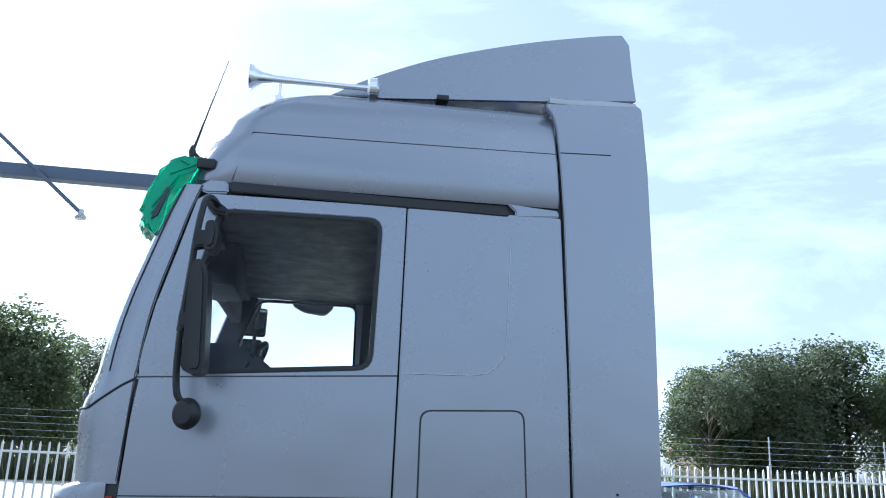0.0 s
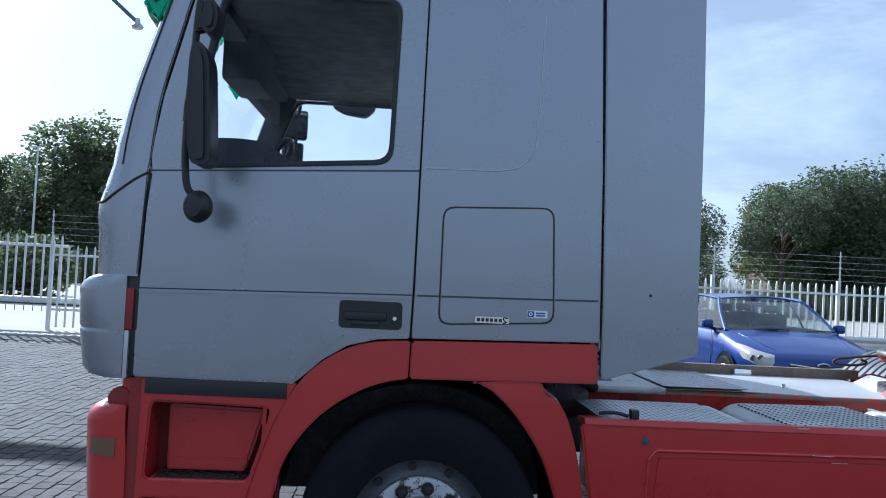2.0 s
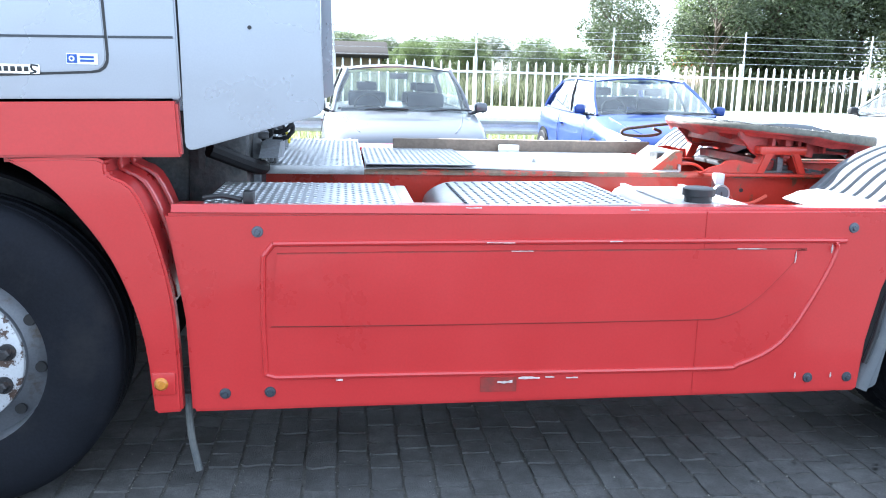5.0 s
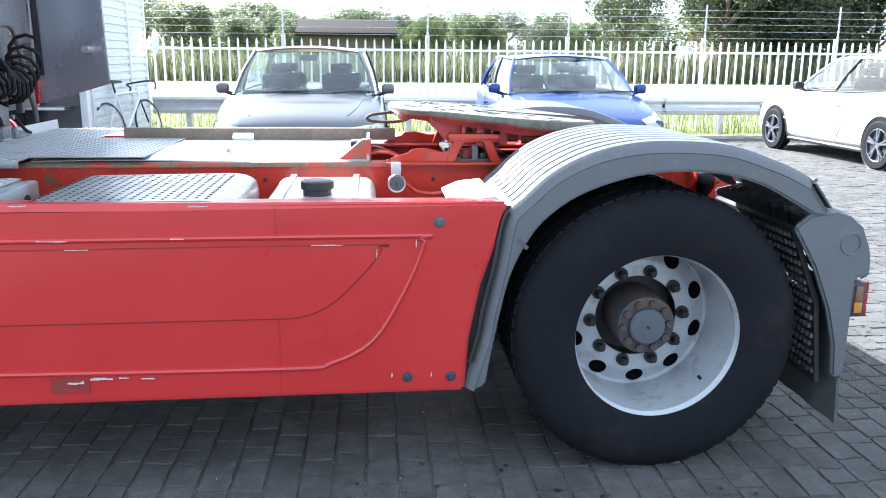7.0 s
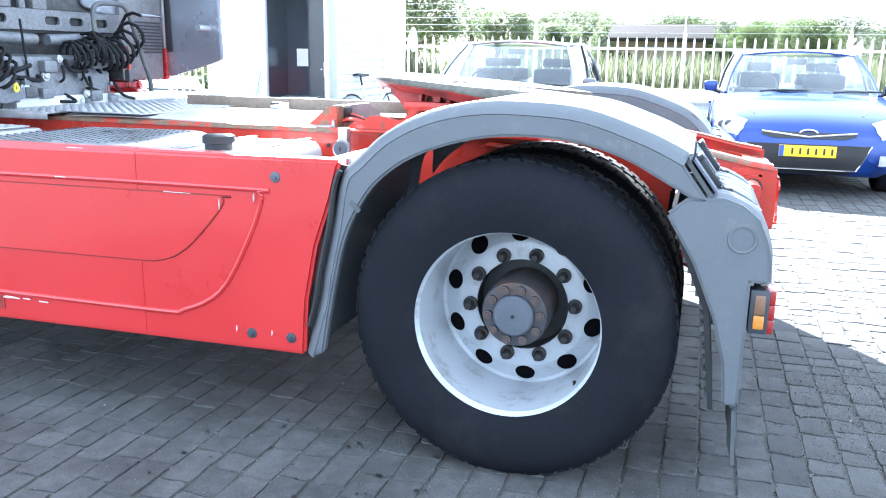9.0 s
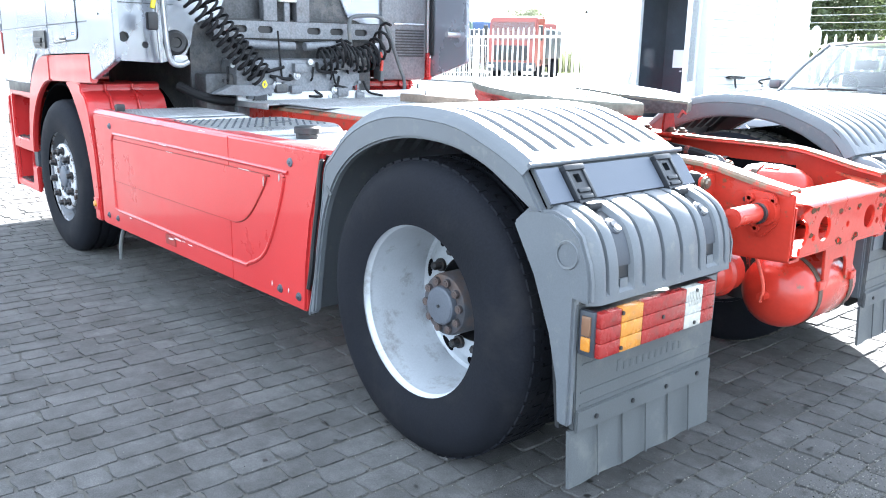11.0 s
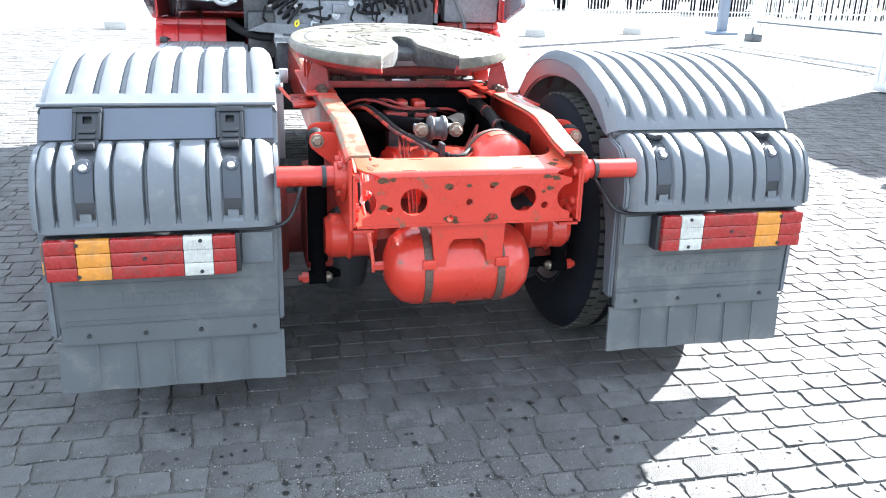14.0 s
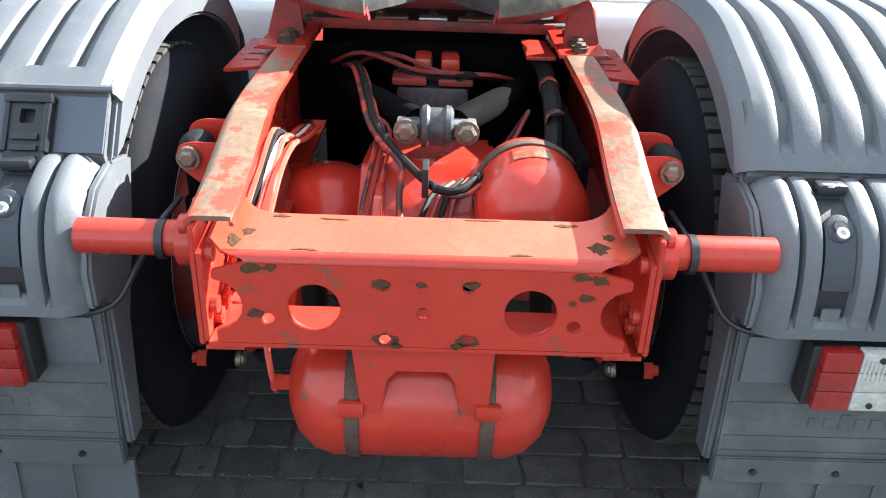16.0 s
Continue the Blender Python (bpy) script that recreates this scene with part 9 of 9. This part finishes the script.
def paver_shape(length, seed, wavy=True):
    """The outline of one worn block: uneven long sides, crooked ends."""
    r = random.Random(seed)
    h, w = length / 2 - 0.0042, PX / 2 - 0.0040
    if not wavy:
        return [(-w, -h), (w, -h), (w, h), (-w, h)]
    j = lambda a: r.uniform(-a, a)
    k = r.choice((-1, 1)) * r.uniform(0.002, 0.0075)
    m = r.choice((-1, 1)) * r.uniform(0.002, 0.0075)
    c = r.uniform(0.002, 0.007)
    return [(-w + j(0.002), -h + c), (-w * 0.62, -h + k + j(0.002)), (-w * 0.1, -h + j(0.003)), (w * 0.5, -h - k * 0.8 + j(0.002)), (w - c * 0.5, -h + c * 0.6), (w + j(0.003), -h * 0.55 + j(0.008)), (w + j(0.0035), h * 0.1), (w + j(0.003), h * 0.6),
            (w - c * 0.4, h - c * 0.5), (w * 0.55, h + m + j(0.002)), (0.0, h + j(0.003)), (-w * 0.6, h - m * 0.8 + j(0.002)), (-w + c * 0.5, h - c * 0.6), (-w + j(0.003), h * 0.5 + j(0.008)), (-w + j(0.0035), -h * 0.1), (-w + j(0.003), -h * 0.6)]


NEAR = (4.45, 6.35, -0.5, 2.15)
kinds = {}
for i, ln in enumerate((0.205, 0.155, 0.105)):
    for v in range(3):
        o = paver_shape(ln, i * 7 + v)
        bmv = bmesh.new()
        lo = [bmv.verts.new((x, y, -0.02)) for x, y in o]
        mi = [bmv.verts.new((x, y, -0.004)) for x, y in o]
        up = [bmv.verts.new((x * 0.965, y * 0.98, 0.0)) for x, y in o]
        for p, q in ((lo, mi), (mi, up)):
            for k in range(len(o)):
                bmv.faces.new((p[k], p[(k + 1) % len(o)], q[(k + 1) % len(o)], q[k]))
        bmv.faces.new(up)
        finish(bmv, 20)
        me = bpy.data.meshes.new("paver")
        bmv.to_mesh(me)
        bmv.free()
        me.materials.append(PAVE_O)
        kinds[(ln, v)] = me
r = random.Random(33)
vs, fs = [], []
singles = 0
nrow = int((12.6 + 15.5) / PX)
for i in range(nrow):
    x = -15.5 + PX * (i + 0.5)
    y = -6.8 + r.uniform(0, 0.2)
    far = x < -3.0 or x > 8.4
    while y < 11.95:
        ln = r.choice((0.205, 0.155, 0.155, 0.105, 0.105)) if not far else 0.205
        yc = y + ln / 2
        y += ln
        tip, tx, ty = r.uniform(-0.0025, 0.0025), r.uniform(-0.02, 0.02), r.uniform(-0.012, 0.012)
        v = r.randrange(3)
        if NEAR[0] < x < NEAR[1] and NEAR[2] < yc < NEAR[3] and singles < 300:
            o = new("paver", kinds[(ln, v)])
            o.parent = pavement
            o.matrix_basis = Matrix.Translation((x, yc, tip)) @ Euler((ty, tx, r.uniform(-0.012, 0.012))).to_matrix().to_4x4()
            singles += 1
            continue
        wav = -3.0 < x < 8.4 and -3.4 < yc < 5.0
        sh = paver_shape(ln, i * 31 + v * 7 + int(yc * 50), wav)
        n0, n = len(vs), len(sh)
        vs += [(x + a, yc + c, tip - 0.012) for a, c in sh]
        vs += [(x + a * 0.965, yc + c * 0.98, tip + a * tx + c * ty) for a, c in sh]
        fs += [(n0 + k, n0 + (k + 1) % n, n0 + n + (k + 1) % n, n0 + n + k) for k in range(n)]
        fs.append(tuple(range(n0 + n, n0 + 2 * n)))
me = bpy.data.meshes.new("paving_blocks")
me.from_pydata(vs, [], fs)
me.materials.append(PAVE_I)
rest = new("paving_blocks", me)
rest.parent = pavement
rest["kind"] = "stuff"
# grit and dry litter in the joints
GRIT = mat("joint_grit", (0.125, 0.122, 0.112), 0.9, 0.0, 0.3, 30, rand=0.85, island=True, spec=0.2)
r = random.Random(21)
vs, fs = [], []
spots = [(r.uniform(4.0, 7.2), r.uniform(-1.4, 3.0), r.uniform(0.1, 0.5)) for _ in range(60)] + [(r.uniform(-1.5, 6.5), r.uniform(-1.4, 0.4), r.uniform(0.1, 0.5)) for _ in range(60)]
for _ in range(44000):
    u = r.random()
    if u < 0.27:
        x, yc = r.gauss(4.86, 0.20), r.gauss(0.98, 0.34)
    elif u < 0.58:
        cx, cy, cs = r.choice(spots)
        x, yc = r.gauss(cx, cs), r.gauss(cy, cs)
    elif u < 0.80:
        x, yc = r.uniform(3.9, 7.4), r.uniform(-1.6, 3.2)
    else:
        x, yc = r.uniform(-2.5, 8.0), r.uniform(-2.6, 4.5)
    if u >= 0.27 and r.random() < 0.7:
        x = -15.5 + PX * round((x + 15.5) / PX) + r.gauss(0, 0.004)
    s = r.uniform(0.0012, 0.0034) * (1.7 if r.random() < 0.08 else 1)
    a = r.uniform(0, 6.28)
    n0 = len(vs)
    z0 = -0.003 if r.random() < 0.6 else 0.0025
    vs += [(x + s * math.cos(a), yc + s * math.sin(a), z0), (x + s * math.cos(a + 2.2), yc + s * math.sin(a + 2.2), z0), (x + s * math.cos(a + 4.1), yc + s * math.sin(a + 4.1), z0), (x, yc, z0 + s)]
    fs += [(n0, n0 + 1, n0 + 3), (n0 + 1, n0 + 2, n0 + 3), (n0 + 2, n0, n0 + 3)]
me = bpy.data.meshes.new("joint_grit")
me.from_pydata(vs, [], fs)
me.materials.append(GRIT)
o = new("joint_grit", me)
o.parent = pavement
o["kind"] = "stuff"
o["label"] = "loose pale grit in the paving joints"
# dark oil drips and dry litter on the blocks
OIL = mat("oil_stain", (0.016, 0.0155, 0.015), 0.5, 0.0, 0.2, 20)
r = random.Random(6)
b = bmesh.new()
for _ in range(260):
    if r.random() < 0.75:
        x, yc = r.gauss(4.8, 0.42), r.gauss(1.2, 0.6)
    else:
        x, yc = r.gauss(3.0, 0.5), r.gauss(0.0, 0.22)
    s = r.uniform(0.003, 0.012)
    ring = [b.verts.new((x + s * r.uniform(0.6, 1.2) * math.cos(a), yc + s * r.uniform(0.6, 1.2) * math.sin(a), 0.0045)) for a in [k * math.pi / 4 for k in range(8)]]
    b.faces.new(ring)
o = part("oil_drips", b, OIL, pavement, "dark oil drips on the paving", smooth=0)
o["kind"] = "stuff"
